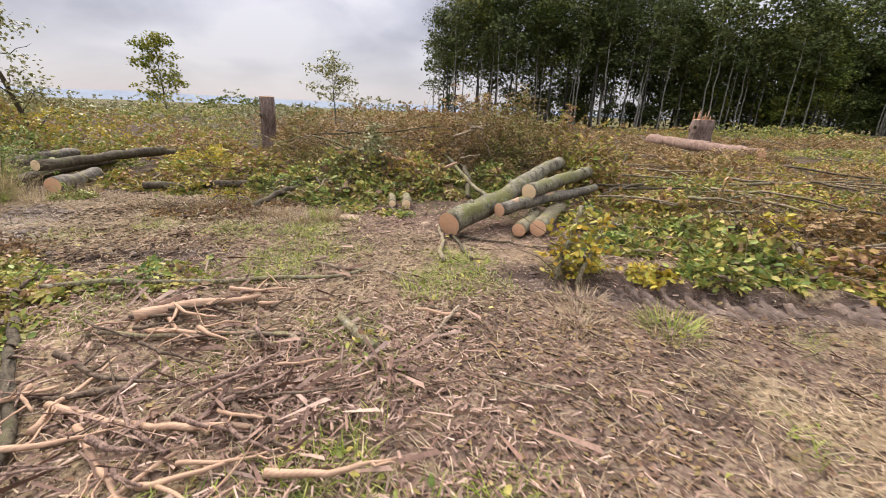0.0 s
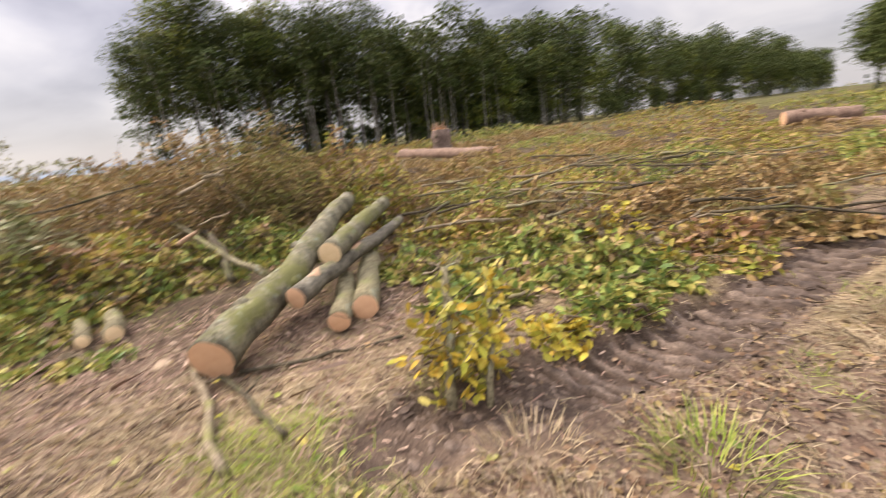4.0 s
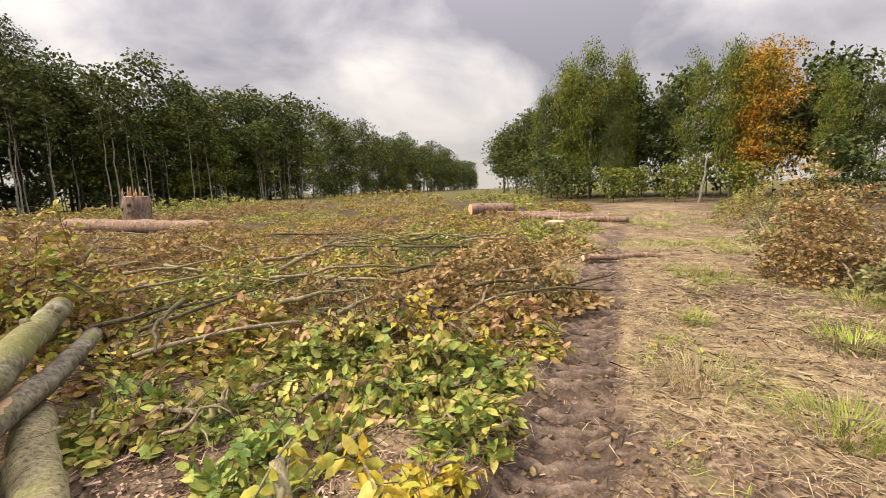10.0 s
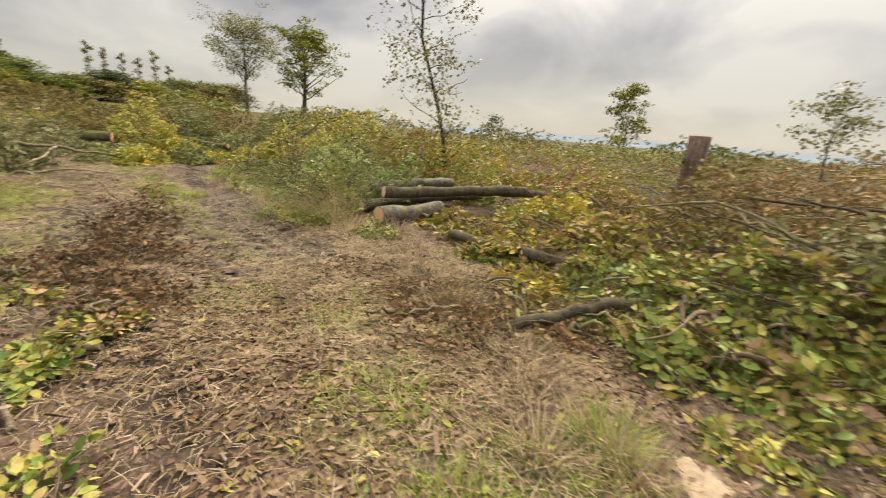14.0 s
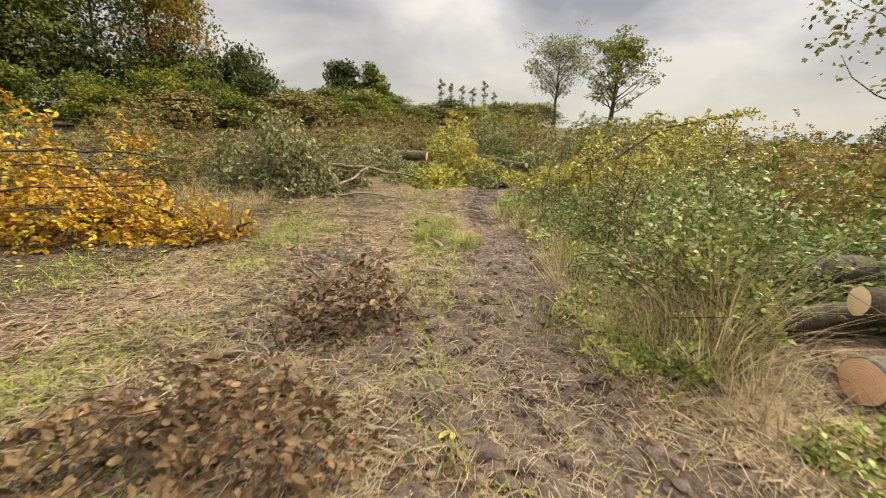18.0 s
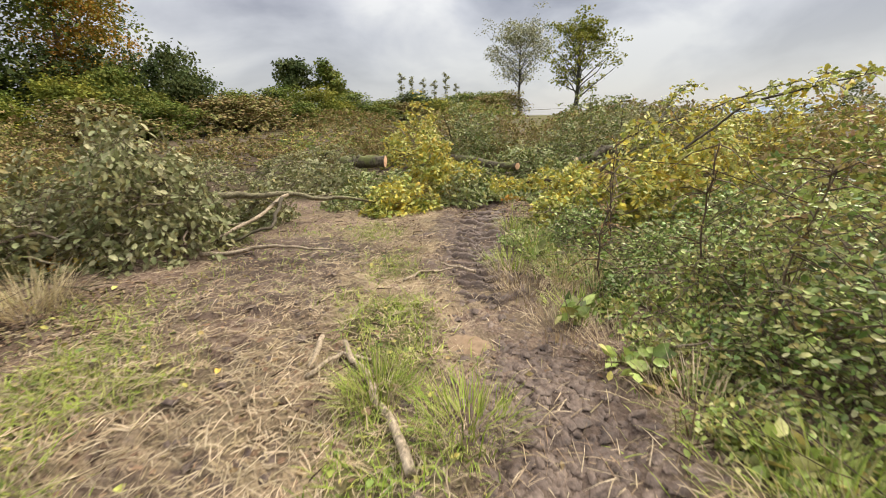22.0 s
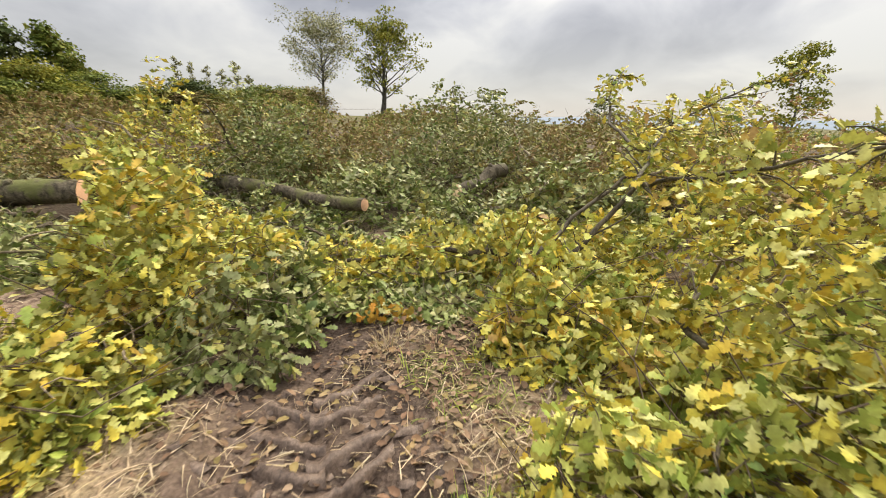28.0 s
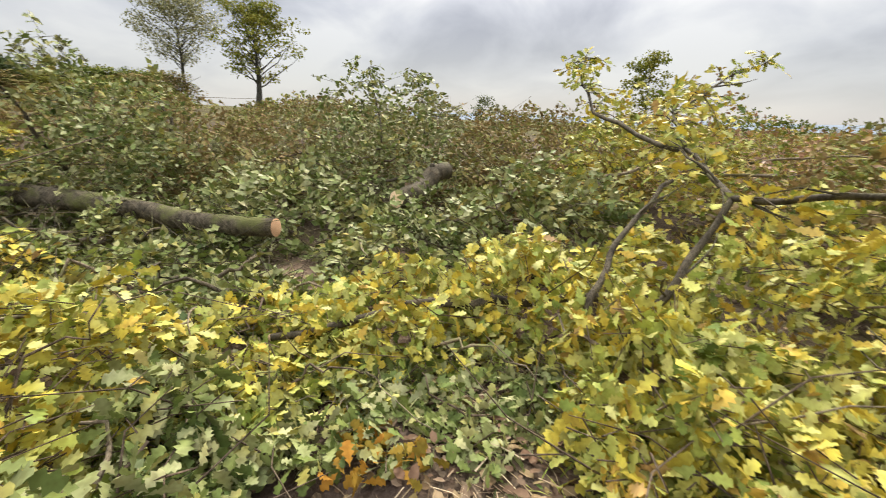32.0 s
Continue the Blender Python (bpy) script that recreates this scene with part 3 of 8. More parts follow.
OAK = oak_outline()
TUFTLEAF = (np.array([(0, 0, 0), (-0.42, 0.38, 0.07), (-0.12, 0.98, -0.06), (0.46, 0.62, 0.05)]), [np.array([(0, 2, 1), (0, 3, 2)])])
BLADE = (np.array([(-0.5, 0, 0), (0.5, 0, 0), (0.35, 0.5, 0.03), (-0.35, 0.5, 0.03), (0, 1, -0.12)]), [np.array([(0, 1, 2, 3)]), np.array([(3, 2, 4)])])
CHIP = (np.array([(-0.5, 0, 0), (0.4, 0.05, 0), (0.5, 1, 0.05), (-0.4, 0.9, 0.12)]), [np.array([(0, 1, 2, 3)])])


def spread(shape, P, D, N, length, width=None):
    """Copies of an outline at P, growing along D, with face N; length and width per copy."""
    tv, tf = shape
    P, Y = np.asarray(P, float), unit(np.asarray(D, float))
    X = unit(np.cross(Y, np.asarray(N, float)))
    Z = np.cross(X, Y)
    L = np.asarray(length)[:, None, None]
    W = L if width is None else np.asarray(width)[:, None, None]
    v = P[:, None] + W * tv[None, :, 0:1] * X[:, None] + L * tv[None, :, 1:2] * Y[:, None] + L * tv[None, :, 2:3] * Z[:, None]
    k, n = len(tv), len(P)
    off = (np.arange(n) * k)[:, None, None]
    return v.reshape(-1, 3), [(f[None] + off).reshape(-1, f.shape[1]) for f in tf]


def sprays(start, direction, length, per, size, rs, droop=0.25, flat=0.5, whorl=False):
    """Leafy twigs: leaves set alternately along each, more or less in one plane. Returns leaf places, ways, faces, sizes and twig lines."""
    n = len(start)
    d = unit(direction)
    nrm = unit(np.stack([rs.normal(size=n) * (1 - flat), rs.normal(size=n) * (1 - flat), np.ones(n)], -1) - d * (d[:, 2:3]))
    side = unit(np.cross(d, nrm))
    s = (np.arange(per) + 0.6) / per
    if whorl:
        s = 1 - 0.75 * (1 - s) ** 1.6
    c = start[:, None] + d[:, None] * (length[:, None] * s[None])[..., None]
    c[..., 2] -= droop * length[:, None] * s[None] ** 2
    sg = np.where(np.arange(per) % 2, 1.0, -1.0)[None, :, None]
    way = d[:, None] * (0.5 + 0.5 * s[None, :, None]) + side[:, None] * sg * (1.0 - 0.55 * s[None, :, None])
    way = way + rs.normal(size=way.shape) * (0.6 if whorl else 0.28)
    way[..., 2] -= droop * (0.3 + 1.6 * rs.random((n, per)))
    face = nrm[:, None] + rs.normal(size=way.shape) * 0.6
    P = c + rs.normal(size=c.shape) * 0.012
    sz = size * rs.uniform(0.6, 1.2, (n, per))
    lines = np.stack([start, c[:, per // 2], c[:, -1]], 1)
    return P.reshape(-1, 3), way.reshape(-1, 3), face.reshape(-1, 3), sz.ravel(), lines


def thin_twigs(lines, r0, r1, bag, straight=False):
    """Three-sided twigs along many three-point lines at once; far ones run straight."""
    n = len(lines)
    d = unit(lines[:, 2] - lines[:, 0])
    x = unit(np.cross(d, (0.13, 0.2, 0.97)))
    y = np.cross(d, x)
    a = np.array([0, 2.094, 4.189])
    ring = np.cos(a)[None, :, None] * x[:, None] + np.sin(a)[None, :, None] * y[:, None]
    v = np.concatenate([lines[:, 0][:, None] + r0 * ring, lines[:, 1][:, None] + 0.7 * (r0 + r1) / 1.4 * ring, lines[:, 2][:, None] + r1 * ring], 1)
    if straight:
        v = v[:, [0, 1, 2, 6, 7, 8]]
    w = v.shape[1]
    f = []
    for k in (0,) if straight else (0, 3):
        for j in range(3):
            f.append((k + j, k + (j + 1) % 3, k + 3 + (j + 1) % 3, k + 3 + j))
    f = np.array(f)
    bag.add(v.reshape(-1, 3), [(f[None] + (np.arange(n) * w)[:, None, None]).reshape(-1, 4)])


def near_line(x, y, line):
    """Distance to a polyline, and how far along it."""
    best, along, total = np.full(x.shape, 1e9), np.zeros(x.shape), 0.0
    for (ax, ay), (bx, by) in zip(line, line[1:]):
        l = math.hypot(bx - ax, by - ay)
        t = np.clip(((x - ax) * (bx - ax) + (y - ay) * (by - ay)) / l**2, 0, 1)
        dx, dy = x - ax - t * (bx - ax), y - ay - t * (by - ay)
        d = np.hypot(dx, dy)
        side = np.sign((bx - ax) * dy - (by - ay) * dx)
        new_best = d < np.abs(best)
        best, along = np.where(new_best, d * np.where(side == 0, 1, side), best), np.where(new_best, total + t * l, along)
        total += l
    return best, along


# ---- the plan: wheel tracks of the ride, in metres ----
RUT_N = [(-1.2, 4.2), (-0.1, 5.75), (0.45, 6.8), (1.2, 8.4), (2.2, 10.5), (5.0, 16.0), (9.5, 24.0), (14.0, 32.0)]
RUT_N2 = [(2.6, 6.0), (3.7, 8.0), (4.9, 10.2), (7.5, 15.0), (11.5, 23.0), (16.0, 31.0)]
RUT_W = [(-5.0, -1.0), (-5.2, -2.2), (-5.65, -3.4), (-6.1, -4.4), (-6.6, -5.6), (-7.2, -7.5), (-8.05, -9.0), (-8.9, -10.2)]
RUT_W2 = [(-2.6, 0.8), (-3.4, -2.2), (-4.1, -4.4), (-4.7, -6.6), (-5.3, -8.6)]
RIDE = [(-8.0, -9.4), (-6.3, -6.6), (-5.2, -3.6), (-3.6, -0.6), (-1.2, 2.4), (1.6, 6.2), (4.4, 11.5), (10.5, 24.0), (15.0, 32.0)]


def ground_z(x, y, detail=True):
    x, y = np.asarray(x, float), np.asarray(y, float)
    d = np.hypot(x + 3, y)
    z = 0.10 * (fbm(x * 0.35, y * 0.35, 3) - 0.5) * 2
    z = z + 2.2 * sstep(14, 80, -y) * sstep(-150, -40, x) * sstep(90, 30, x) + 0.5 * sstep(12, 60, y) * sstep(-60, -20, x)
    z = z - 4.0 * sstep(45, 160, -x) * sstep(-60, 0, y) - 14.0 * sstep(250, 900, d)
    if detail:
        z = z + 0.05 * (fbm(x * 2.1, y * 2.1, 11) - 0.5) + 0.055 * (fbm(x * 8, y * 8, 17, 2) - 0.5)
        for line, w, depth, pitch in ((RUT_N, 0.30, 0.10, 0.25), (RUT_W, 0.40, 0.07, 0.21), (RUT_W2, 0.30, 0.05, 0.25), (RUT_N2, 0.4, 0.03, 0.3)):
            e, s = near_line(x, y, line)
            a = np.abs(e)
            inside = sstep(w * 1.45, w * 0.6, a * (0.75 + 0.5 * fbm(x * 3, y * 3, 13)))
            berm = np.exp(-(((a - w * 1.25) / 0.10) ** 2)) * 0.035
            saw = ((s + 0.55 * a + 0.7 * a * a + 0.05 * fbm(x * 4, y * 4, 5)) / pitch) % 1.0
            lug = np.where(saw < 0.62, 1 - 0.9 * (saw / 0.62) ** 2, -1.0 + 0.9 * np.abs((saw - 0.81) / 0.19) ** 2)
            worn = sstep(0.25, 0.6, fbm(x * 1.1, y * 1.1, 23))
            z = z - depth * inside + berm * fbm(x * 4, y * 4, 8) + (0.062 if line is RUT_N else 0.05 if line is RUT_W else 0.03) * lug * inside * (0.45 + 0.55 * worn) * (0.15 if line is RUT_N or line is RUT_W else 1.0)
        z = z + 0.09 * (np.abs(fbm(x * 5.5, y * 5.5, 31, 2) - 0.5) * 2 - 0.25) * sstep(1.5, 0.4, np.abs(near_line(x, y, [(-4.3, -1.6), (-4.9, -3.0), (-5.5, -5.0), (-6.0, -6.6)])[0]))
    return z


def gz(x, y):
    return float(ground_z(np.array([x]), np.array([y]), False)[0])


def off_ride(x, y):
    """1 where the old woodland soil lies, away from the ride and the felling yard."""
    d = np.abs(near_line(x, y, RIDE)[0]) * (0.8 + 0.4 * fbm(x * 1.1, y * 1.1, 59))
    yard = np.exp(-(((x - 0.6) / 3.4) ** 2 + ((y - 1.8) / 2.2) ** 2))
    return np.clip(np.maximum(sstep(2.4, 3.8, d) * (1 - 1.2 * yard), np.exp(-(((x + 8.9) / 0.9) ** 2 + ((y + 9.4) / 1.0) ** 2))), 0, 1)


def ground_cover(x, y):
    """Masks: bare mud, dry straw, green grass."""
    mud = np.zeros(x.shape)
    for line, w in ((RUT_N, 0.40), (RUT_W, 0.62), (RUT_W2, 0.85), (RUT_N2, 0.35)):
        e = near_line(x, y, line)[0] * (0.45 + 1.1 * fbm(x * 1.9, y * 1.9, 91))
        mud = np.maximum(mud, sstep(w * 1.25, w * 0.5, np.abs(e)) * (0.9 if w > 0.7 else 0.65 if w < 0.4 else 1.0))
    mud = np.maximum(mud, 0.5 * np.exp(-(((x + 4.6) / 1.0) ** 2 + ((y + 2.8) / 1.3) ** 2)))
    mud = np.maximum(mud, 0.66 * sstep(1.2, 0.4, np.abs(near_line(x, y, [(-4.3, -1.2), (-4.7, -2.4), (-5.0, -3.4)])[0]) * (0.7 + 0.6 * fbm(x * 2.7, y * 2.7, 91))))
    mud = mud * (1 - 0.6 * sstep(-5.0, -5.6, y) * sstep(-7.2, -6.4, y))
    ride = sstep(3.6, 1.2, np.abs(near_line(x, y, RIDE)[0]))
    n = fbm(x * 0.55, y * 0.55, 41)
    straw = ride * sstep(0.25, 0.55, n) * 0.95
    straw = np.maximum(straw, 0.85 * np.exp(-(((x + 5.9) / 1.1) ** 2 + ((y - 0.2) / 0.9) ** 2)))
    straw = np.maximum(straw, 0.95 * np.exp(-(((x + 5.6) / 0.9) ** 2 + ((y + 7.4) / 1.5) ** 2)))
    straw = np.maximum(straw, 0.9 * np.exp(-(((x + 4.6) / 1.5) ** 2 + ((y + 6.0) / 2.0) ** 2)))
    straw = np.maximum(straw, 0.75 * np.exp(-(((x + 2.9) / 1.2) ** 2 + ((y + 4.5) / 2.6) ** 2)))
    straw = np.maximum(straw, 0.85 * np.exp(-(((x + 4.3) / 1.7) ** 2 + ((y - 1.1) / 1.5) ** 2)))
    straw = straw * (1 - 0.65 * np.exp(-(((x + 3.1) / 0.9) ** 2 + ((y - 1.2) / 1.8) ** 2)))
    straw = straw * (1 - 0.75 * np.exp(-(((x - 0.3) / 2.2) ** 2 + ((y - 2.6) / 1.6) ** 2)))
    g = fbm(x * 0.8 + 7, y * 0.8, 53)
    grass = sstep(0.52, 0.72, g) * (0.25 + 0.5 * ride)
    mid = np.abs(near_line(x, y, [(-4.6, -1.4), (-5.4, -4.4), (-5.9, -6.4)])[0])
    grass = np.maximum(grass, sstep(0.55, 0.15, mid) * 1.0)
    grass = np.maximum(grass, 0.6 * sstep(0.9, 0.3, np.abs(near_line(x, y, [(-3.0, -2.0), (-3.6, -4.6), (-4.2, -7.0)])[0])) * sstep(0.3, 0.52, fbm(x * 1.6, y * 1.6, 77)) * 1.4)
    for gx, gy, gr in ((-4.3, 0.5, 0.45), (-3.6, 1.5, 0.4), (-3.9, -0.3, 0.35), (-3.2, 2.3, 0.4), (-4.6, 1.4, 0.3)):
        grass = np.maximum(grass, 0.9 * np.exp(-(((x - gx) / gr) ** 2 + ((y - gy) / gr) ** 2)))
    far = sstep(25, 60, np.hypot(x + 3, y))
    aside = off_ride(x, y)
    straw = straw * (1 - aside)
    grass = np.maximum(grass, 0.75 * aside * sstep(0.5, 0.75, fbm(x * 0.9, y * 0.9, 57)))
    grass = np.maximum(grass, far * 1.2)
    grass = np.maximum(grass, 0.9 * np.exp(-(((x + 5.2) / 1.0) ** 2 + ((y + 13.3) / 1.0) ** 2)))
    grass = np.maximum(grass, 0.75 * np.exp(-(((x + 1.6) / 0.9) ** 2 + ((y + 4.8) / 0.6) ** 2)))
    soft = 0.55 + 0.9 * (fbm(x * 2.3, y * 2.3, 61) - 0.5)
    return mud * (1 - far) * np.clip(soft + 0.45, 0, 1), np.clip(straw * soft * 1.3, 0, 1), np.clip(grass * soft * 1.2, 0, 1)


def build_ground():
    def axis(lo, hi, step, limit):
        core = np.arange(lo, hi + step / 2, step)
        grow = [hi]
        w = step
        while grow[-1] < limit:
            w *= 1.26
            grow.append(grow[-1] + w)
        down = [lo]
        w = step
        while down[-1] > -limit:
            w *= 1.26
            down.append(down[-1] - w)
        return np.concatenate([down[:0:-1], core, grow[1:]])

    xs, ys = axis(-9.6, 3.4, 0.042, 4200), axis(-10.4, 9.6, 0.042, 4200)
    X, Y = np.meshgrid(xs, ys)
    Z = ground_z(X, Y)
    nx, ny = len(xs), len(ys)
    idx = np.arange(nx * ny).reshape(ny, nx)
    q = np.stack([idx[:-1, :-1], idx[:-1, 1:], idx[1:, 1:], idx[1:, :-1]], -1).reshape(-1, 4)
    me = fill_mesh("ground", np.stack([X, Y, Z], -1).reshape(-1, 3), [q], "ground", True)
    mud, straw, grass = ground_cover(X, Y)
    att = me.color_attributes.new("cover", "FLOAT_COLOR", "POINT")
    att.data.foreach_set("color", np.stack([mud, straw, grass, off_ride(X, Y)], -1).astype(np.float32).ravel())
    return tagged(part("ground", me), "brown woodland floor with muddy wheel ruts, straw and grass", "ground", kind="structure")


GROUND = build_ground()


def tread(line, w, pitch, s0, s1, seed, high=0.05, worn=0.12, rows=2):
    """Ridges of mud that the lugs of a tyre pressed up, right across a rut or in two staggered rows, each a piece of the ground."""
    rs = np.random.default_rng(seed)
    pts = np.array(line, float)
    run = np.r_[0, np.cumsum(np.linalg.norm(np.diff(pts, axis=0), axis=1))]
    u = np.array([-0.30, -0.20, -0.06, 0.10, 0.28]) * pitch
    hh = np.array([-0.03, 0.8, 1.0, 0.5, -0.03]) * (1, high, high, high, 1)
    n = 15
    for k in range(int(rows * (s1 - s0) / pitch)):
        if rs.random() < worn:
            continue
        side = 1 if k % 2 or rows == 1 else -1
        a = np.linspace(-(0.12 if rows == 2 else 0.95) * w, w * rs.uniform(0.9, 1.1), n)
        at = s0 + (k + 0.15 * rs.normal()) * pitch / rows + (0.45 * np.abs(a) if rows == 2 else -0.35 * a) + (0.5 if rows == 2 else 0.9) * a * a + np.cumsum(0.004 * rs.normal(size=n))
        crumb = np.where(rs.random(n) < 0.06, 0.4, 1.0)
        amp = rs.uniform(0.65, 1.1) * np.clip(1.2 - np.abs(a / w) ** 4, 0.2, 1) * (1 + 0.1 * rs.normal(size=n)) * crumb
        g = at[:, None] + u[None] * (1 + 0.12 * rs.normal(size=(n, 5)))
        x, y = np.interp(g, run, pts[:, 0]), np.interp(g, run, pts[:, 1])
        d = unit(np.stack([np.interp(g + 0.2, run, pts[:, 0]) - np.interp(g - 0.2, run, pts[:, 0]), np.interp(g + 0.2, run, pts[:, 1]) - np.interp(g - 0.2, run, pts[:, 1])], -1))
        x, y = x - d[..., 1] * side * a[:, None], y + d[..., 0] * side * a[:, None]
        z = ground_z(x, y) + np.where(hh > 0, hh * amp[:, None], hh) + 0.003 * rs.normal(size=(n, 5))
        o = np.array([x[7, 2], y[7, 2], z[7, 2]])
        i = np.arange(5 * n).reshape(n, 5)
        q = np.stack([i[:-1, :-1], i[1:, :-1], i[1:, 1:], i[:-1, 1:]], -1).reshape(-1, 4)
        part("mud_ridge", fill_mesh("mud_ridge", np.stack([x, y, z], -1).reshape(-1, 3) - o, [q], "mud", True), GROUND, at=o)


tread(RUT_N, 0.27, 0.20, 1.1, 12.5, 801, 0.06, 0.06, 1)
tread(RUT_W, 0.32, 0.21, 5.7, 9.2, 802, 0.055)
tread(RUT_W2, 0.36, 0.2, 1.6, 6.4, 803, 0.05, 0.3)
tread(RUT_W, 0.30, 0.2, 0.3, 2.4, 804, 0.03, 0.4)


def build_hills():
    # both far ridges wear the haze as their colour; the field ring does not
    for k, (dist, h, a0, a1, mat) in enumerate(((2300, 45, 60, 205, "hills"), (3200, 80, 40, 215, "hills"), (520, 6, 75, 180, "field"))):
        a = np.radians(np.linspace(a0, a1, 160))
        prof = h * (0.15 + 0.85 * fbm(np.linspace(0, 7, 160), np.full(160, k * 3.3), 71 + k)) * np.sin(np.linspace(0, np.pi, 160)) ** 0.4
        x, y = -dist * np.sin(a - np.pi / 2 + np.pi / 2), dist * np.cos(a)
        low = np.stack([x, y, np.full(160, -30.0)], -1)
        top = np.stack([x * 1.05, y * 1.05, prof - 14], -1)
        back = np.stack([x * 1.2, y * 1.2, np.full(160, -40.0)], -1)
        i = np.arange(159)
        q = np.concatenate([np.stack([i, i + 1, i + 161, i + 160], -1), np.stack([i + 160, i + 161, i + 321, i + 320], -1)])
        tagged(part("backdrop", fill_mesh("backdrop", np.concatenate([low, top, back]), [q], mat, True)), "line of distant hills coloured hazy blue" if k < 2 else "brown fields sloping away in the distance", "hills", kind="structure")


build_hills()


# ---- felled logs ----
def log(name, a, b, ra, rb, bark, label, group="", cut_mat="cut", cut_b=False, seed=1, sag=0.0, jitter=0.012, knots=3, n=14, wobble=0.025, torn=()):
    """A felled log from its sawn end a to b: bark, sawn faces and branch knots as parts."""
    rs = np.random.default_rng(seed)
    a, b = np.array(a, float), np.array(b, float)
    root = thing(name, a, label, "log", group)
    p = bent((0, 0, 0), b - a, n, sag, rs, jitter)
    r = np.linspace(ra, rb, n) * (1 + 0.03 * rs.normal(size=n))
    v, f = tube(p, r, 18, True, wobble, rs)
    part("bark", fill_mesh("bark", v, f, bark, True), root)
    for end, rad, on in ((0, ra, True), (n - 1, rb, cut_b)):
        if not on:
            continue
        d = p[0] - p[1] if end == 0 else p[-1] - p[-2]
        d = d / np.linalg.norm(d)
        k = 22
        ang = np.linspace(0, 2 * np.pi, k, endpoint=False)
        rad_u = rad * (0.965 + 0.02 * rs.normal(size=k))
        ring = np.stack([rad_u * np.cos(ang), rad_u * np.sin(ang), np.zeros(k)], -1)
        inner = ring * 0.5 + (0, 0, 0.006)
        vv = np.concatenate([ring * (1, 1, 1) + (0, 0, -0.004), inner, [(0, 0, 0.004)]])
        j = np.arange(k)
        cap = fill_mesh("cut_face", vv, [np.stack([j, (j + 1) % k, k + (j + 1) % k, k + j], -1), np.stack([k + j, k + (j + 1) % k, np.full(k, 2 * k)], -1)], cut_mat, True)
        ob = part("cut_face", cap, root, "pale freshly sawn end")
        ob.matrix_local = Matrix.Translation(Vector(p[end]) + Vector(d) * 0.006) @ Vector(d).to_track_quat("Z", "Y").to_matrix().to_4x4()
    for s0, ang, ln, wd in torn:
        c = np.array([np.interp(s0 + np.linspace(-0.5, 0.5, 7) * ln, np.linspace(0, 1, n), p[:, k]) for k in range(3)]).T
        d = unit(c[-1] - c[0])
        x = unit(np.cross(d, (0, 0, 1.0)))
        up = np.cross(x, d)
        rr = np.interp(s0, np.linspace(0, 1, n), r)
        half = wd * np.array([0.15, 0.7, 1.0, 0.8, 1.05, 0.6, 0.1]) * rs.uniform(0.7, 1.3, 7)
        th = ang + half[:, None] * np.linspace(-1, 1, 5)[None] + 0.12 * rs.normal(size=(7, 1))
        rad = rr * np.array([1.0, 1.045, 1.055, 1.045, 1.0])[None] + 0.003
        pv = c[:, None] + rad[..., None] * (np.cos(th)[..., None] * x + np.sin(th)[..., None] * up)
        g0 = np.arange(35).reshape(7, 5)
        q = np.stack([g0[:-1, :-1], g0[:-1, 1:], g0[1:, 1:], g0[1:, :-1]], -1).reshape(-1, 4)
        part("torn_patch", fill_mesh("torn_patch", pv.reshape(-1, 3), [q], "torn", True), root, "bare orange wood where bark is torn off")
    for _ in range(knots):
        i = rs.integers(2, n - 2)
        th = rs.uniform(0, np.pi)
        d = p[i + 1] - p[i]
        d /= np.linalg.norm(d)
        x = unit(np.cross(d, (0, 0, 1.0)))
        o = x * math.cos(th) + np.cross(x, d) * math.sin(th)
        kv, kf = tube(np.array([p[i], p[i] + o * r[i] * 1.02, p[i] + o * (r[i] + 0.03)]), [r[i] * 0.42, r[i] * 0.34, r[i] * 0.22], 9)
        part("knot", fill_mesh("knot", kv, kf, bark, True), root)
    return root


PILE = "logs of the pile"
log("log", (-2.69, 4.07, 0.18), (-4.12, 6.84, 0.76), 0.165, 0.105, "bark_moss", "thick mossy log with lichen leaning up on the brushwood", PILE, "cut_orange", True, 3, 0.03, 0.02, 4, 18, 0.04)
log("log", (-2.97, 5.45, 0.50), (-4.03, 7.45, 0.60), 0.118, 0.09, "bark_moss", "mossy sawn log resting on top of the pile", PILE, "cut", False, 4, 0, 0.01, 3)
log("log", (-2.79, 4.87, 0.30), (-3.72, 7.38, 0.36), 0.098, 0.065, "bark_bare", "smooth sawn log lying across the pile with torn bark", PILE, "cut_orange", False, 5, 0.02, 0.012, 2, torn=((0.5, 1.9, 0.14, 0.5), (0.42, 1.3, 0.1, 0.4), (0.12, 1.5, 0.08, 0.35)))
log("log", (-2.40, 4.96, 0.11), (-3.15, 5.75, 0.13), 0.095, 0.09, "bark_smooth", "short sawn log under the pile", PILE, "cut_orange", False, 6, 0, 0.008, 1)
log("log", (-2.37, 5.24, 0.125), (-3.35, 6.35, 0.14), 0.115, 0.11, "bark_smooth", "short thick sawn log under the pile", PILE, "cut_orange", False, 7, 0, 0.008, 1)
log("log", (-4.27, 3.99, 0.10), (-4.78, 4.16, 0.12), 0.078, 0.07, "bark_smooth", "short sawn round lying in wood chips before the brushwood", "sawn rounds", "cut", False, 8, 0, 0.006, 0)
log("log", (-4.42, 3.80, 0.09), (-4.90, 3.92, 0.13), 0.058, 0.05, "bark_smooth", "thin sawn round leaning on the brushwood", "sawn rounds", "cut", False, 9, 0, 0.006, 0)
LEFT = "logs beside the ride"
log("log", (-6.80, -1.40, 0.15), (-8.1, -1.15, 0.16), 0.13, 0.12, "bark_bare", "thick short log with a pale sawn end in the grass", LEFT, "cut_orange", False, 10, 0, 0.01, 1)
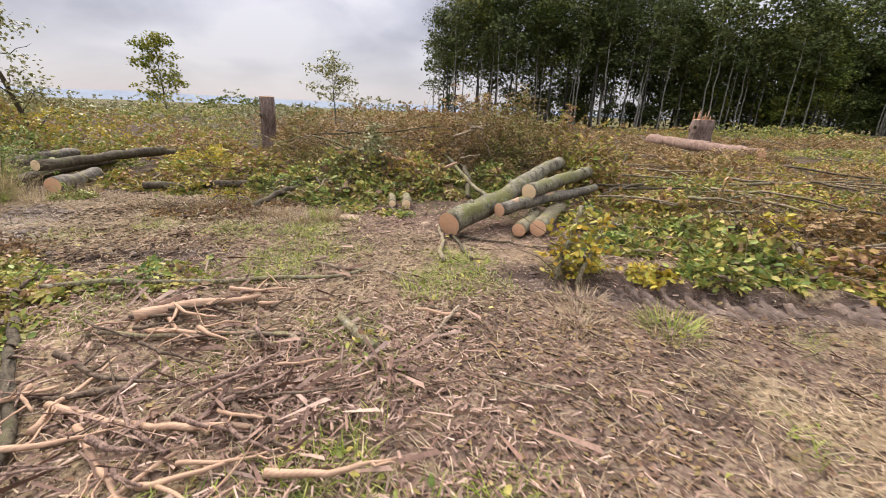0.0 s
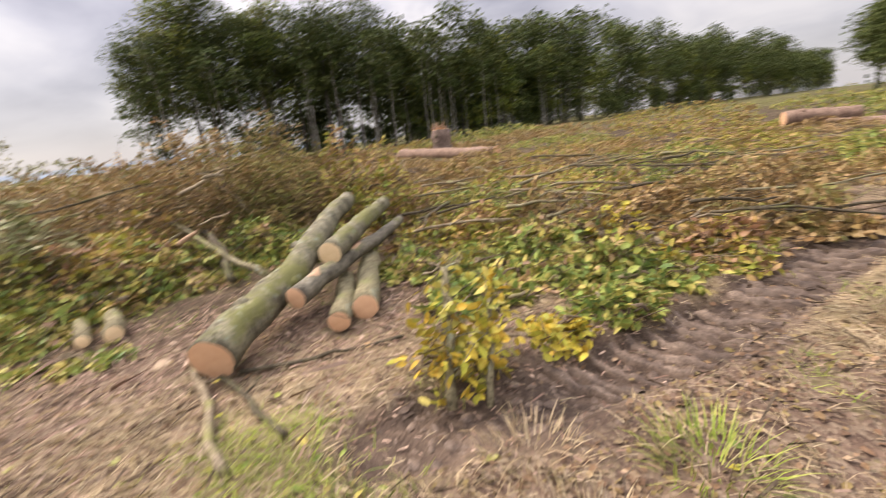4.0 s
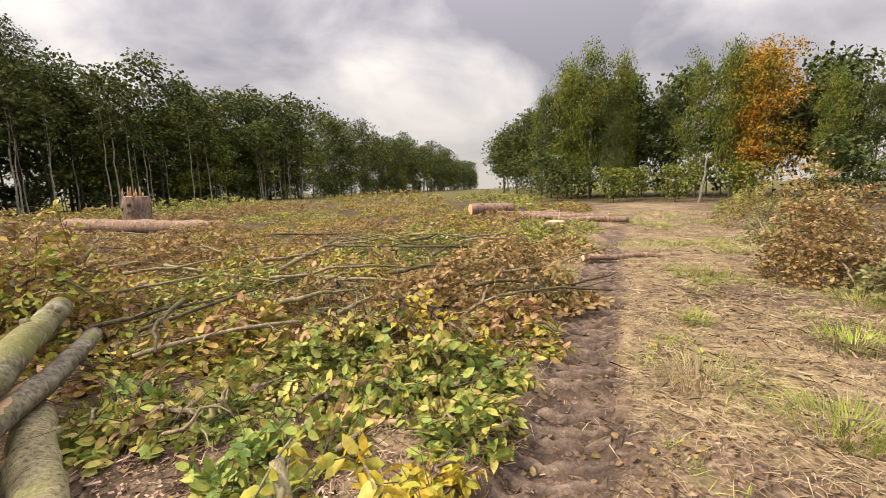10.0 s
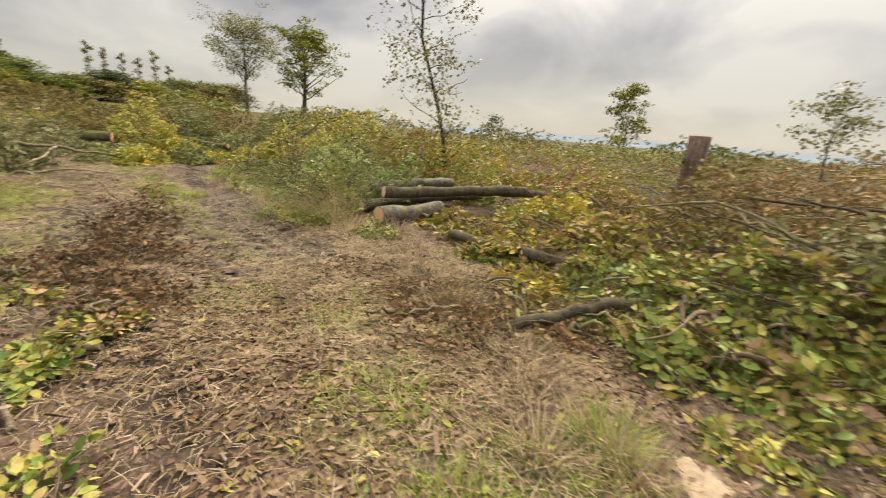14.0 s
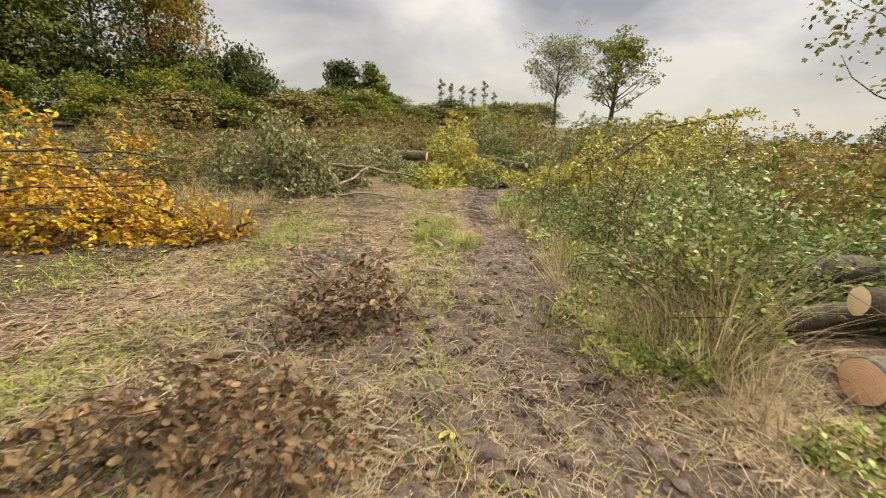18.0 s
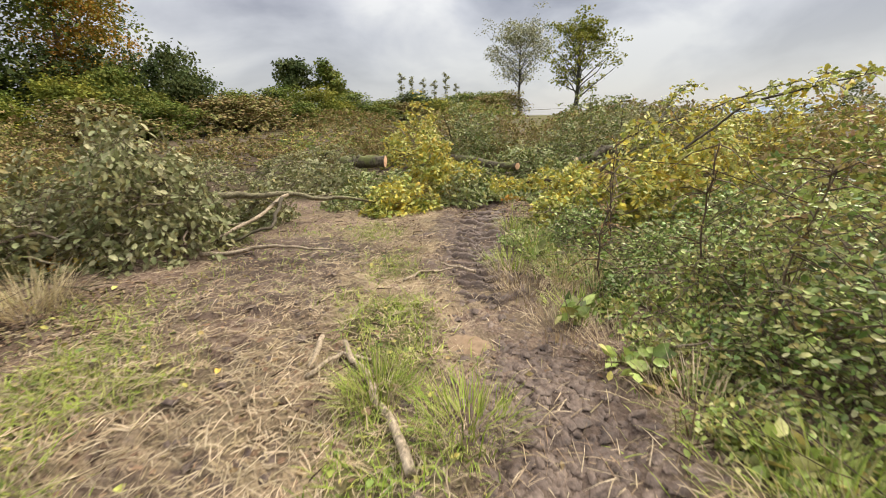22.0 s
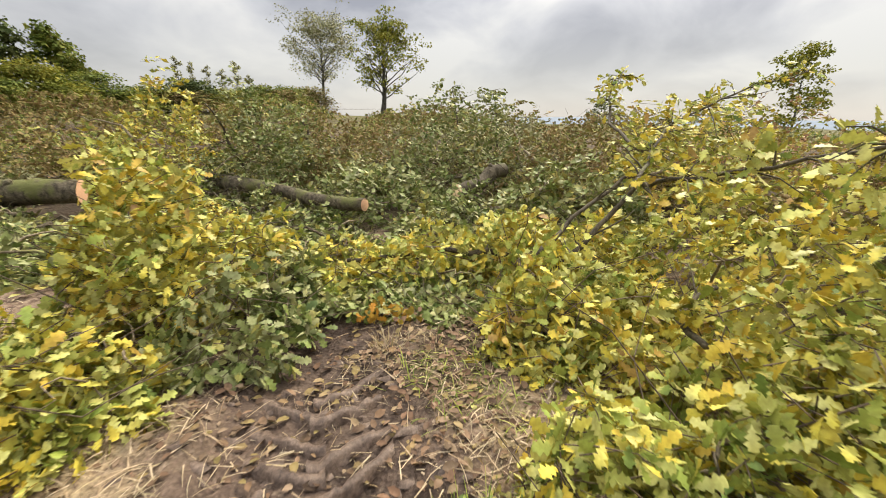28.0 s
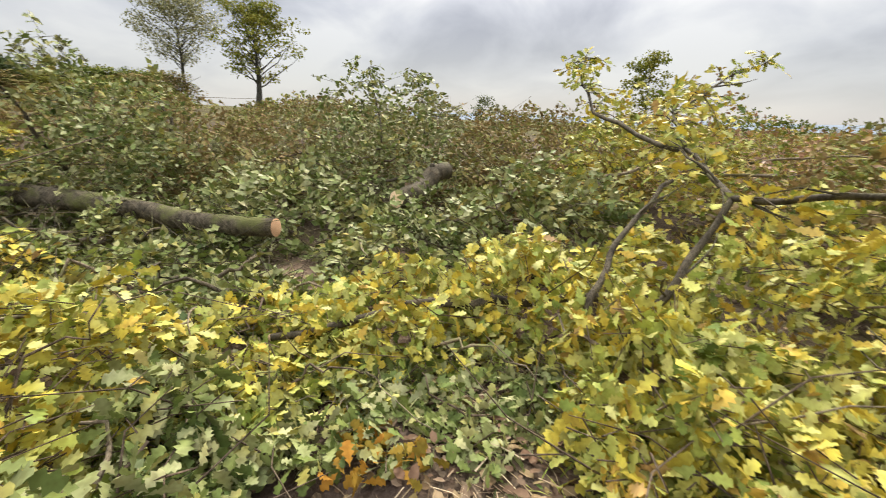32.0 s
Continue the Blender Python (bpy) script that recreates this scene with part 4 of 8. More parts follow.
log("log", (-7.15, -2.1, 0.13), (-9.9, -1.3, 0.20), 0.095, 0.08, "bark_dark", "dark felled log among weeds", LEFT, "cut", True, 11, 0.05, 0.02, 2)
log("log", (-7.3, -1.75, 0.42), (-10.6, -0.2, 0.3), 0.10, 0.07, "bark_dark", "dark log lying on other logs", LEFT, "cut", False, 12, 0.03, 0.02, 3)
log("log", (-7.7, -2.5, 0.35), (-9.6, -1.9, 0.4), 0.11, 0.09, "bark_bare", "grey-brown log on the heap beside the ride", LEFT, "cut", True, 13, 0.02, 0.015, 2)
log("log", (-8.9, -1.2, 0.38), (-9.9, -0.3, 0.42), 0.10, 0.09, "bark_dark", "short dark log with a pale sawn end", LEFT, "cut", True, 14, 0, 0.01, 1)
log("log", (-4.9, 1.68, 0.04), (-6.1, 2.5, 0.10), 0.042, 0.055, "bark_dark", "dark slender felled stem before the brushwood", "", "cut", False, 15, 0.03, 0.02, 2)
log("log", (-6.9, -0.15, 0.09), (-6.55, 2.9, 0.16), 0.065, 0.07, "bark_dark", "long dark felled stem lying along the brushwood", "", "cut", False, 16, 0.03, 0.03, 4)
log("felled_limb", (-7.7, 5.6, 0.75), (-4.3, 5.55, 0.08), 0.028, 0.042, "bark_smooth", "pale crooked limb lying down from the brushwood", "", "torn", False, 18, 0.03, 0.035, 2)
log("felled_limb", (-6.3, 5.9, 0.45), (-4.6, 5.3, 0.10), 0.04, 0.045, "bark_dark", "dark crooked limb beside the pale one", "", "cut", False, 19, 0.06, 0.03, 1)
OAKLOG = "felled oak stems"
log("log", (-8.27, -15.2, 0.36), (-7.2, -16.1, 0.36), 0.17, 0.18, "bark_oak", "thick felled oak stem with an orange sawn end", OAKLOG, "cut_orange", False, 20, 0.03, 0.02, 2)
log("log", (-10.45, -11.75, 0.36), (-9.55, -15.9, 0.42), 0.08, 0.125, "bark_oak", "long ridged oak stem with a sawn end in the leaves", OAKLOG, "cut_orange", False, 21, 0.0, 0.018, 3)
log("log", (-11.9, -11.5, 0.40), (-12.9, -11.4, 0.62), 0.10, 0.11, "bark_dark", "dark oak log lying up on the brushwood", OAKLOG, "cut", False, 23, 0.0, 0.02, 1)
log("log", (-9.4, -10.65, 0.16), (-10.9, -8.9, 0.16), 0.02, 0.03, "bark_dark", "dark oak limb lying across under the leaves", OAKLOG, "cut", False, 24, 0.05, 0.03, 2)
FAR = "felled trunks by the ride"
log("log", (1.75, 25.4, 0.42), (4.1, 25.9, 0.42), 0.30, 0.27, "bark_red", "thick reddish felled trunk with an orange end", FAR, "cut_orange", True, 25)
for k in range(7):
    y0 = 19.6 + 0.9 * k
    log("log", (7.3 - 0.25 * k, y0, 0.14 + 0.05 * (k % 3)), (4.6 - 0.3 * k, y0 + 0.9 + 0.3 * (k % 2), 0.16 + 0.06 * (k % 2)), 0.12, 0.10, "bark_red", "reddish debarked pole of a stack by the ride", FAR, "cut_orange", True, 30 + k)
log("log", (5.0, 12.0, 0.07), (2.4, 11.75, 0.10), 0.055, 0.06, "bark_red", "slender reddish pole lying across the ride", "", "cut", True, 40, 0.02, 0.02, 1)
log("log", (-16.2, 22.6, 0.35), (-8.6, 20.1, 0.32), 0.30, 0.27, "bark_red", "long thick reddish trunk felled before the stump", "", "cut_orange", True, 41, 0, 0.03, 3)


def stump(at, r, h, label, bark, seed, splinters=0, lean=(0, 0)):
    rs = np.random.default_rng(seed)
    root = thing("tree_stump", at, label, "stump")
    zs = np.array([-0.25, 0.0, 0.12, 0.35, 0.65, 1.0]) * h
    p = np.stack([lean[0] * zs, lean[1] * zs, zs], -1)
    rr = r * np.array([1.5, 1.35, 1.12, 1.02, 1.0, 0.97])
    v, f = tube(p, rr, 20, True, 0.05, rs)
    part("bark", fill_mesh("bark", v, f, bark, True), root)
    cv, cf = tube(np.array([p[-1] - (0, 0, 0.01), p[-1] + (0, 0, 0.012)]), [r * 0.9, r * 0.86], 20, True, 0.03, rs)
    part("cut_face", fill_mesh("cut_face", cv, cf, "cut_orange", False), root, "weathered sawn top")
    for k in range(splinters):
        a = rs.uniform(0, 6.28)
        o = np.array([math.cos(a), math.sin(a), 0]) * r * rs.uniform(0.5, 0.9)
        hh = rs.uniform(0.12, 0.5)
        sv, sf = tube(np.array([p[-1] + o, p[-1] + o + (0.02, 0, hh * 0.5), p[-1] + o + (0.03, 0.01, hh)]), [0.05, 0.03, 0.004], 5)
        part("splinter", fill_mesh("splinter", sv, sf, "torn"), root, "upright splinter of torn wood")
    for k in range(3):
        a = rs.uniform(3.6, 5.6)
        q = np.array([math.cos(a) * r * 1.0, math.sin(a) * r * 1.0, h * rs.uniform(0.35, 0.75)])
        hv, hf = tube(np.array([q, q + (math.cos(a) * 0.03, math.sin(a) * 0.03, 0)]), [0.10, 0.07], 8)
        part("knot_hole", fill_mesh("knot_hole", hv, hf, "bark_dark", True), root, "dark knot")
    return root


stump((-13.2, 22.6, 0.3), 0.52, 1.25, "broad torn grey-red tree stump with splinters", "bark_grey_red", 50, 8)
stump((-14.7, 2.14, 0.0), 0.24, 1.78, "tall weathered post-like tree stump among brushwood", "bark_grey_red", 51, 0, (0.05, 0.02))
stump((3.1, 15.6, 0.1), 0.28, 0.42, "low orange sawn stump beside the ride", "bark_red", 52, 1)


# ---- brushwood and thickets ----
LEAFY = {"green": "green and yellowing hornbeam leaves", "mixed": "green, yellow and brown turning leaves", "brown": "withered brown leaves", "yellow": "bright yellow leaves",
         "oak": "yellow-green lobed oak leaves", "oakgreen": "dusty green oak leaves", "dull": "dull withering green leaves", "bramble": "dark green bramble leaves", "nettle": "light green and withering weed leaves", "dead": "shrivelled dark brown leaves", "scrub": "drab olive and brown leaves", "orange": "orange and yellow autumn leaves", "edge": "dark green leaves", "forest": "very dark green leaves", "rust": "rust-coloured leaves", "lightedge": "light green and yellowing leaves"}


def heap(name, cx, cy, rx, ry, h, mat, n, size, category="brushwood", shape=OVATE, seed=1, branches=4, rot=0.0, per=11, up=0.35, length=0.5, droop=0.3, bark="twig", what="heap of cut branches with", reach=1.0, group="", zoff=0.0, thick=1.0, spikes=None):
    """A mound of leafy branches: limbs, thin twigs and leaves as parts."""
    rs = np.random.default_rng(seed)
    root = thing(name, (cx, cy, gz(cx, cy) + zoff), f"{what} {LEAFY[mat]}", category, group)
    m = max(8, n // per)
    a, r = rs.uniform(0, 2 * np.pi, m), np.sqrt(rs.random(m)) ** 0.9
    x0, y0 = r * np.cos(a), r * np.sin(a)
    lump = 0.25 + 1.4 * fbm(x0 * 1.7 + seed, y0 * 1.7, 5 + seed % 7, 2)
    top = h * np.clip(1.05 - r**2, 0.04, 1) ** 0.6 * lump
    z = top * (1 - 0.8 * rs.random(m) ** 1.6) - 0.05
    cr, sr = math.cos(rot), math.sin(rot)
    X, Y = rx * x0 * cr - ry * y0 * sr, rx * x0 * sr + ry * y0 * cr
    start = np.stack([X, Y, np.maximum(z, 0.02)], -1)
    d = np.stack([np.cos(a + rs.normal(size=m) * 1.1), np.sin(a + rs.normal(size=m) * 1.1), up + 0.45 * rs.normal(size=m)], -1)
    L = length * rs.uniform(0.5, 1.25, m) * reach
    start = start - unit(d) * (L * 0.55)[:, None]
    P, D, Nn, S, lines = sprays(start, d, L, per, size, rs, droop, 0.5, shape is OAK)
    P[:, 2] = np.maximum(P[:, 2], 0.025 + 0.03 * rs.random(len(P)))
    tw = Bag()
    thin_twigs(lines, 0.0022 + 0.012 * size, 0.0015, tw, math.hypot(cx + 4, cy - 1) > 11)
    ns = branches * 6 if spikes is None else spikes
    if ns:
        k = rs.integers(0, m, ns)
        sd = unit(np.stack([rs.normal(size=ns), rs.normal(size=ns), rs.uniform(-0.15, 0.9, ns)], -1))
        sl = rs.uniform(0.25, 1.0, ns) * min(1.3, 0.5 + h)
        s0 = np.stack([X[k], Y[k], np.maximum(z[k] * 0.8, 0.03)], -1)
        s2 = s0 + sd * sl[:, None]
        s2[:, 2] = np.clip(s2[:, 2], 0.03, 1.15 * h)
        s1 = (s0 + s2) / 2 + rs.normal(size=(ns, 3)) * (0.08 * sl)[:, None] + (0, 0, 0.02)
        thin_twigs(np.stack([s0, s1, s2], 1), 0.003 + 0.02 * size, 0.002, tw)
    part("twig_work", tw.mesh("twig_work", bark), root, kind="stuff")
    far_off = math.hypot(cx + 4, cy - 1) > 13
    v, f = spread(RHOMB if (size >= 0.119 or far_off) and shape is OVATE else shape, P, D, Nn, S)
    part("foliage", fill_mesh("foliage", v, f, mat), root, LEAFY[mat], kind="stuff")
    for k in range(branches):
        a0 = rs.uniform(0, 2 * np.pi)
        q = np.array([math.cos(a0) * rx * rs.uniform(0.3, 0.95), math.sin(a0) * ry * rs.uniform(0.3, 0.95), h * rs.uniform(0.05, 0.5)])
        e = q + np.array([rs.uniform(-1, 1) * rx, rs.uniform(-1, 1) * ry, h * rs.uniform(-0.2, 0.45)])
        e[2] = max(e[2], 0.03)
        rr = rs.uniform(0.008, 0.022) * thick
        bv, bf = tube(bent(q, e, 9, 0.06 * h, rs, 0.035), np.linspace(rr * 1.3, rr * 0.35, 9), 6, True, 0.05, rs)
        bmat = "stick" if rs.random() < 0.6 else bark
        bo = part("branch", fill_mesh("branch", bv, bf, bmat, True), root)
        if math.hypot(cx + 4, cy - 1) < 9:
            mid = q + (e - q) * rs.uniform(0.3, 0.6)
            tip = mid + (e - q) * 0.35 + rs.normal(size=3) * (0.15, 0.15, 0.06) + (0, 0, 0.08)
            sv, sf = tube(bent(mid, tip, 5, 0.0, rs, 0.015), np.linspace(rr * 0.6, 0.002, 5), 5)
            part("side_twig", fill_mesh("side_twig", sv, sf, bmat, True), bo)
    return root


def brush(rows, **kw):
    for i, (cx, cy, rx, ry, h, mat, n, size) in enumerate(rows):
        if size >= 0.12:
            # far heaps: finer leaves on shorter sprays, so that the outline stays dense
            n, size = int(1.7 * n), 0.7 * size
            kw["length"] = 0.38
        heap(kw.get("name", "brushwood_heap"), cx, cy, rx, ry, h, mat, n, size, seed=int(1000 + 37 * cx * cx + 91 * cy + i) % 99991, rot=0.7 * i, **{k: v for k, v in kw.items() if k != "name"})


# before the ride's bend, seen across the cut area
brush([(-0.75, 7.0, 0.75, 0.6, 0.30, "green", 2600, 0.10), (-0.1, 7.9, 0.7, 0.7, 0.42, "mixed", 2600, 0.10), (-1.75, 7.5, 0.9, 0.8, 0.36, "green", 2900, 0.10), (-2.85, 6.45, 0.4, 0.35, 0.26, "green", 700, 0.10), (-3.35, 7.3, 0.4, 0.4, 0.32, "mixed", 800, 0.095),
       (-2.7, 8.0, 0.9, 0.9, 0.42, "mixed", 3000, 0.10), (-0.9, 8.9, 1.1, 0.9, 0.55, "brown", 3600, 0.09), (-1.35, 7.75, 0.35, 0.3, 0.62, "brown", 700, 0.095), (-0.85, 7.6, 0.3, 0.3, 0.6, "yellow", 420, 0.09), (-2.2, 8.7, 0.5, 0.4, 0.6, "brown", 900, 0.09), (0.6, 9.4, 0.8, 1.0, 0.50, "brown", 3000, 0.10),
       (-2.3, 6.55, 0.5, 0.45, 0.25, "green", 700, 0.09), (-3.6, 9.3, 1.3, 1.1, 0.5, "green", 3600, 0.085), (-2.0, 10.4, 1.4, 1.1, 0.55, "mixed", 3600, 0.085), (-0.2, 9.9, 0.6, 0.5, 0.7, "brown", 1200, 0.085)], branches=6)
brush([(-5.4, 9.6, 1.4, 1.2, 0.65, "mixed", 3200, 0.095), (0.4, 11.3, 1.2, 1.2, 0.6, "brown", 3000, 0.095), (1.8, 12.8, 1.2, 1.4, 0.5, "brown", 2600, 0.1),
       (-3.8, 12.2, 1.9, 1.5, 0.5, "mixed", 3200, 0.1), (-1.0, 13.4, 1.9, 1.6, 0.55, "green", 3000, 0.1), (-7.2, 11.6, 1.9, 1.6, 0.65, "brown", 3000, 0.1),
       (1.2, 16.0, 2.0, 2.0, 0.5, "mixed", 2400, 0.12), (-2.8, 16.5, 2.4, 2.0, 0.55, "brown", 2600, 0.12), (-6.8, 15.6, 2.4, 2.0, 0.55, "mixed", 2600, 0.12),
       (3.8, 18.2, 1.6, 2.0, 0.5, "green", 2000, 0.12), (-11.2, 15.5, 2.6, 2.2, 0.6, "brown", 2600, 0.12), (0.0, 20.2, 2.8, 2.2, 0.5, "mixed", 2400, 0.14),
       (-5.0, 20.6, 3.0, 2.4, 0.45, "mixed", 2400, 0.14), (-13.5, 19.2, 3.0, 1.6, 0.45, "brown", 2200, 0.14), (-1.5, 25.5, 3.5, 2.6, 0.6, "mixed", 2200, 0.16),
       (-8.0, 26.0, 3.6, 2.6, 0.55, "green", 2200, 0.16), (-15.5, 27.5, 4.0, 2.6, 0.6, "brown", 2200, 0.16), (5.0, 30.5, 3.4, 2.6, 0.6, "green", 2000, 0.17),
       (-3.0, 33.0, 4.5, 3.0, 0.8, "mixed", 2200, 0.19), (-12.0, 34.5, 5.0, 3.2, 0.8, "brown", 2200, 0.19), (-22.0, 30.0, 5.0, 4.0, 0.9, "mixed", 2200, 0.19), (6.0, 42.0, 5.0, 4.0, 0.9, "green", 1800, 0.22),
       (-5.0, 46.0, 7.0, 4.0, 1.0, "mixed", 2200, 0.24), (-18.0, 42.0, 6.0, 4.0, 1.0, "green", 2000, 0.24)], branches=5)
brush([(-5.7, 5.3, 0.8, 0.7, 0.5, "green", 1440, 0.10), (-4.6, 6.7, 0.7, 0.6, 0.5, "green", 1200, 0.10), (-5.25, 4.45, 0.45, 0.4, 0.5, "green", 780, 0.10), (-5.3, 3.7, 0.5, 0.5, 0.45, "green", 900, 0.10), (-5.5, 2.9, 0.6, 0.5, 0.5, "green", 1020, 0.10), (-5.85, 2.35, 0.45, 0.45, 0.32, "green", 900, 0.10), (-7.6, 0.7, 0.6, 0.8, 0.3, "yellow", 1300, 0.10), (-7.25, 1.4, 0.6, 0.6, 0.34, "mixed", 1200, 0.095), (-7.9, -0.7, 0.7, 0.5, 0.36, "mixed", 1400, 0.09), (-6.1, 1.3, 0.35, 0.4, 0.14, "yellow", 350, 0.09), (-6.85, 0.75, 0.35, 0.6, 0.42, "mixed", 1300, 0.085), (-6.5, 2.0, 0.45, 0.5, 0.45, "green", 1300, 0.09), (-5.75, 1.75, 0.5, 0.4, 0.22, "mixed", 900, 0.08), (-5.2, 1.9, 0.4, 0.4, 0.18, "brown", 700, 0.07), (-7.5, 0.0, 0.5, 0.6, 0.35, "mixed", 1300, 0.085), (-8.4, 0.4, 0.7, 0.7, 0.5, "green", 1600, 0.09)], branches=3, up=0.5, droop=0.6)
brush([(-7.4, 9.8, 1.3, 1.1, 0.8, "brown", 2800, 0.10), (-9.4, 12.2, 1.8, 1.5, 0.7, "mixed", 2600, 0.11), (-6.0, 13.6, 1.7, 1.4, 0.6, "brown", 2400, 0.11), (-11.6, 12.4, 1.8, 1.6, 0.8, "brown", 2400, 0.115), (-15.2, 13.0, 2.4, 2.2, 0.9, "brown", 2200, 0.13), (-17.5, 17.5, 2.6, 2.2, 0.7, "mixed", 2200, 0.14), (-9.0, 19.0, 2.4, 1.0, 0.5, "brown", 2000, 0.13),
       (-20.0, 22.0, 3.4, 3.0, 0.8, "brown", 2200, 0.16), (-26.0, 20.0, 4.0, 3.4, 1.0, "mixed", 2200, 0.18), (-11.0, 29.5, 3.4, 2.6, 0.7, "brown", 2000, 0.17), (2.6, 21.6, 1.8, 1.8, 0.5, "brown", 1800, 0.13), (3.2, 27.8, 2.6, 1.8, 0.6, "green", 1800, 0.16), (7.4, 27.5, 1.8, 2.2, 0.6, "mixed", 1600, 0.16), (2.7, 14.6, 0.9, 1.3, 0.45, "green", 1600, 0.11), (-4.6, 8.2, 0.9, 0.9, 0.45, "mixed", 2200, 0.10), (-18.0, 34.0, 5.0, 3.0, 0.9, "green", 2000, 0.2)], branches=5)
# the great heap west of the log pile
brush([(-6.2, 4.5, 1.1, 0.9, 0.95, "mixed", 2600, 0.095), (-6.7, 3.9, 0.7, 0.7, 1.15, "dull", 1700, 0.09), (-6.3, 3.1, 0.9, 0.8, 0.75, "green", 2200, 0.10), (-7.2, 5.4, 0.9, 0.9, 1.3, "mixed", 2300, 0.09), (-7.75, 2.0, 0.95, 1.1, 0.6, "mixed", 2600, 0.10),
       (-5.6, 6.6, 0.9, 0.8, 0.6, "green", 3000, 0.10), (-7.1, 6.0, 1.0, 1.0, 1.75, "brown", 6200, 0.066), (-6.0, 7.3, 1.0, 0.9, 2.1, "scrub", 6600, 0.066), (-5.0, 8.1, 0.9, 0.8, 1.75, "mixed", 3200, 0.085), (-8.1, 4.6, 1.4, 1.3, 1.35, "brown", 5600, 0.07), (-8.4, 2.9, 1.3, 1.2, 1.1, "scrub", 5600, 0.07),
       (-7.0, 7.2, 1.3, 1.2, 2.1, "scrub", 7000, 0.07), (-6.2, 8.6, 1.1, 1.0, 0.85, "mixed", 3000, 0.09), (-8.9, 8.6, 1.8, 1.6, 2.0, "brown", 5600, 0.085),
       (-10.4, 6.0, 1.8, 1.8, 1.5, "brown", 4200, 0.095), (-10.5, 3.4, 1.8, 1.7, 1.0, "brown", 3800, 0.095), (-9.2, 0.9, 1.3, 1.1, 0.5, "yellow", 2600, 0.10),
       (-10.8, 0.9, 1.6, 1.3, 0.7, "mixed", 2800, 0.095), (-12.8, 5.0, 2.0, 2.0, 1.2, "brown", 3400, 0.105), (-12.4, 9.5, 2.3, 2.2, 1.8, "brown", 3600, 0.11),
       (-13.0, -0.6, 2.2, 1.8, 0.8, "mixed", 3000, 0.11), (-16.5, 4.6, 2.6, 2.4, 1.2, "brown", 2800, 0.12), (-17.0, 0.0, 3.0, 2.4, 0.95, "green", 2800, 0.12),
       (-22.0, 3.0, 4.0, 3.4, 1.1, "brown", 2600, 0.15), (-23.0, -4.0, 4.5, 3.6, 1.2, "mixed", 2600, 0.16), (-20.0, 10.0, 4.0, 3.6, 1.5, "brown", 2600, 0.15),
       (-31.0, 2.0, 6.0, 5.0, 1.3, "dull", 2400, 0.2), (-33.0, -10.0, 7.0, 5.0, 1.5, "green", 2400, 0.22), (-30.0, 12.0, 6.0, 4.0, 1.5, "brown", 2200, 0.2),
       (-5.0, 0.9, 0.6, 0.35, 0.15, "brown", 700, 0.06)], branches=6, up=0.5, spikes=90)
# thicket of bramble, nettle and saplings west of the ride
brush([(-7.42, -3.3, 0.55, 0.8, 0.85, "nettle", 3312, 0.048), (-8.05, -4.3, 0.7, 0.8, 1.1, "bramble", 3600, 0.05), (-7.75, -4.55, 0.35, 0.4, 1.0, "nettle", 1700, 0.046), (-8.35, -5.1, 0.65, 0.6, 1.0, "nettle", 3000, 0.046), (-8.45, -5.95, 0.75, 0.8, 0.68, "bramble", 3744, 0.048),
       (-8.40, -6.7, 0.5, 0.5, 0.5, "nettle", 1872, 0.046), (-8.5, -7.2, 0.6, 0.5, 0.5, "bramble", 3024, 0.05), (-9.42, -4.8, 1.1, 1.1, 1.3, "nettle", 3744, 0.056), (-9.6, -6.3, 0.9, 0.8, 0.72, "bramble", 3456, 0.054),
       (-8.52, -3.1, 1.0, 0.8, 1.0, "bramble", 3312, 0.056), (-10.52, -3.6, 1.5, 1.3, 1.3, "mixed", 3400, 0.09), (-11.32, -5.8, 1.6, 1.5, 1.35, "green", 3400, 0.085),
       (-12.72, -3.2, 1.8, 1.6, 1.3, "yellow", 2800, 0.090), (-14.62, -5.8, 2.4, 2.2, 1.35, "green", 3000, 0.110), (-17.62, -9.0, 3.0, 2.6, 1.3, "mixed", 2800, 0.130)],
      name="bramble_thicket", category="thicket", branches=3, up=0.9, length=0.6, what="dense thicket with", droop=0.5, thick=0.35, spikes=14)
# saplings and weeds round the heap of logs
brush([(-7.0, -2.9, 0.6, 0.5, 0.9, "bramble", 2200, 0.06), (-8.6, -2.6, 1.0, 0.6, 0.9, "bramble", 2800, 0.07), (-10.2, -2.0, 1.2, 0.7, 0.85, "green", 2400, 0.08)], name="weed_thicket", category="weeds", branches=1, up=0.9, what="weeds with")
# autumn bushes east of the ride
brush([(-1.4, -6.3, 1.0, 0.7, 0.95, "orange", 3200, 0.075), (-2.7, -6.2, 0.6, 0.5, 0.5, "orange", 1500, 0.075), (-0.5, -6.9, 1.0, 0.8, 1.45, "orange", 3200, 0.08), (-1.6, -7.3, 0.6, 0.5, 1.2, "orange", 1600, 0.075),
       (-2.75, -9.0, 0.5, 0.3, 0.22, "orange", 700, 0.07)], name="autumn_bush", category="bush", branches=5, up=0.35, what="low bush with")
# felled crown east of the ride
brush([(-3.9, -9.2, 0.8, 0.9, 1.3, "dull", 3800, 0.09), (-3.1, -10.1, 1.0, 1.0, 1.6, "dull", 4200, 0.09), (-4.8, -10.5, 0.7, 0.6, 0.7, "dull", 2200, 0.09), (-2.9, -9.0, 0.6, 0.6, 0.9, "dull", 2000, 0.09)], name="felled_treetop", category="tree crown", branches=7, up=0.3, what="felled tree crown with hanging", droop=0.9)
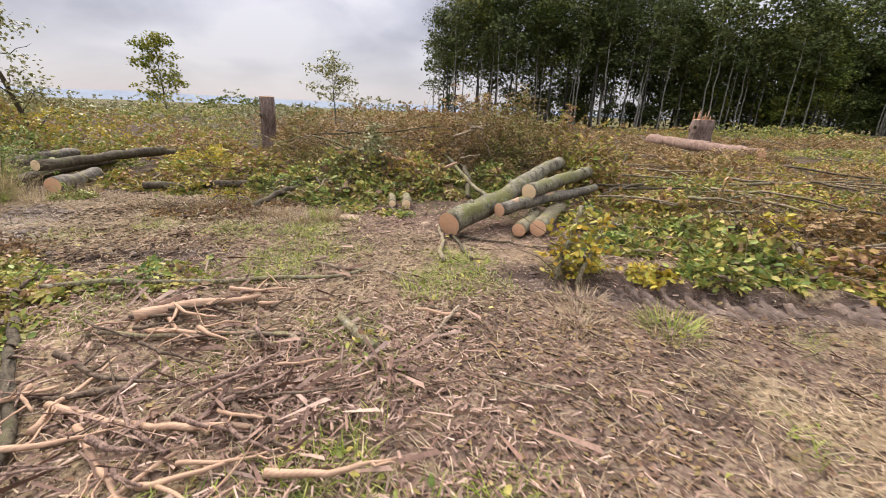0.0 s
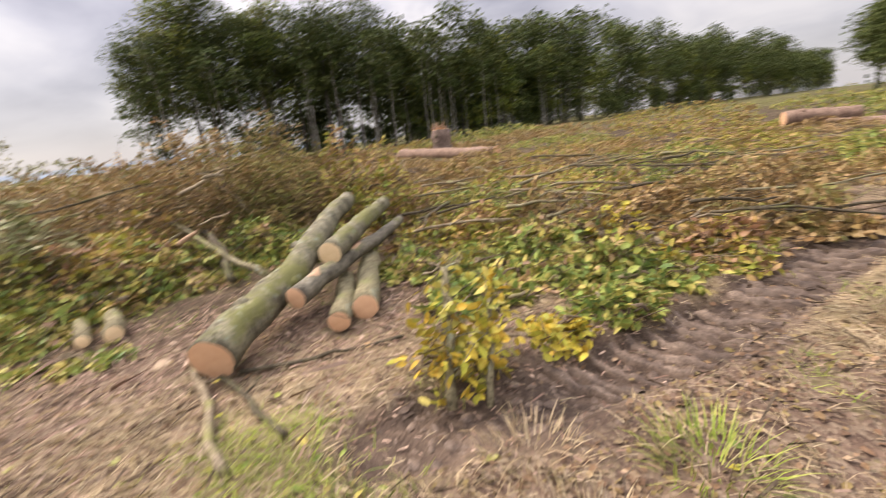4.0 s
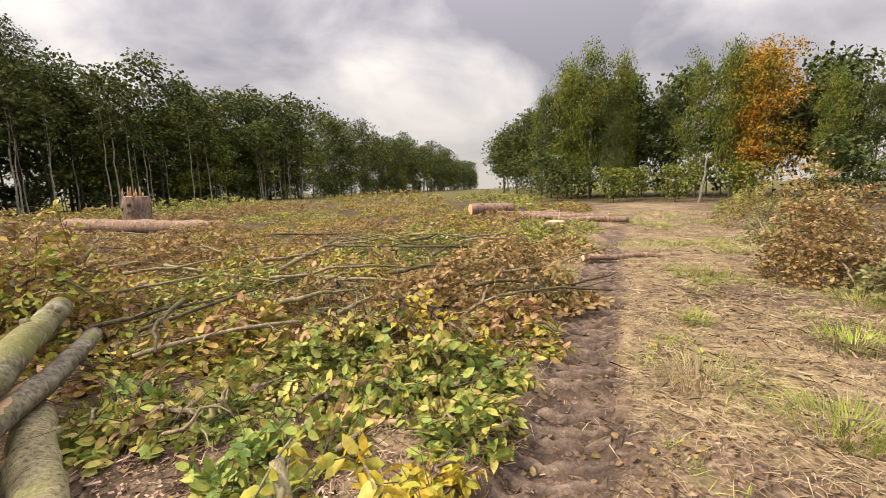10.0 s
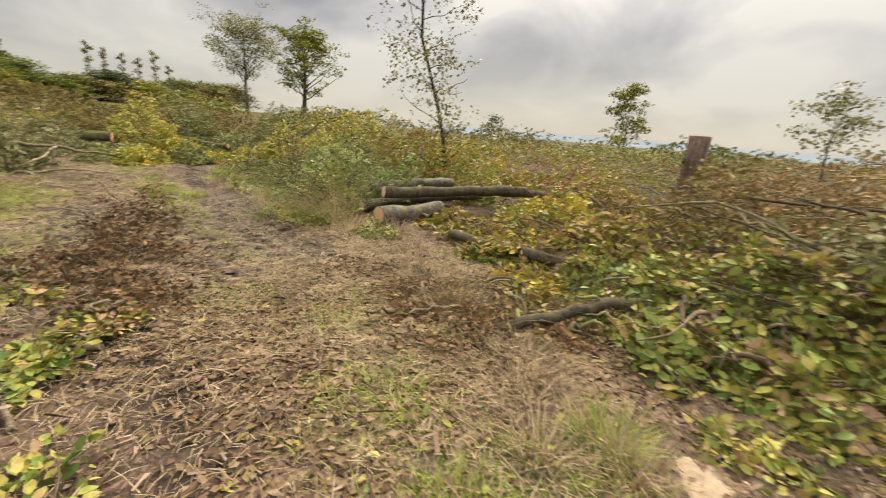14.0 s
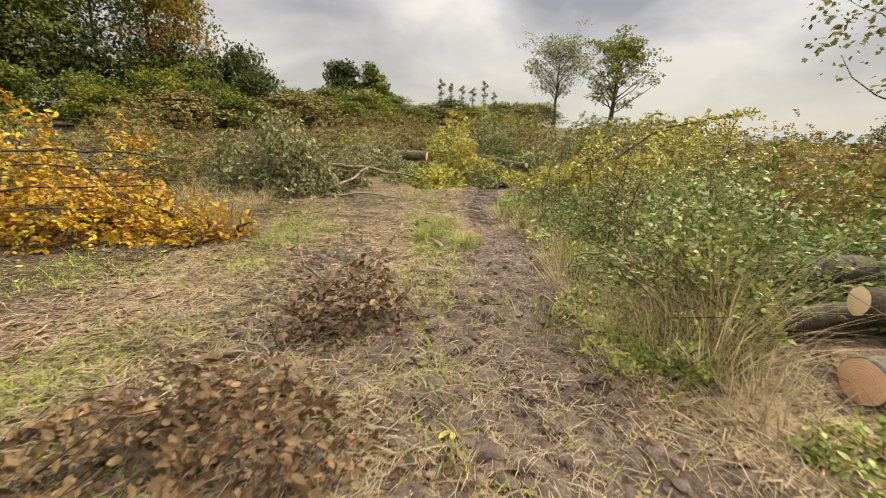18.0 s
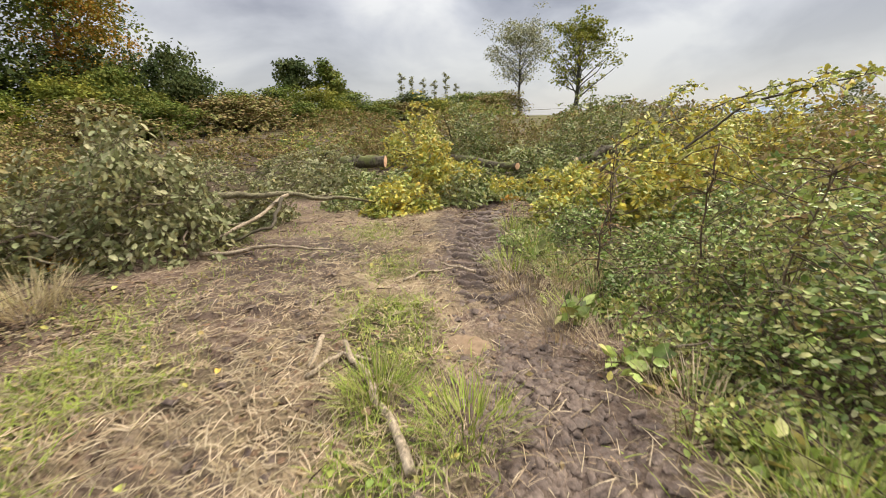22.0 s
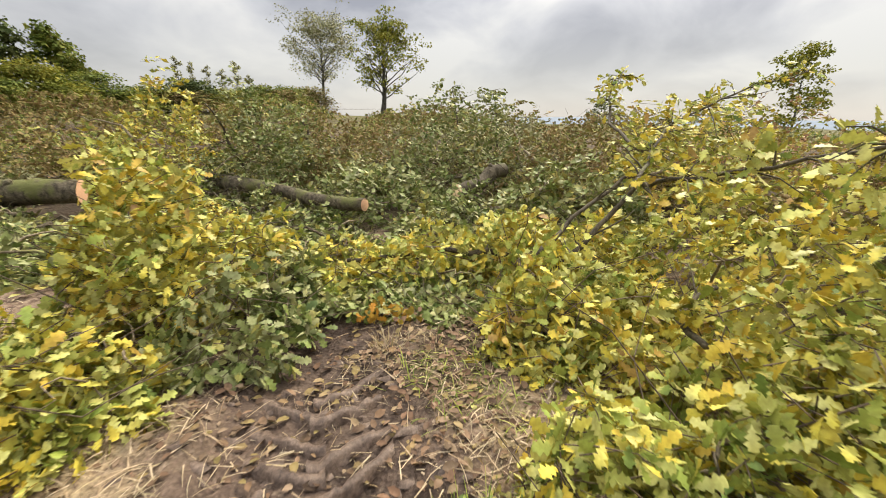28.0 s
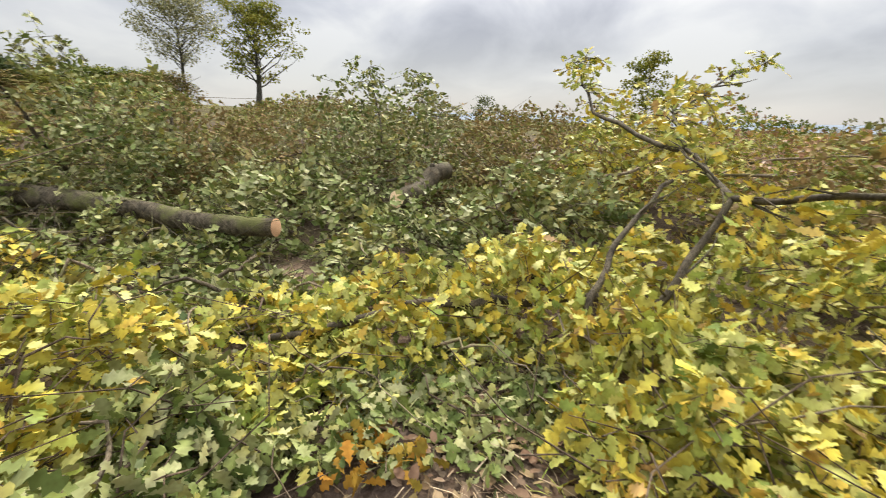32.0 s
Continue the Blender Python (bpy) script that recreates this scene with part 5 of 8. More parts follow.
# oak crowns round the end of the walk
brush([(-7.4, -10.05, 0.36, 0.32, 0.5, "oak", 1500, 0.098), (-9.05, -7.45, 0.4, 0.45, 0.72, "oak", 1800, 0.1), (-8.75, -10.45, 0.35, 0.3, 0.42, "oakgreen", 1300, 0.095),
       (-6.95, -10.05, 0.45, 0.45, 0.55, "oak", 2015, 0.089), (-8.0, -10.8, 0.5, 0.5, 1.15, "oak", 2300, 0.09), (-7.3, -10.7, 0.6, 0.5, 0.55, "oak", 1700, 0.09), (-6.6, -11.1, 0.7, 0.6, 0.5, "oakgreen", 2000, 0.09), (-8.5, -11.2, 0.8, 0.7, 0.72, "oak", 2635, 0.093), (-8.2, -10.15, 0.45, 0.4, 0.45, "oakgreen", 1240, 0.089),
       (-9.3, -10.75, 0.7, 0.5, 0.42, "oak", 2325, 0.093), (-10.1, -10.35, 0.8, 0.7, 0.46, "oak", 2635, 0.093), (-9.7, -9.65, 0.5, 0.55, 0.26, "oakgreen", 1705, 0.085), (-9.25, -10.15, 0.35, 0.35, 0.2, "oakgreen", 775, 0.085),
       (-9.5, -8.75, 0.36, 0.4, 0.55, "oak", 1705, 0.095), (-8.75, -7.95, 0.42, 0.42, 0.50, "oak", 1705, 0.089), (-9.9, -8.6, 0.8, 0.7, 0.72, "oak", 3255, 0.093), (-9.6, -7.4, 0.75, 0.7, 0.95, "oak", 3255, 0.093), (-10.9, -9.5, 0.9, 0.8, 0.75, "oak", 3100, 0.098), (-11.0, -7.8, 1.1, 1.0, 1.2, "oak", 3720, 0.098)],
      name="felled_oak_crown", category="tree crown", branches=4, shape=OAK, per=10, up=0.5, what="felled oak crown with", bark="twig", length=0.27, droop=0.6, thick=0.4, spikes=6)
brush([(-11.4, -11.0, 1.0, 0.8, 0.6, "oakgreen", 2600, 0.09), (-9.75, -11.35, 0.5, 0.45, 0.3, "oakgreen", 1300, 0.085), (-9.5, -12.0, 0.75, 0.6, 0.38, "oakgreen", 2200, 0.085), (-9.0, -12.9, 0.6, 0.6, 0.42, "oak", 1500, 0.09), (-7.5, -14.5, 0.7, 0.5, 0.26, "oakgreen", 1400, 0.09), (-7.2, -15.4, 0.6, 0.5, 0.42, "oakgreen", 1300, 0.09), (-10.25, -12.3, 0.35, 0.35, 0.5, "oakgreen", 1000, 0.085), (-8.2, -12.4, 0.7, 0.6, 0.32, "oak", 1900, 0.09), (-10.1, -13.1, 0.45, 0.6, 0.62, "oakgreen", 1500, 0.085), (-9.9, -14.6, 0.5, 0.5, 0.8, "oakgreen", 1500, 0.085), (-12.6, -10.2, 1.2, 1.1, 1.0, "oakgreen", 3400, 0.10), (-9.0, -13.4, 0.8, 0.8, 0.5, "oakgreen", 1800, 0.09), (-10.9, -13.0, 0.6, 0.7, 0.5, "oakgreen", 1500, 0.09), (-11.6, -12.7, 1.3, 1.1, 0.9, "oakgreen", 3200, 0.10),
       (-13.3, -12.6, 1.3, 1.2, 1.85, "oakgreen", 4600, 0.09), (-14.2, -9.2, 1.3, 1.3, 1.75, "oak", 3600, 0.10), (-7.6, -13.2, 1.1, 0.9, 0.32, "oakgreen", 2400, 0.105), (-6.0, -13.5, 1.3, 1.1, 0.65, "dull", 2400, 0.11),
       (-10.7, -14.5, 0.85, 0.9, 2.3, "oakgreen", 4600, 0.085), (-9.6, -16.6, 1.4, 1.0, 1.9, "oak", 3200, 0.11), (-12.8, -15.2, 1.7, 1.6, 1.35, "dull", 2800, 0.12), (-15.8, -13.0, 2.0, 2.0, 1.45, "dull", 2800, 0.125), (-16.0, -8.5, 2.2, 2.0, 1.5, "mixed", 2600, 0.125),
       (-6.6, -17.4, 2.0, 1.5, 0.9, "dull", 2400, 0.13), (-3.2, -15.0, 2.0, 1.6, 0.9, "dull", 2400, 0.13), (-9.5, -19.5, 2.6, 2.0, 1.1, "scrub", 2400, 0.15), (-14.5, -19.5, 3.0, 2.4, 1.3, "scrub", 2400, 0.16), (-20.0, -16.5, 3.4, 3.0, 1.5, "dull", 2400, 0.17),
       (-4.5, -21.5, 3.0, 2.2, 1.0, "scrub", 2200, 0.17), (1.0, -13.0, 2.2, 1.8, 0.8, "scrub", 2200, 0.14), (0.5, -18.5, 2.8, 2.2, 0.9, "scrub", 2200, 0.16), (4.5, -9.0, 2.2, 1.8, 0.8, "scrub", 2000, 0.14), (5.5, -15.5, 2.8, 2.4, 1.0, "dull", 2000, 0.17),
       (-24.0, -24.0, 5.0, 4.0, 1.7, "scrub", 2400, 0.22), (-13.0, -27.0, 5.0, 3.4, 1.3, "scrub", 2400, 0.22), (-3.0, -29.0, 5.0, 3.4, 1.5, "scrub", 2200, 0.22), (-34.0, -33.0, 7.0, 5.0, 2.0, "green", 2200, 0.28), (-21.0, -37.0, 7.0, 4.5, 1.7, "scrub", 2200, 0.28)],
      name="felled_oak_crown", category="tree crown", branches=5, up=0.55, what="felled crown with", bark="bark_dark")
brush([(2.2, -9.6, 1.6, 1.2, 0.6, "scrub", 2000, 0.11), (-0.6, -10.6, 1.3, 1.0, 0.5, "scrub", 1800, 0.11), (-1.6, -13.0, 1.6, 1.2, 0.7, "scrub", 2000, 0.12), (3.5, -12.0, 2.0, 1.6, 0.8, "scrub", 2000, 0.13), (8.5, -11.0, 2.6, 2.2, 1.3, "scrub", 2000, 0.16), (-1.0, -16.0, 2.0, 1.6, 0.8, "green", 2000, 0.14),
       (9.5, -17.0, 3.2, 2.6, 1.6, "green", 2200, 0.18), (3.0, -22.5, 3.2, 2.6, 1.3, "scrub", 2200, 0.19), (10.0, -24.5, 4.0, 3.2, 1.9, "green", 2200, 0.22), (-8.0, -24.0, 3.2, 2.4, 1.2, "green", 2200, 0.19), (-17.5, -22.5, 3.4, 2.6, 1.5, "scrub", 2200, 0.19), (4.5, -31.0, 5.0, 3.4, 2.0, "scrub", 2200, 0.26),
       (-11.0, -34.0, 6.0, 3.6, 1.7, "scrub", 2200, 0.27), (-29.0, -27.0, 5.0, 4.0, 1.8, "dull", 2200, 0.24), (-42.0, -42.0, 9.0, 6.0, 2.0, "scrub", 2400, 0.34), (-30.0, -52.0, 10.0, 6.0, 2.2, "green", 2400, 0.36), (-12.0, -46.0, 8.0, 5.0, 2.4, "scrub", 2400, 0.34), (-44.0, -20.0, 9.0, 6.0, 1.8, "scrub", 2400, 0.32), (-56.0, -50.0, 12.0, 8.0, 2.0, "scrub", 2400, 0.42)],
      name="scrub_patch", category="scrub", branches=3, up=0.7, what="patch of rough scrub with")
# scrub that closes the view behind the oak crowns
brush([(-12.0, -14.2, 1.2, 1.0, 1.2, "scrub", 3000, 0.085), (-13.8, -11.0, 1.2, 1.1, 1.1, "scrub", 3000, 0.085), (-13.2, -7.4, 1.3, 1.2, 1.2, "scrub", 3000, 0.085), (-15.0, -10.6, 1.6, 1.5, 1.4, "scrub", 3200, 0.09), (-14.2, -14.4, 1.5, 1.4, 1.3, "scrub", 3200, 0.09), (-17.0, -11.5, 1.8, 1.6, 1.5, "scrub", 3200, 0.1), (-16.0, -6.6, 1.7, 1.5, 1.3, "mixed", 3000, 0.1), (-12.4, -17.0, 1.6, 1.3, 1.2, "scrub", 3000, 0.1), (-18.5, -14.5, 2.0, 1.8, 1.6, "scrub", 3000, 0.11), (-8.0, -17.6, 1.4, 1.2, 1.1, "scrub", 2600, 0.1)],
      name="scrub_patch", category="scrub", branches=4, up=0.55, length=0.4, what="patch of rough scrub with")
# bush at the edge of the ride
brush([(5.2, 9.7, 0.6, 0.8, 1.5, "brown", 4200, 0.07), (6.6, 10.4, 0.9, 0.9, 1.5, "brown", 3800, 0.07), (5.5, 8.4, 0.7, 0.7, 0.6, "dull", 1800, 0.08), (8.2, 13.0, 1.2, 1.2, 1.2, "dull", 2400, 0.1), (10.3, 16.6, 1.5, 1.4, 1.9, "scrub", 3600, 0.075), (14.5, 21.5, 2.2, 2.0, 1.5, "green", 2200, 0.14)],
      name="wayside_bush", category="bush", branches=5, up=0.7, what="wayside bush with")


# ---- trees ----
def tree(name, h, r, base, crown, label, leaf="forest", bark="bark_forest", n=1500, size=0.3, limbs=14, seed=1, lean=0.0, tuft=0.7, low=0.9, group="", shape=TUFTLEAF, slim=0.5, crook=0.005):
    """A tapered, slightly crooked trunk with limbs and a ragged crown of leaf clumps. base: height of the lowest limbs; crown: its radius."""
    rs = np.random.default_rng(seed)
    root = thing(name, (0, 0, 0), label, "tree", group)
    top = np.array([lean * h, 0.3 * lean * h, h * 0.96])
    p = bent((0, 0, -0.3), top, 12, 0, rs, crook * h)
    rad = r * (1 - np.linspace(0, 1, 12) * 0.88) * np.r_[1.35, 1.1, np.ones(10)]
    v, f = tube(p, rad, 10, True, 0.04, rs)
    part("trunk", fill_mesh("trunk", v, f, bark, True), root)
    limb = Bag()
    C, sig = [], []
    for k in range(limbs):
        s = base / h + (1 - base / h) * (k + rs.random()) / limbs
        o = np.array([np.interp(s, np.linspace(0, 1, 12), p[:, i]) for i in range(3)])
        a = k * 2.4 + rs.normal() * 0.4
        u = (s - base / h) / (1 - base / h)
        reach = crown * (low + (1 - low) * min(1, u * 3)) * (1 - u**3.2 * 0.72) * rs.uniform(0.6, 1.15)
        e = o + np.array([math.cos(a) * reach, math.sin(a) * reach, reach * rs.uniform(slim * 0.5, slim * 1.6)])
        lp = bent(o, e, 6, 0.04 * reach, rs, 0.05 * reach)
        lv, lf = tube(lp, np.linspace(r * 0.32 * (1 - 0.6 * s), r * 0.05, 6), 5, False)
        limb.add(lv, lf)
        for q in (0.45, 0.7, 0.9, 1.0):
            C.append(o + (e - o) * q + rs.normal(size=3) * 0.12 * crown)
            sig.append(tuft * crown * 0.3 * (0.7 + 0.5 * q) * rs.uniform(0.6, 1.2))
    C.append(p[-1])
    sig.append(tuft * crown * 0.25)
    part("branch_work", limb.mesh("branch_work", bark, True), root, kind="stuff")
    C, sig = np.array(C), np.array(sig)
    load = sig**2 * rs.uniform(0.25, 1.6, len(sig)) * (rs.random(len(sig)) > 0.12)
    idx = rs.choice(len(C), n, p=load / load.sum())
    d = unit(rs.normal(size=(n, 3)))
    d[:, 2] = np.where(rs.random(n) < 0.6, np.abs(d[:, 2]), d[:, 2])
    shell = (0.25 + 0.75 * rs.random(n) ** 0.5) * (0.85 + 0.5 * vnoise(3.1 * d[:, 0] + idx, 3.1 * d[:, 1] + 2.0 * d[:, 2], seed))
    P = C[idx] + d * (1.5 * sig[idx] * shell)[:, None] * (1, 1, 0.62)
    Nn = d * 0.8 + rs.normal(size=(n, 3)) * 0.5 + (0, 0, 0.7)
    D = d * (1, 1, 0.3) + rs.normal(size=(n, 3)) * 0.6 + (0, 0, -0.35)
    v, f = spread(shape, P, D, Nn, size * rs.uniform(0.5, 1.35, n))
    part("crown", fill_mesh("crown", v, f, leaf), root, kind="stuff")
    return root


def plant(protos, places, seed, smin=0.85, smax=1.15, turn=None):
    rs = np.random.default_rng(seed)
    for i, (x, y) in enumerate(places):
        o = protos[rs.integers(len(protos))] if i >= len(protos) else protos[i]
        k = rs.uniform(smin, smax)
        m = Matrix.Translation((x, y, gz(x, y))) @ Matrix.Rotation(rs.uniform(0, 6.28) if turn is None else turn, 4, "Z")
        if i < len(protos):
            o.matrix_basis = m @ Matrix.Diagonal((k, k, k, 1))
        else:
            c = copy_thing(o, m)
            c.scale = (k * rs.uniform(0.9, 1.1), k * rs.uniform(0.9, 1.1), k)


def along(line, step, rows, gap, rs, jitter, keep=1.0):
    """Places along a line, in rows that lie behind one another on its left."""
    out = []
    for (ax, ay), (bx, by) in zip(line, line[1:]):
        l = math.hypot(bx - ax, by - ay)
        nx, ny = -(by - ay) / l, (bx - ax) / l
        for k in range(max(1, int(l / step))):
            for j in range(rows):
                if rs.random() > keep:
                    continue
                s = (k + rs.random()) / max(1, int(l / step))
                out.append((ax + (bx - ax) * s + nx * (j * gap + rs.normal() * jitter), ay + (by - ay) * s + ny * (j * gap + rs.normal() * jitter)))
    return out


rs_f = np.random.default_rng(5)
WOOD = "trees of the wood"
tall = [tree("forest_tree", 12.6 + 0.8 * i, 0.12 + 0.02 * (i % 3), 6.4 - 0.6 * i, 2.7, "tall slender forest tree with a dark green crown", ("forest", "forest", "edge")[i % 3], n=4800, size=0.19, seed=60 + i, group=WOOD, lean=0.012 * (i - 2), tuft=0.9, limbs=18) for i in range(5)]
bare = [tree("forest_tree", 11.5 + i, 0.085, 6.5, 1.2, "thin straight forest stem with few leaves", "forest", n=350, size=0.32, seed=66 + i, group=WOOD, lean=0.02 * (i - 1), tuft=1.0, limbs=9, bark="bark_pale") for i in range(2)]
leafy = [tree("forest_tree", 10.5 + 0.8 * i, 0.12, 1.6, 2.1, "leafy forest tree with foliage down to its foot", "edge", n=2600, size=0.28, seed=70 + i, group=WOOD, tuft=1.1, limbs=18) for i in range(3)]
under = [tree("undergrowth_bush", 2.6 + 0.5 * i, 0.05, 0.2, 1.5, "bushy undergrowth at the edge of the wood", ("forest", "edge")[i], n=900, size=0.26, seed=76 + i, group="undergrowth of the wood", tuft=1.1, limbs=10, slim=0.9) for i in range(2)]
west_line = [(-48, 21.5), (-33, 43.5), (-23, 74)]
west_far = [(-23, 74), (-3, 150), (34, 270)]
plant(tall, along(west_line[:2], 2.9, 2, 2.6, rs_f, 1.0, 0.95), 6, 0.82, 1.22)
slim_far = [tree("forest_tree", 12.8 + 1.2 * i, 0.14, 5.0 - i, 2.9, "distant slender forest tree with a dark crown", "forest", n=1800, size=0.36, seed=170 + i, group=WOOD, lean=0.01, tuft=1.2, limbs=14) for i in range(2)]
plant(slim_far, along(west_line[1:], 3.0, 3, 3.0, rs_f, 1.0, 0.92) + [(x - 4.4, y + 3.2) for x, y in along(west_line[:2], 3.4, 2, 2.8, rs_f, 1.0, 0.9)], 67, 0.72, 1.15)
deep = [tree("undergrowth_bush", 5.5 + i, 0.06, 0.3, 2.2, "dark leafy undergrowth inside the wood", "forest", n=900, size=0.36, seed=176 + i, group="undergrowth of the wood", tuft=1.1, limbs=14, slim=0.7) for i in range(2)]
plant(deep, [(x - 5.0, y + 3.6) for x, y in along([(-40, 33.2), (-33, 43.5)], 4.4, 3, 3.0, rs_f, 1.2, 0.85)] + [(x - 3.0, y + 1.0) for x, y in along(west_line[1:], 5.0, 2, 3.0, rs_f, 1.2, 0.9)], 68, 0.7, 1.1)
plant([copy_thing(deep[0], Matrix()), copy_thing(deep[1], Matrix())], [(x - 6.0, y + 3.0) for x, y in along([(-41, 31.8), (-36, 39)], 2.6, 2, 3.0, rs_f, 1.0, 0.9)] + along(west_line[1:], 2.8, 2, 3.0, rs_f, 1.0, 0.95) + along(west_far[:2], 3.4, 2, 4.0, rs_f, 1.2, 0.95) + along(west_far[1:], 7.0, 1, 4.0, rs_f, 1.5, 0.95), 72, 0.55, 0.95)
plant(bare, [(x + 3.0, y - 2.0) for x, y in along(west_line, 2.2, 2, 1.6, rs_f, 1.0, 0.9)], 61, 0.7, 1.05)
plant(leafy, along(west_line[1:], 5.0, 2, 3.0, rs_f, 1.2, 0.9) + along(west_far, 8.0, 1, 4.0, rs_f, 1.4, 0.95), 7, 0.8, 1.1)
plant([copy_thing(slim_far[0], Matrix()), copy_thing(slim_far[1], Matrix())], along(west_far, 5.2, 2, 5.0, rs_f, 1.5, 0.95), 62, 0.8, 1.4)
plant(under, along(west_line, 3.6, 2, 6.0, rs_f, 1.5, 0.85) + along(west_far, 13.0, 1, 2.0, rs_f, 1.5, 0.9), 63, 0.6, 1.1)
edge = [tree("woodland_edge_tree", 10.2 + 0.8 * i, 0.18, 0.5, 3.2, "broad woodland-edge tree in green leaf", ("edge", "forest", "edge")[i], n=12000, size=0.195, limbs=34, seed=80 + i, group=WOOD, tuft=0.95, low=0.8) for i in range(3)]
rust = [tree("woodland_edge_tree", 10.4 + 0.7 * i, 0.18, 1.2, 3.0, "woodland-edge tree turning orange and rust", "rust", n=11000, size=0.195, limbs=32, seed=90 + i, group=WOOD, tuft=0.95, low=0.8) for i in range(2)]
back = [tree("woodland_edge_tree", 11.0, 0.18, 3.0, 3.1, "dark tree deeper in the wood", "forest", n=3600, size=0.40, limbs=24, seed=180, group=WOOD, tuft=1.0, low=0.8)]


def stand(protos, rows, seed):
    """Trees of given heights, each at its own place: x, y, height, width."""
    rs = np.random.default_rng(seed)
    fresh = list(protos)
    for i, (x, y, h, w, kind) in enumerate(rows):
        o, tall_as = protos[kind]
        m = Matrix.Translation((x, y, gz(x, y))) @ Matrix.Rotation(rs.uniform(0, 6.28), 4, "Z")
        k = h / tall_as
        if protos[kind] in fresh:
            fresh.remove(protos[kind])
            o.matrix_basis = m @ Matrix.Diagonal((w * k, w * k, k, 1))
        else:
            copy_thing(o, m @ Matrix.Diagonal((w * k, w * k, k, 1)))


stand([(edge[0], 10.6), (edge[1], 11.4), (edge[2], 12.2), (rust[0], 10.8), (rust[1], 11.5)],
      [(11.8, 43.8, 9.6, 0.6, 1), (12.9, 42.4, 11.9, 0.5, 0), (14.3, 40.8, 12.9, 0.5, 2), (15.6, 39.2, 11.2, 0.62, 1), (16.9, 40.2, 10.6, 0.65, 0), (22.6, 43.0, 11.6, 0.6, 1), (21.6, 37.0, 10.4, 0.8, 2), (23.3, 35.4, 10.2, 0.8, 0),
       (26.0, 36.4, 11.6, 0.75, 3), (24.4, 33.6, 10.4, 0.75, 4), (26.2, 30.4, 7.6, 0.9, 2), (28.6, 29.6, 8.6, 0.9, 1), (30.0, 26.0, 8.4, 0.95, 2), (33.0, 24.0, 8.8, 0.95, 0), (36.0, 20.0, 10.0, 1.0, 3), (40.0, 14.0, 10.0, 1.0, 1),
       (12.9, 51.0, 10.4, 0.85, 2), (16.0, 50.0, 11.6, 0.8, 0)], 8)
stand([(back[0], 11.5)], [(18.6, 44.5, 11.0, 0.9, 0), (20.4, 46.5, 12.0, 0.9, 0), (25.0, 45.0, 12.4, 0.9, 0), (28.5, 41.0, 12.4, 0.9, 0), (31.5, 36.0, 11.6, 0.9, 0), (34.5, 31.0, 11.0, 0.9, 0), (16.5, 46.0, 12.0, 0.9, 0), (29.0, 33.5, 9.6, 0.9, 0), (38.0, 25.0, 10.6, 0.9, 0), (14.1, 60.0, 11.4, 0.9, 0), (14.0, 68.0, 11.0, 0.9, 0), (13.8, 77.0, 11.0, 0.9, 0), (16.5, 90.0, 12.0, 1.0, 0), (21.0, 108.0, 12.0, 1.0, 0), (28.5, 122.0, 12.0, 1.0, 0)], 82)
plant([copy_thing(deep[0], Matrix()), copy_thing(deep[1], Matrix())], [(12.5, 46.0), (14.5, 44.0), (16.5, 42.5), (19.5, 42.0), (21.5, 40.5), (24.0, 39.0), (26.5, 35.0), (29.0, 32.0), (32.0, 28.5), (35.0, 24.5), (13.0, 54.0), (13.5, 64.0), (15.0, 72.0), (22.5, 47.0), (27.5, 42.0)], 69, 0.8, 1.1)
plant([copy_thing(under[0], Matrix()), copy_thing(under[1], Matrix())], [(10.5, 38.0), (13.5, 34.2), (17.0, 32.2), (20.5, 30.5), (24.0, 27.0), (28.5, 23.0), (12.0, 42.0), (16.0, 36.0)], 64, 0.7, 1.0)
log("dead_birch", (17.6, 30.6, 0.0), (18.0, 30.4, 3.3), 0.085, 0.045, "bark_pale", "pale broken birch trunk standing at the edge of the wood", "", "cut", False, 65, 0, 0.03, 2)
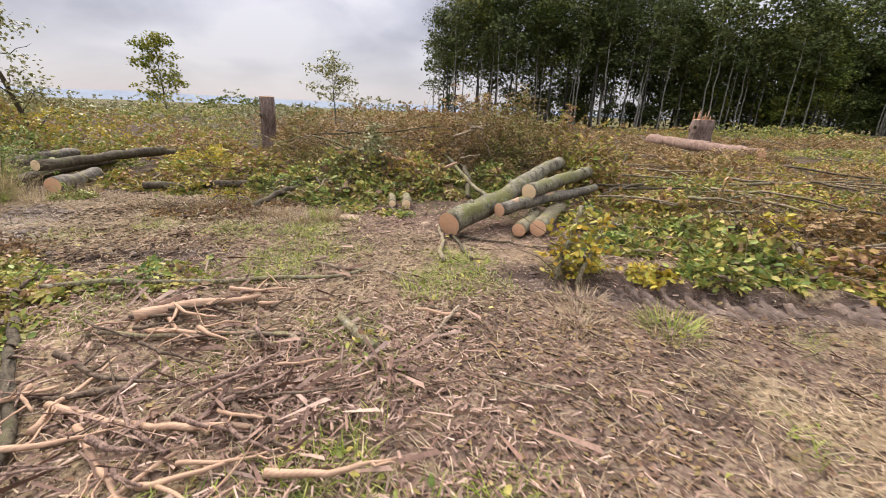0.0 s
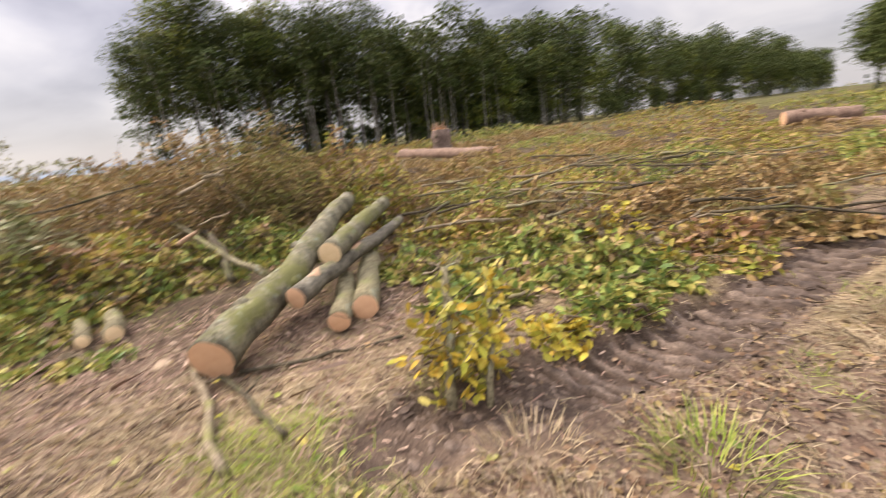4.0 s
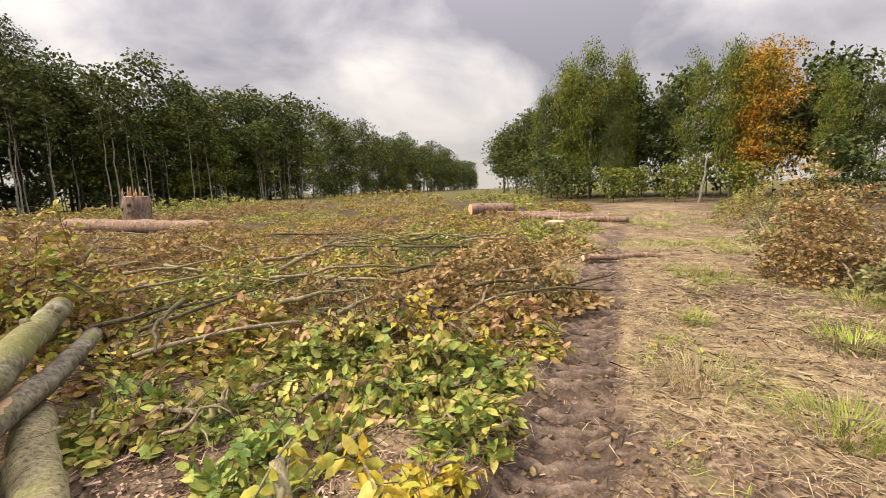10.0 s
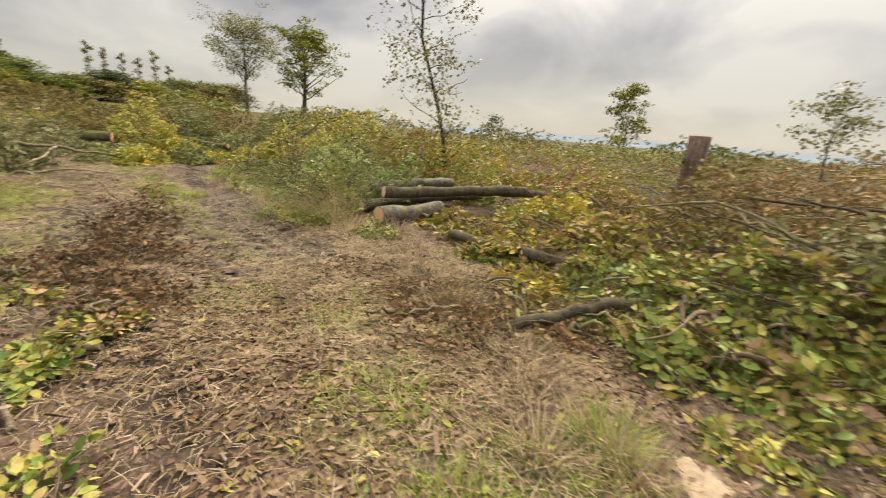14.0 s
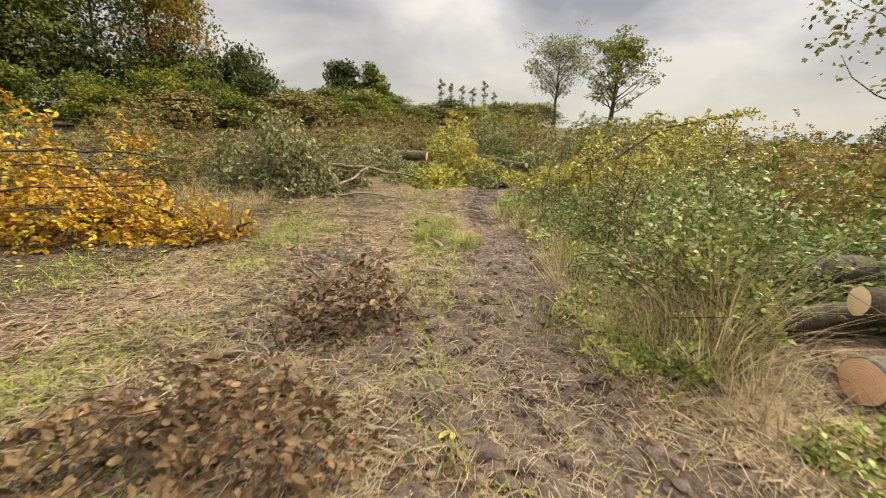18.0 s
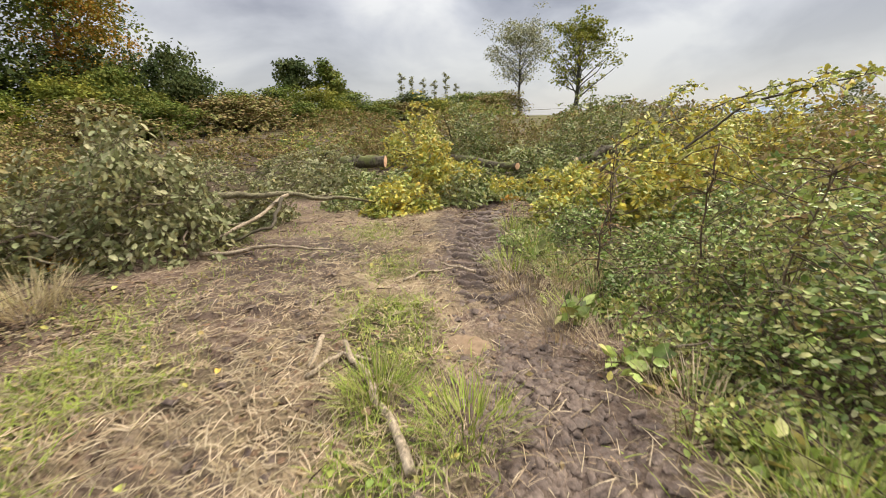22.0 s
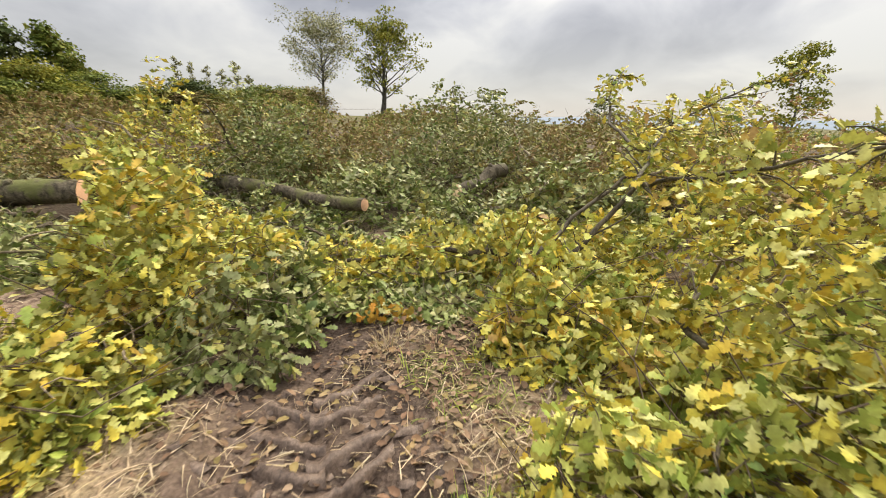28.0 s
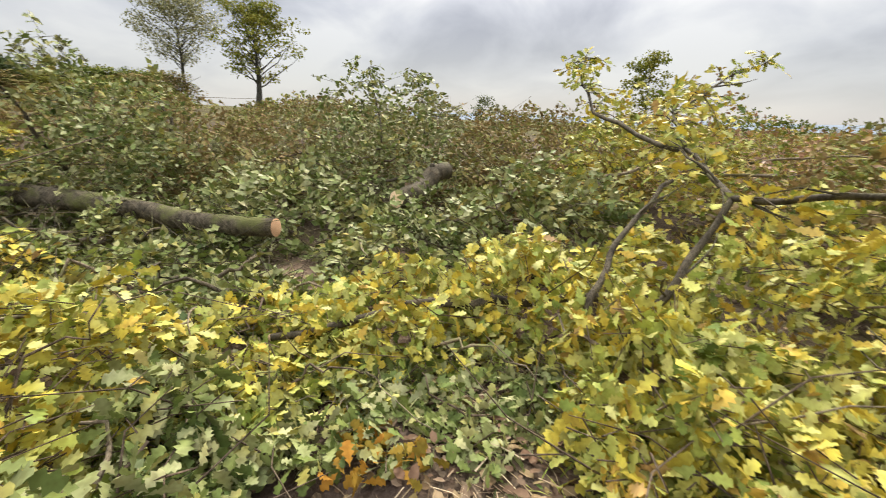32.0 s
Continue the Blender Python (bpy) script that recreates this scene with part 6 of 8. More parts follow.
# wood and hedge at the far south-east end of the cut
plant([copy_thing(edge[0], Matrix()), copy_thing(edge[2], Matrix())], [(17.5, -45.0), (13.0, -48.5), (22.0, -40.0), (10.0, -52.0), (27.0, -38.0), (20.0, -48.0)], 10, 1.2, 1.45)
plant([copy_thing(rust[0], Matrix())], [(7.5, -49.5)], 11, 1.05, 1.1)
plant([copy_thing(deep[0], Matrix()), copy_thing(deep[1], Matrix())], [(16.0, -42.0), (12.5, -45.0), (20.0, -38.5), (9.5, -47.0), (24.5, -36.0), (15.0, -47.5), (6.5, -47.5), (19.0, -44.0)], 70, 0.9, 1.2)
HEDGE = [(14.0, -36.0, 3.0, 3.2, "edge"), (10.0, -38.0, 3.0, 3.6, "edge"), (6.5, -41.0, 3.0, 3.4, "green"), (3.0, -42.5, 3.0, 3.6, "edge"), (0.0, -46.0, 3.2, 4.2, "forest"), (-3.5, -49.0, 3.2, 3.6, "edge"), (-7.0, -53.0, 3.6, 4.0, "edge"), (-11.5, -58.0, 3.8, 3.9, "mixed"),
         (-16.5, -62.0, 4.0, 3.6, "edge"), (-21.5, -64.0, 4.0, 2.7, "edge"), (-26.5, -66.0, 4.0, 2.8, "forest"), (-32.0, -69.0, 4.4, 2.8, "mixed"), (-37.5, -71.0, 4.4, 3.8, "edge"), (-43.0, -72.5, 4.2, 4.0, "edge"), (19.0, -31.0, 3.2, 3.6, "edge"), (13.0, -27.5, 2.6, 2.4, "mixed"), (22.0, -24.0, 3.2, 3.2, "edge"), (17.0, -20.0, 2.6, 2.2, "yellow"), (-49.0, -76.0, 4.4, 3.4, "brown"),
         (8.5, -35.0, 2.8, 2.6, "green"), (4.5, -37.0, 2.8, 2.5, "scrub"), (1.0, -40.0, 2.8, 2.7, "edge"), (-2.0, -43.5, 3.0, 2.7, "scrub"), (-5.2, -47.0, 3.0, 2.8, "scrub"), (-9.5, -52.0, 3.4, 2.5, "edge"), (-14.0, -57.0, 3.6, 2.3, "green"), (-19.0, -60.0, 3.8, 2.2, "edge"), (-24.0, -62.5, 3.8, 2.1, "scrub"), (-29.5, -66.0, 4.0, 2.1, "green"), (-35.0, -68.0, 4.0, 2.2, "edge"), (-40.5, -70.0, 4.0, 3.0, "scrub"), (5.0, -45.0, 3.2, 5.2, "edge"), (1.8, -47.5, 3.2, 5.4, "forest")]
BUSHES = {leaf: tree("hedge_bush", 4.0, 0.08, 0.15, 2.5, f"rounded hedge bush with {LEAFY[leaf]}", leaf, "bark_dark", n=5200, size=0.24, limbs=26, seed=500 + k, group="hedge bushes", tuft=0.9, slim=0.5, low=0.9) for k, leaf in enumerate(("edge", "forest", "lightedge", "yellow", "scrub"))}
kinds = list(BUSHES)
swap = {"green": "lightedge", "mixed": "lightedge", "brown": "scrub"}
stand([(BUSHES[k], 4.2) for k in kinds], [(x, y, 1.06 * h, 1.2 * r / h, kinds.index(swap.get(leaf, leaf))) for x, y, r, h, leaf in HEDGE], 503)
plant([tree("field_tree", 8.5, 0.2, 2.5, 2.6, "dark green tree above the hedge", "forest", n=3600, size=0.42, seed=110, tuft=1.0)], [(-11.2, -82.0)], 13)
plant([tree("field_tree", 7.5, 0.18, 2.0, 2.8, "broad tree above the hedge", "edge", n=3200, size=0.42, seed=111, tuft=0.8)], [(-16.5, -82.0)], 14)
plant([tree("field_tree", 17.0, 0.42, 6.6, 7.2, "lone round-crowned tree with thin yellowing leaves", "dull", n=8000, size=0.34, limbs=48, seed=112, tuft=0.5, low=0.7, slim=0.75)], [(-61.3, -91.3)], 15, 1, 1)
plant([tree("field_tree", 15.5, 0.55, 3.4, 6.6, "lone oak with open green crown", "lightedge", n=8000, size=0.38, limbs=44, seed=113, tuft=0.42, low=1.0, slim=0.95)], [(-65.3, -76.1)], 16, 1, 1)
pop = [tree("poplar", 14.0, 0.2, 2.0, 1.3, "slim far poplar above the hedge", "dull", n=700, size=0.4, seed=115, group="far poplars", slim=1.4)]
plant(pop, [(-52.6 - 3.6 * k, -153.7 + 1.4 * k) for k in range(6)], 17, 0.85, 1.15)
plant([tree("birch_tree", 8.2, 0.06, 0.9, 1.3, "slender young birch with sparse small leaves", "dull", "bark_dark", n=4200, size=0.08, limbs=40, seed=120, lean=0.237, tuft=0.6, crook=0.012)], [(-11.75, -3.42)], 18, 1, 1, -0.654)
plant([tree("field_tree", 11.0, 0.15, 1.2, 3.3, "open green tree standing in the cut area", "lightedge", n=2800, size=0.36, limbs=22, seed=121, tuft=0.6, slim=0.8)], [(-79.0, -11.9)], 19, 1, 1)
plant([tree("field_tree", 5.2, 0.07, 2.0, 1.7, "small leaning thin-leaved tree", "dull", n=1100, size=0.2, seed=122, lean=0.12, tuft=0.7)], [(-34.5, 7.6)], 20, 1, 1)
plant([tree("field_tree", 4.2, 0.1, 0.6, 2.2, "small round far tree", "forest", n=900, size=0.3, seed=123, tuft=1.0)], [(-86.0, -40.4)], 21, 1, 1)

brush([(-44.0, 4.0, 6.0, 4.0, 2.0, "dull", 2200, 0.26), (-48.0, 12.0, 6.0, 4.0, 1.8, "brown", 2200, 0.26), (-38.0, 14.0, 5.0, 4.0, 1.5, "mixed", 2200, 0.24), (-52.0, -12.0, 8.0, 5.0, 2.2, "dull", 2200, 0.3), (-62.0, 0.0, 10.0, 6.0, 3.4, "edge", 2400, 0.36), (-64.0, -26.0, 10.0, 6.0, 3.0, "dull", 2400, 0.36), (-40.0, -4.0, 5.0, 4.0, 1.6, "green", 2200, 0.24), (-60.0, 16.0, 9.0, 6.0, 3.6, "dull", 2400, 0.34)],
      name="scrub_patch", category="scrub", branches=2, up=0.7, what="patch of rough scrub with")


# ---- branches and sticks that lie about, each by itself ----
def stick(pts, r0, r1, label, mat="stick", seed=1, name="stick", twiglets=2, leaf="", leaves=60, leaf_size=0.10):
    """A crooked stick through the given points, with side twigs as parts."""
    rs = np.random.default_rng(seed)
    pts = [np.array([p[0], p[1], (p[2] if len(p) > 2 else gz(p[0], p[1]) + r0 + 0.015)]) for p in pts]
    root = thing(name, pts[0], label, "branch")
    line = [bent(a, b, 6, 0.0, rs, 0.018 * min(1.0, float(np.linalg.norm(b - a)) / 0.9))[: (5 if i < len(pts) - 2 else 6)] for i, (a, b) in enumerate(zip(pts, pts[1:]))]
    p = np.concatenate(line) - pts[0]
    v, f = tube(p, np.linspace(r0, r1, len(p)), 9, True, 0.06, rs)
    part("stem", fill_mesh("stem", v, f, mat, True), root)
    for _ in range(twiglets):
        i = rs.integers(1, len(p) - 1)
        e = p[i] + rs.normal(size=3) * (0.16, 0.16, 0.05) + (p[min(i + 2, len(p) - 1)] - p[i]) * 0.6 + (0, 0, 0.03)
        tv, tf = tube(bent(p[i], e, 5, 0, rs, 0.012), np.linspace(r0 * 0.4, 0.003, 5), 5)
        part("side_twig", fill_mesh("side_twig", tv, tf, mat, True), root)
    if leaf:
        i = rs.integers(len(p) // 3, len(p), leaves // 5)
        d = rs.normal(size=(len(i), 3)) * (1, 1, 0.5) + (0, 0, 0.5)
        P, D, N, S, lines = sprays(p[i] + 0, d, rs.uniform(0.12, 0.35, len(i)), 5, leaf_size, rs, 0.5)
        bag = Bag()
        thin_twigs(lines, 0.006, 0.003, bag)
        part("twig_work", bag.mesh("twig_work", mat), root, kind="stuff")
        part("foliage", fill_mesh("foliage", *spread(OAK if leaf.startswith("oak") else OVATE, P, D, N, S), leaf), root, LEAFY[leaf], kind="stuff")
    return root


stick([(-2.1, 0.1), (-1.95, 0.8), (-1.8, 1.38), (-1.72, 2.03), (-1.67, 2.67)], 0.030, 0.016, "long thin curved branch lying on the chips", "bark_smooth", 201)
stick([(-2.09, 2.31), (-1.65, 2.93), (-1.3, 3.11)], 0.018, 0.012, "bent dark branch with a pale broken tip", "stick", 199)
stick([(-1.22, 0.95), (-1.32, 1.4), (-1.34, 1.80)], 0.046, 0.014, "thick torn limb of orange bare wood on the chips", "torn", 202, "torn_limb", 3)
stick([(-0.32, 2.91, 0.03), (-0.48, 3.08, 0.06), (-0.63, 3.27, 0.10)], 0.022, 0.012, "pale split piece of wood standing out of the chips", "stick_pale", 198, "wood_splinter", 0)
stick([(-0.81, 2.35), (-0.55, 2.42), (-0.29, 2.51)], 0.034, 0.040, "short mossy piece of branch with a few leaves", "bark_smooth", 197, "cut_branch", 1, "green", 40, 0.06)
stick([(-0.9, 1.49), (-0.7, 1.96), (-0.55, 2.06)], 0.016, 0.022, "crooked pale branch on the chips", "stick", 196)
stick([(-1.1, 0.7), (-0.85, 1.4), (-0.66, 2.08)], 0.016, 0.012, "bent grey branch on wood chips", "stick", 203)
stick([(-1.45, 0.2), (-0.7, 0.45), (0.1, 0.72)], 0.035, 0.028, "dark straight pole lying at the edge of the chips", "bark_dark", 204)
stick([(-0.35, 0.75), (0.05, 1.3), (0.2, 1.75)], 0.022, 0.015, "splintered pale branch among chips", "torn", 205)
stick([(-0.1, 0.95), (0.45, 1.25), (0.75, 1.65)], 0.02, 0.012, "pale split branch among chips", "torn", 206)
stick([(0.2, 3.1), (0.62, 3.52), (0.9, 3.55)], 0.008, 0.005, "thin pale twig on the ground", "stick", 207, twiglets=1)
stick([(-1.74, 3.60), (-2.5, 3.9), (-3.1, 4.1)], 0.030, 0.022, "short pale pole before the log pile", "stick", 208)
stick([(-1.70, 3.92), (-2.3, 4.05), (-3.0, 4.2)], 0.022, 0.016, "dark thin pole before the log pile", "bark_dark", 209)
stick([(-2.63, 4.2), (-2.2, 4.7), (-1.85, 5.1)], 0.018, 0.012, "dark crooked branch in front of the log pile", "bark_dark", 210)
stick([(-1.2, 5.40), (-0.9, 5.5), (-0.55, 5.68)], 0.014, 0.010, "thin pinkish stick on bare soil", "stick", 211)
stick([(-1.62, 6.25), (-1.3, 6.3), (-1.0, 6.25)], 0.028, 0.018, "broken reddish branch lying under leaves", "torn", 212)
stick([(-0.55, 3.25), (-0.62, 3.1), (-0.75, 2.95)], 0.02, 0.012, "short pale chip of wood", "torn", 213, twiglets=0)
stick([(-1.04, 4.55, 0.0), (-1.12, 4.72, 0.35), (-1.3, 4.98, 0.68)], 0.032, 0.024, "upright lichened sapling pole", "bark_smooth", 214, "sapling", 3, "yellow", 110, 0.085)
stick([(-0.86, 4.66, 0.0), (-0.92, 4.85, 0.3), (-1.05, 5.12, 0.55)], 0.022, 0.014, "thin upright sapling pole with lichen", "bark_smooth", 215, "sapling", 3, "yellow", 110, 0.085)
stick([(-1.25, 4.75, 0.0), (-1.3, 4.9, 0.3), (-1.36, 5.05, 0.5)], 0.016, 0.010, "thin dark sapling stem", "bark_dark", 216, "sapling")
stick([(-8.8, 3.0, 0.9), (-7.4, 4.6, 1.05), (-6.4, 6.9, 1.35)], 0.020, 0.008, "long thin dark branch reaching over the brushwood", "bark_dark", 217, twiglets=4)
stick([(-7.2, 6.7, 1.15), (-7.6, 7.4, 1.3), (-7.8, 8.0, 1.45)], 0.03, 0.02, "bleached broken limb on top of the brushwood", "stick", 218)
stick([(-6.17, 5.65, 1.05), (-6.0, 5.95, 1.2), (-5.85, 6.19, 1.31)], 0.030, 0.016, "bleached split limb on top of the brushwood", "stick_pale", 218, "split_limb", 2)
stick([(-5.5, 5.5, 0.68), (-5.42, 5.65, 0.74), (-5.33, 5.85, 0.78)], 0.016, 0.006, "pale splinter of wood caught in the brushwood", "stick_pale", 216, "wood_splinter", 0)
stick([(-5.61, 5.23, 0.48), (-5.56, 5.34, 0.55), (-5.52, 5.45, 0.60)], 0.035, 0.022, "broken pale slab of wood in the brushwood", "torn", 215, "wood_splinter", 0)
stick([(-5.83, 5.86, 1.24), (-5.74, 5.97, 1.27), (-5.68, 6.08, 1.24)], 0.026, 0.02, "short bleached limb on the brushwood", "stick", 214, "split_limb", 1)
stick([(-2.2, -3.0), (-2.3, -2.0), (-2.28, -1.0), (-2.4, 0.4)], 0.010, 0.014, "long bare pale shoot lying beside the ride", "stick", 220, twiglets=5)
stick([(-2.0, 0.1), (-2.55, -0.25), (-3.15, -0.68)], 0.012, 0.006, "leafy shoot lying on dry leaves", "twig", 221)
stick([(-5.54, -4.81), (-5.54, -5.5), (-5.49, -6.08)], 0.026, 0.018, "straight stick lying on the ride", "stick_pale", 222, twiglets=0)
stick([(-5.24, -5.84), (-5.36, -6.23)], 0.022, 0.018, "short pale stick lying on the ride", "stick_pale", 223, twiglets=0)
stick([(-5.2, -5.75), (-5.45, -5.95), (-5.6, -5.8)], 0.016, 0.012, "short crossed stick on the ride", "stick_pale", 224, twiglets=0)
stick([(-4.35, -8.55, 0.07), (-4.9, -8.45, 0.10), (-5.3, -8.2, 0.12), (-5.75, -8.1, 0.04)], 0.028, 0.010, "pale crooked branch reaching from the felled crown", "stick_pale", 225)
stick([(-3.6, -9.7, 0.6), (-4.6, -9.8, 0.52), (-5.4, -9.98, 0.45), (-6.3, -10.1, 0.28), (-7.15, -10.35, 0.06)], 0.055, 0.016, "long limb of the felled crown lying across the ride", "bark_smooth", 226, twiglets=5)
stick([(-5.4, -9.98, 0.44), (-5.0, -9.3, 0.3), (-4.3, -8.7, 0.1)], 0.026, 0.020, "pale forked side limb of the felled crown", "stick_pale", 227)
stick([(-5.3, -9.9, 0.42), (-5.1, -9.1, 0.16), (-4.5, -8.9, 0.06)], 0.028, 0.014, "dark side limb of the felled crown", "bark_dark", 228)
stick([(-2.2, -8.2), (-2.9, -8.4), (-3.6, -7.8)], 0.016, 0.008, "bare twiggy branch beside the autumn bush", "bark_dark", 229, twiglets=5)
for k, (x0, y0, z0, x1, y1, z1) in enumerate([(0.4, -6.2, 0.75, -2.2, -6.9, 0.7), (0.2, -5.9, 0.45, -2.4, -6.0, 0.62), (0.0, -5.6, 0.2, -1.9, -5.7, 0.42), (-0.4, -6.6, 0.95, -2.6, -7.6, 0.75)]):
    stick([(x0, y0, z0), ((x0 + x1) / 2, (y0 + y1) / 2 - 0.1, (z0 + z1) / 2 + 0.08), (x1, y1, z1)], 0.016, 0.006, "long bare dark stem lying through the autumn bush", "bark_dark", 380 + k, twiglets=4)
stick([(-10.0, -9.0, 0.30), (-10.3, -8.8, 0.65), (-10.52, -8.65, 0.94), (-11.4, -8.85, 1.12), (-12.3, -8.95, 1.35), (-13.4, -8.5, 1.75), (-14.6, -8.0, 2.0)], 0.021, 0.007, "crooked dark oak limb rising from the felled crown", "bark_dark", 230, "oak_limb", 8, "oak", 260)
stick([(-10.52, -8.65, 0.94), (-10.25, -8.45, 1.0), (-10.0, -8.2, 1.06), (-9.8, -7.6, 1.25), (-9.6, -7.0, 1.35)], 0.017, 0.007, "forked side limb of the felled oak", "bark_dark", 231, "oak_limb", 5, "oak", 120)
stick([(-11.4, -8.85, 1.1), (-12.3, -9.6, 1.35), (-13.0, -9.9, 1.75), (-13.3, -9.9, 1.95)], 0.02, 0.006, "thin leafy oak branch standing up against the sky", "bark_dark", 236, "oak_limb", 3, "oak", 150)
stick([(-13.2, -12.6, 0.9), (-13.5, -12.9, 1.5), (-13.6, -13.1, 1.95)], 0.016, 0.005, "leafy upright shoot of a felled oak", "bark_dark", 237, "oak_limb", 2, "oakgreen", 90)
stick([(-14.0, -12.3, 0.9), (-14.2, -12.5, 1.5), (-14.35, -12.7, 1.92)], 0.016, 0.005, "leafy upright shoot of a felled oak", "bark_dark", 238, "oak_limb", 2, "oakgreen", 90)
stick([(-9.9, -7.4, 0.8), (-10.6, -6.9, 1.5), (-11.2, -6.6, 1.65), (-12.0, -6.4, 1.8)], 0.018, 0.006, "arched leafy oak branch above the thicket", "bark_dark", 239, "oak_limb", 4, "oak", 200)
stick([(-10.15, -9.2, 0.35), (-10.6, -9.15, 0.6), (-11.2, -8.9, 0.92)], 0.02, 0.014, "bare oak branch curving up from leaves", "bark_dark", 232, "oak_limb", 2)
stick([(-9.35, -7.9, 0.42), (-9.6, -8.1, 0.42), (-10.1, -8.0, 0.45)], 0.016, 0.012, "dark oak branch deep in the leaves", "bark_dark", 233, "oak_limb", 2)
stick([(-6.9, -6.9), (-6.75, -7.15), (-6.7, -7.3)], 0.016, 0.010, "short curved yellow stick in straw", "stick_pale", 234, twiglets=0)
stick([(-6.2, -7.0), (-6.4, -7.15), (-6.75, -7.1)], 0.016, 0.010, "thin pale stick lying in straw", "stick_pale", 235, twiglets=0)

for k, (x, y, h) in enumerate([(-7.24, -3.96, 1.25), (-7.62, -6.0, 1.0), (-8.05, -5.45, 1.2), (-7.7, -4.7, 1.1), (-7.05, -3.5, 1.0), (-8.3, -6.6, 1.15), (-8.75, -4.1, 1.5)]):
    z = gz(x, y)
    stick([(x, y, z), (x + 0.03, y - 0.02, z + 0.5 * h), (x + 0.08 * (k % 3 - 1), y + 0.05, z + h)], 0.009, 0.004, "dead brown dock stalk standing in the thicket", "twig", 260 + k, "dock_stalk", 6, "brown", 120, 0.035)
for k, (x0, y0, x1, y1) in enumerate([(-1.13, 0.76, -1.94, 1.49), (-1.05, 0.95, -0.78, 2.01), (-0.37, 1.10, -0.5, 0.55), (0.25, 1.39, -0.4, 1.05), (-0.13, 0.76, -0.75, 0.95), (-0.9, 0.6, -0.3, 1.3), (-0.6, 1.2, 0.1, 0.9), (-1.3, 1.1, -0.7, 1.5), (0.0, 0.6, 0.5, 1.0), (-1.6, 1.2, -1.0, 1.7), (0.6, 1.0, 0.2, 1.5), (-0.2, 1.6, 0.4, 1.9)]):
    stick([(x0, y0), ((x0 + x1) / 2 + 0.05, (y0 + y1) / 2 - 0.04), (x1, y1)], 0.016 + 0.004 * (k % 3), 0.006, "split reddish branch torn by machines, lying on chips", ("bark_red", "torn", "twig")[k % 3], 280 + k, "broken_branch", 3)

rs_y = np.random.default_rng(91)
for k in range(56):
    x, y = rs_y.uniform(-1.5, 1.1), rs_y.uniform(0.35, 1.9)
    a, l = rs_y.normal(0.9, 0.6), rs_y.uniform(0.18, 0.6)
    z = gz(x, y) + rs_y.uniform(0.03, 0.10)
    stick([(x, y, z), (x + 0.5 * l * math.cos(a), y + 0.5 * l * math.sin(a), z + rs_y.uniform(0.0, 0.05)), (x + l * math.cos(a + 0.25), y + l * math.sin(a + 0.25), z + rs_y.uniform(-0.03, 0.02))], rs_y.uniform(0.008, 0.022), rs_y.uniform(0.003, 0.008), ("split reddish branch torn by machines, lying on chips", "pale torn splinter lying on chips", "dark broken twig lying on chips")[k % 3], ("bark_red", "torn", "twig")[k % 3], 700 + k, "broken_branch", 1)

FIELD = [[(-2.98, 6.77), (-1.87, 7.20)], [(-5.18, 10.88), (-2.60, 9.06)], [(-4.72, 14.66), (-3.03, 15.15), (-1.52, 11.10)], [(-2.37, 9.46), (-1.14, 8.75)], [(0.23, 9.13), (1.03, 9.67), (2.37, 10.62)], [(-2.51, 10.40), (-1.16, 9.87)],
         [(-6.29, 10.54), (-5.95, 12.0)], [(-2.79, 9.53), (-2.97, 14.85)], [(-3.25, 7.25), (-2.63, 8.25)], [(-2.29, 7.09), (-1.99, 7.37)], [(-1.64, 7.69), (-1.35, 8.09)], [(-8.4, 12.9), (-6.6, 10.9)], [(-7.8, 8.2), (-5.4, 7.6)], [(-4.6, 8.4), (-3.3, 10.2)], [(0.1, 11.8), (-1.9, 12.4)], [(-3.9, 11.4), (-5.9, 13.4)], [(1.5, 14.2), (-0.4, 13.0)], [(-0.2, 8.4), (0.6, 8.8)]]
for k, pts in enumerate(FIELD):
    stick([(x, y, gz(x, y) + 0.36 + 0.1 * ((k * 7 + i * 3) % 5) / 4) for i, (x, y) in enumerate(pts)], 0.020 + 0.004 * (k % 4), 0.012, ("pale grey cut branch lying on brushwood", "dark cut branch lying on brushwood")[k % 3 == 2], ("stick", "bark_smooth", "bark_dark")[k % 3], 250 + k, "cut_branch", 3)

rs_n = np.random.default_rng(78)
for k in range(26):
    x, y = rs_n.uniform(-5.6, 1.2), rs_n.uniform(7.2, 13.5)
    a, l = rs_n.normal(0.25, 0.55), rs_n.uniform(0.7, 2.0)
    z = gz(x, y) + rs_n.uniform(0.3, 0.5)
    stick([(x, y, z), (x + 0.5 * l * math.cos(a), y + 0.5 * l * math.sin(a), z + rs_n.uniform(-0.02, 0.1)), (x + l * math.cos(a + 0.15), y + l * math.sin(a + 0.15), z + rs_n.uniform(-0.1, 0.12))], rs_n.uniform(0.014, 0.032), rs_n.uniform(0.005, 0.012), ("pale grey cut branch lying on brushwood", "dark cut branch lying on brushwood", "mossy cut branch lying on brushwood")[k % 3], ("stick", "bark_dark", "bark_smooth")[k % 3], 900 + k, "cut_branch", 2)
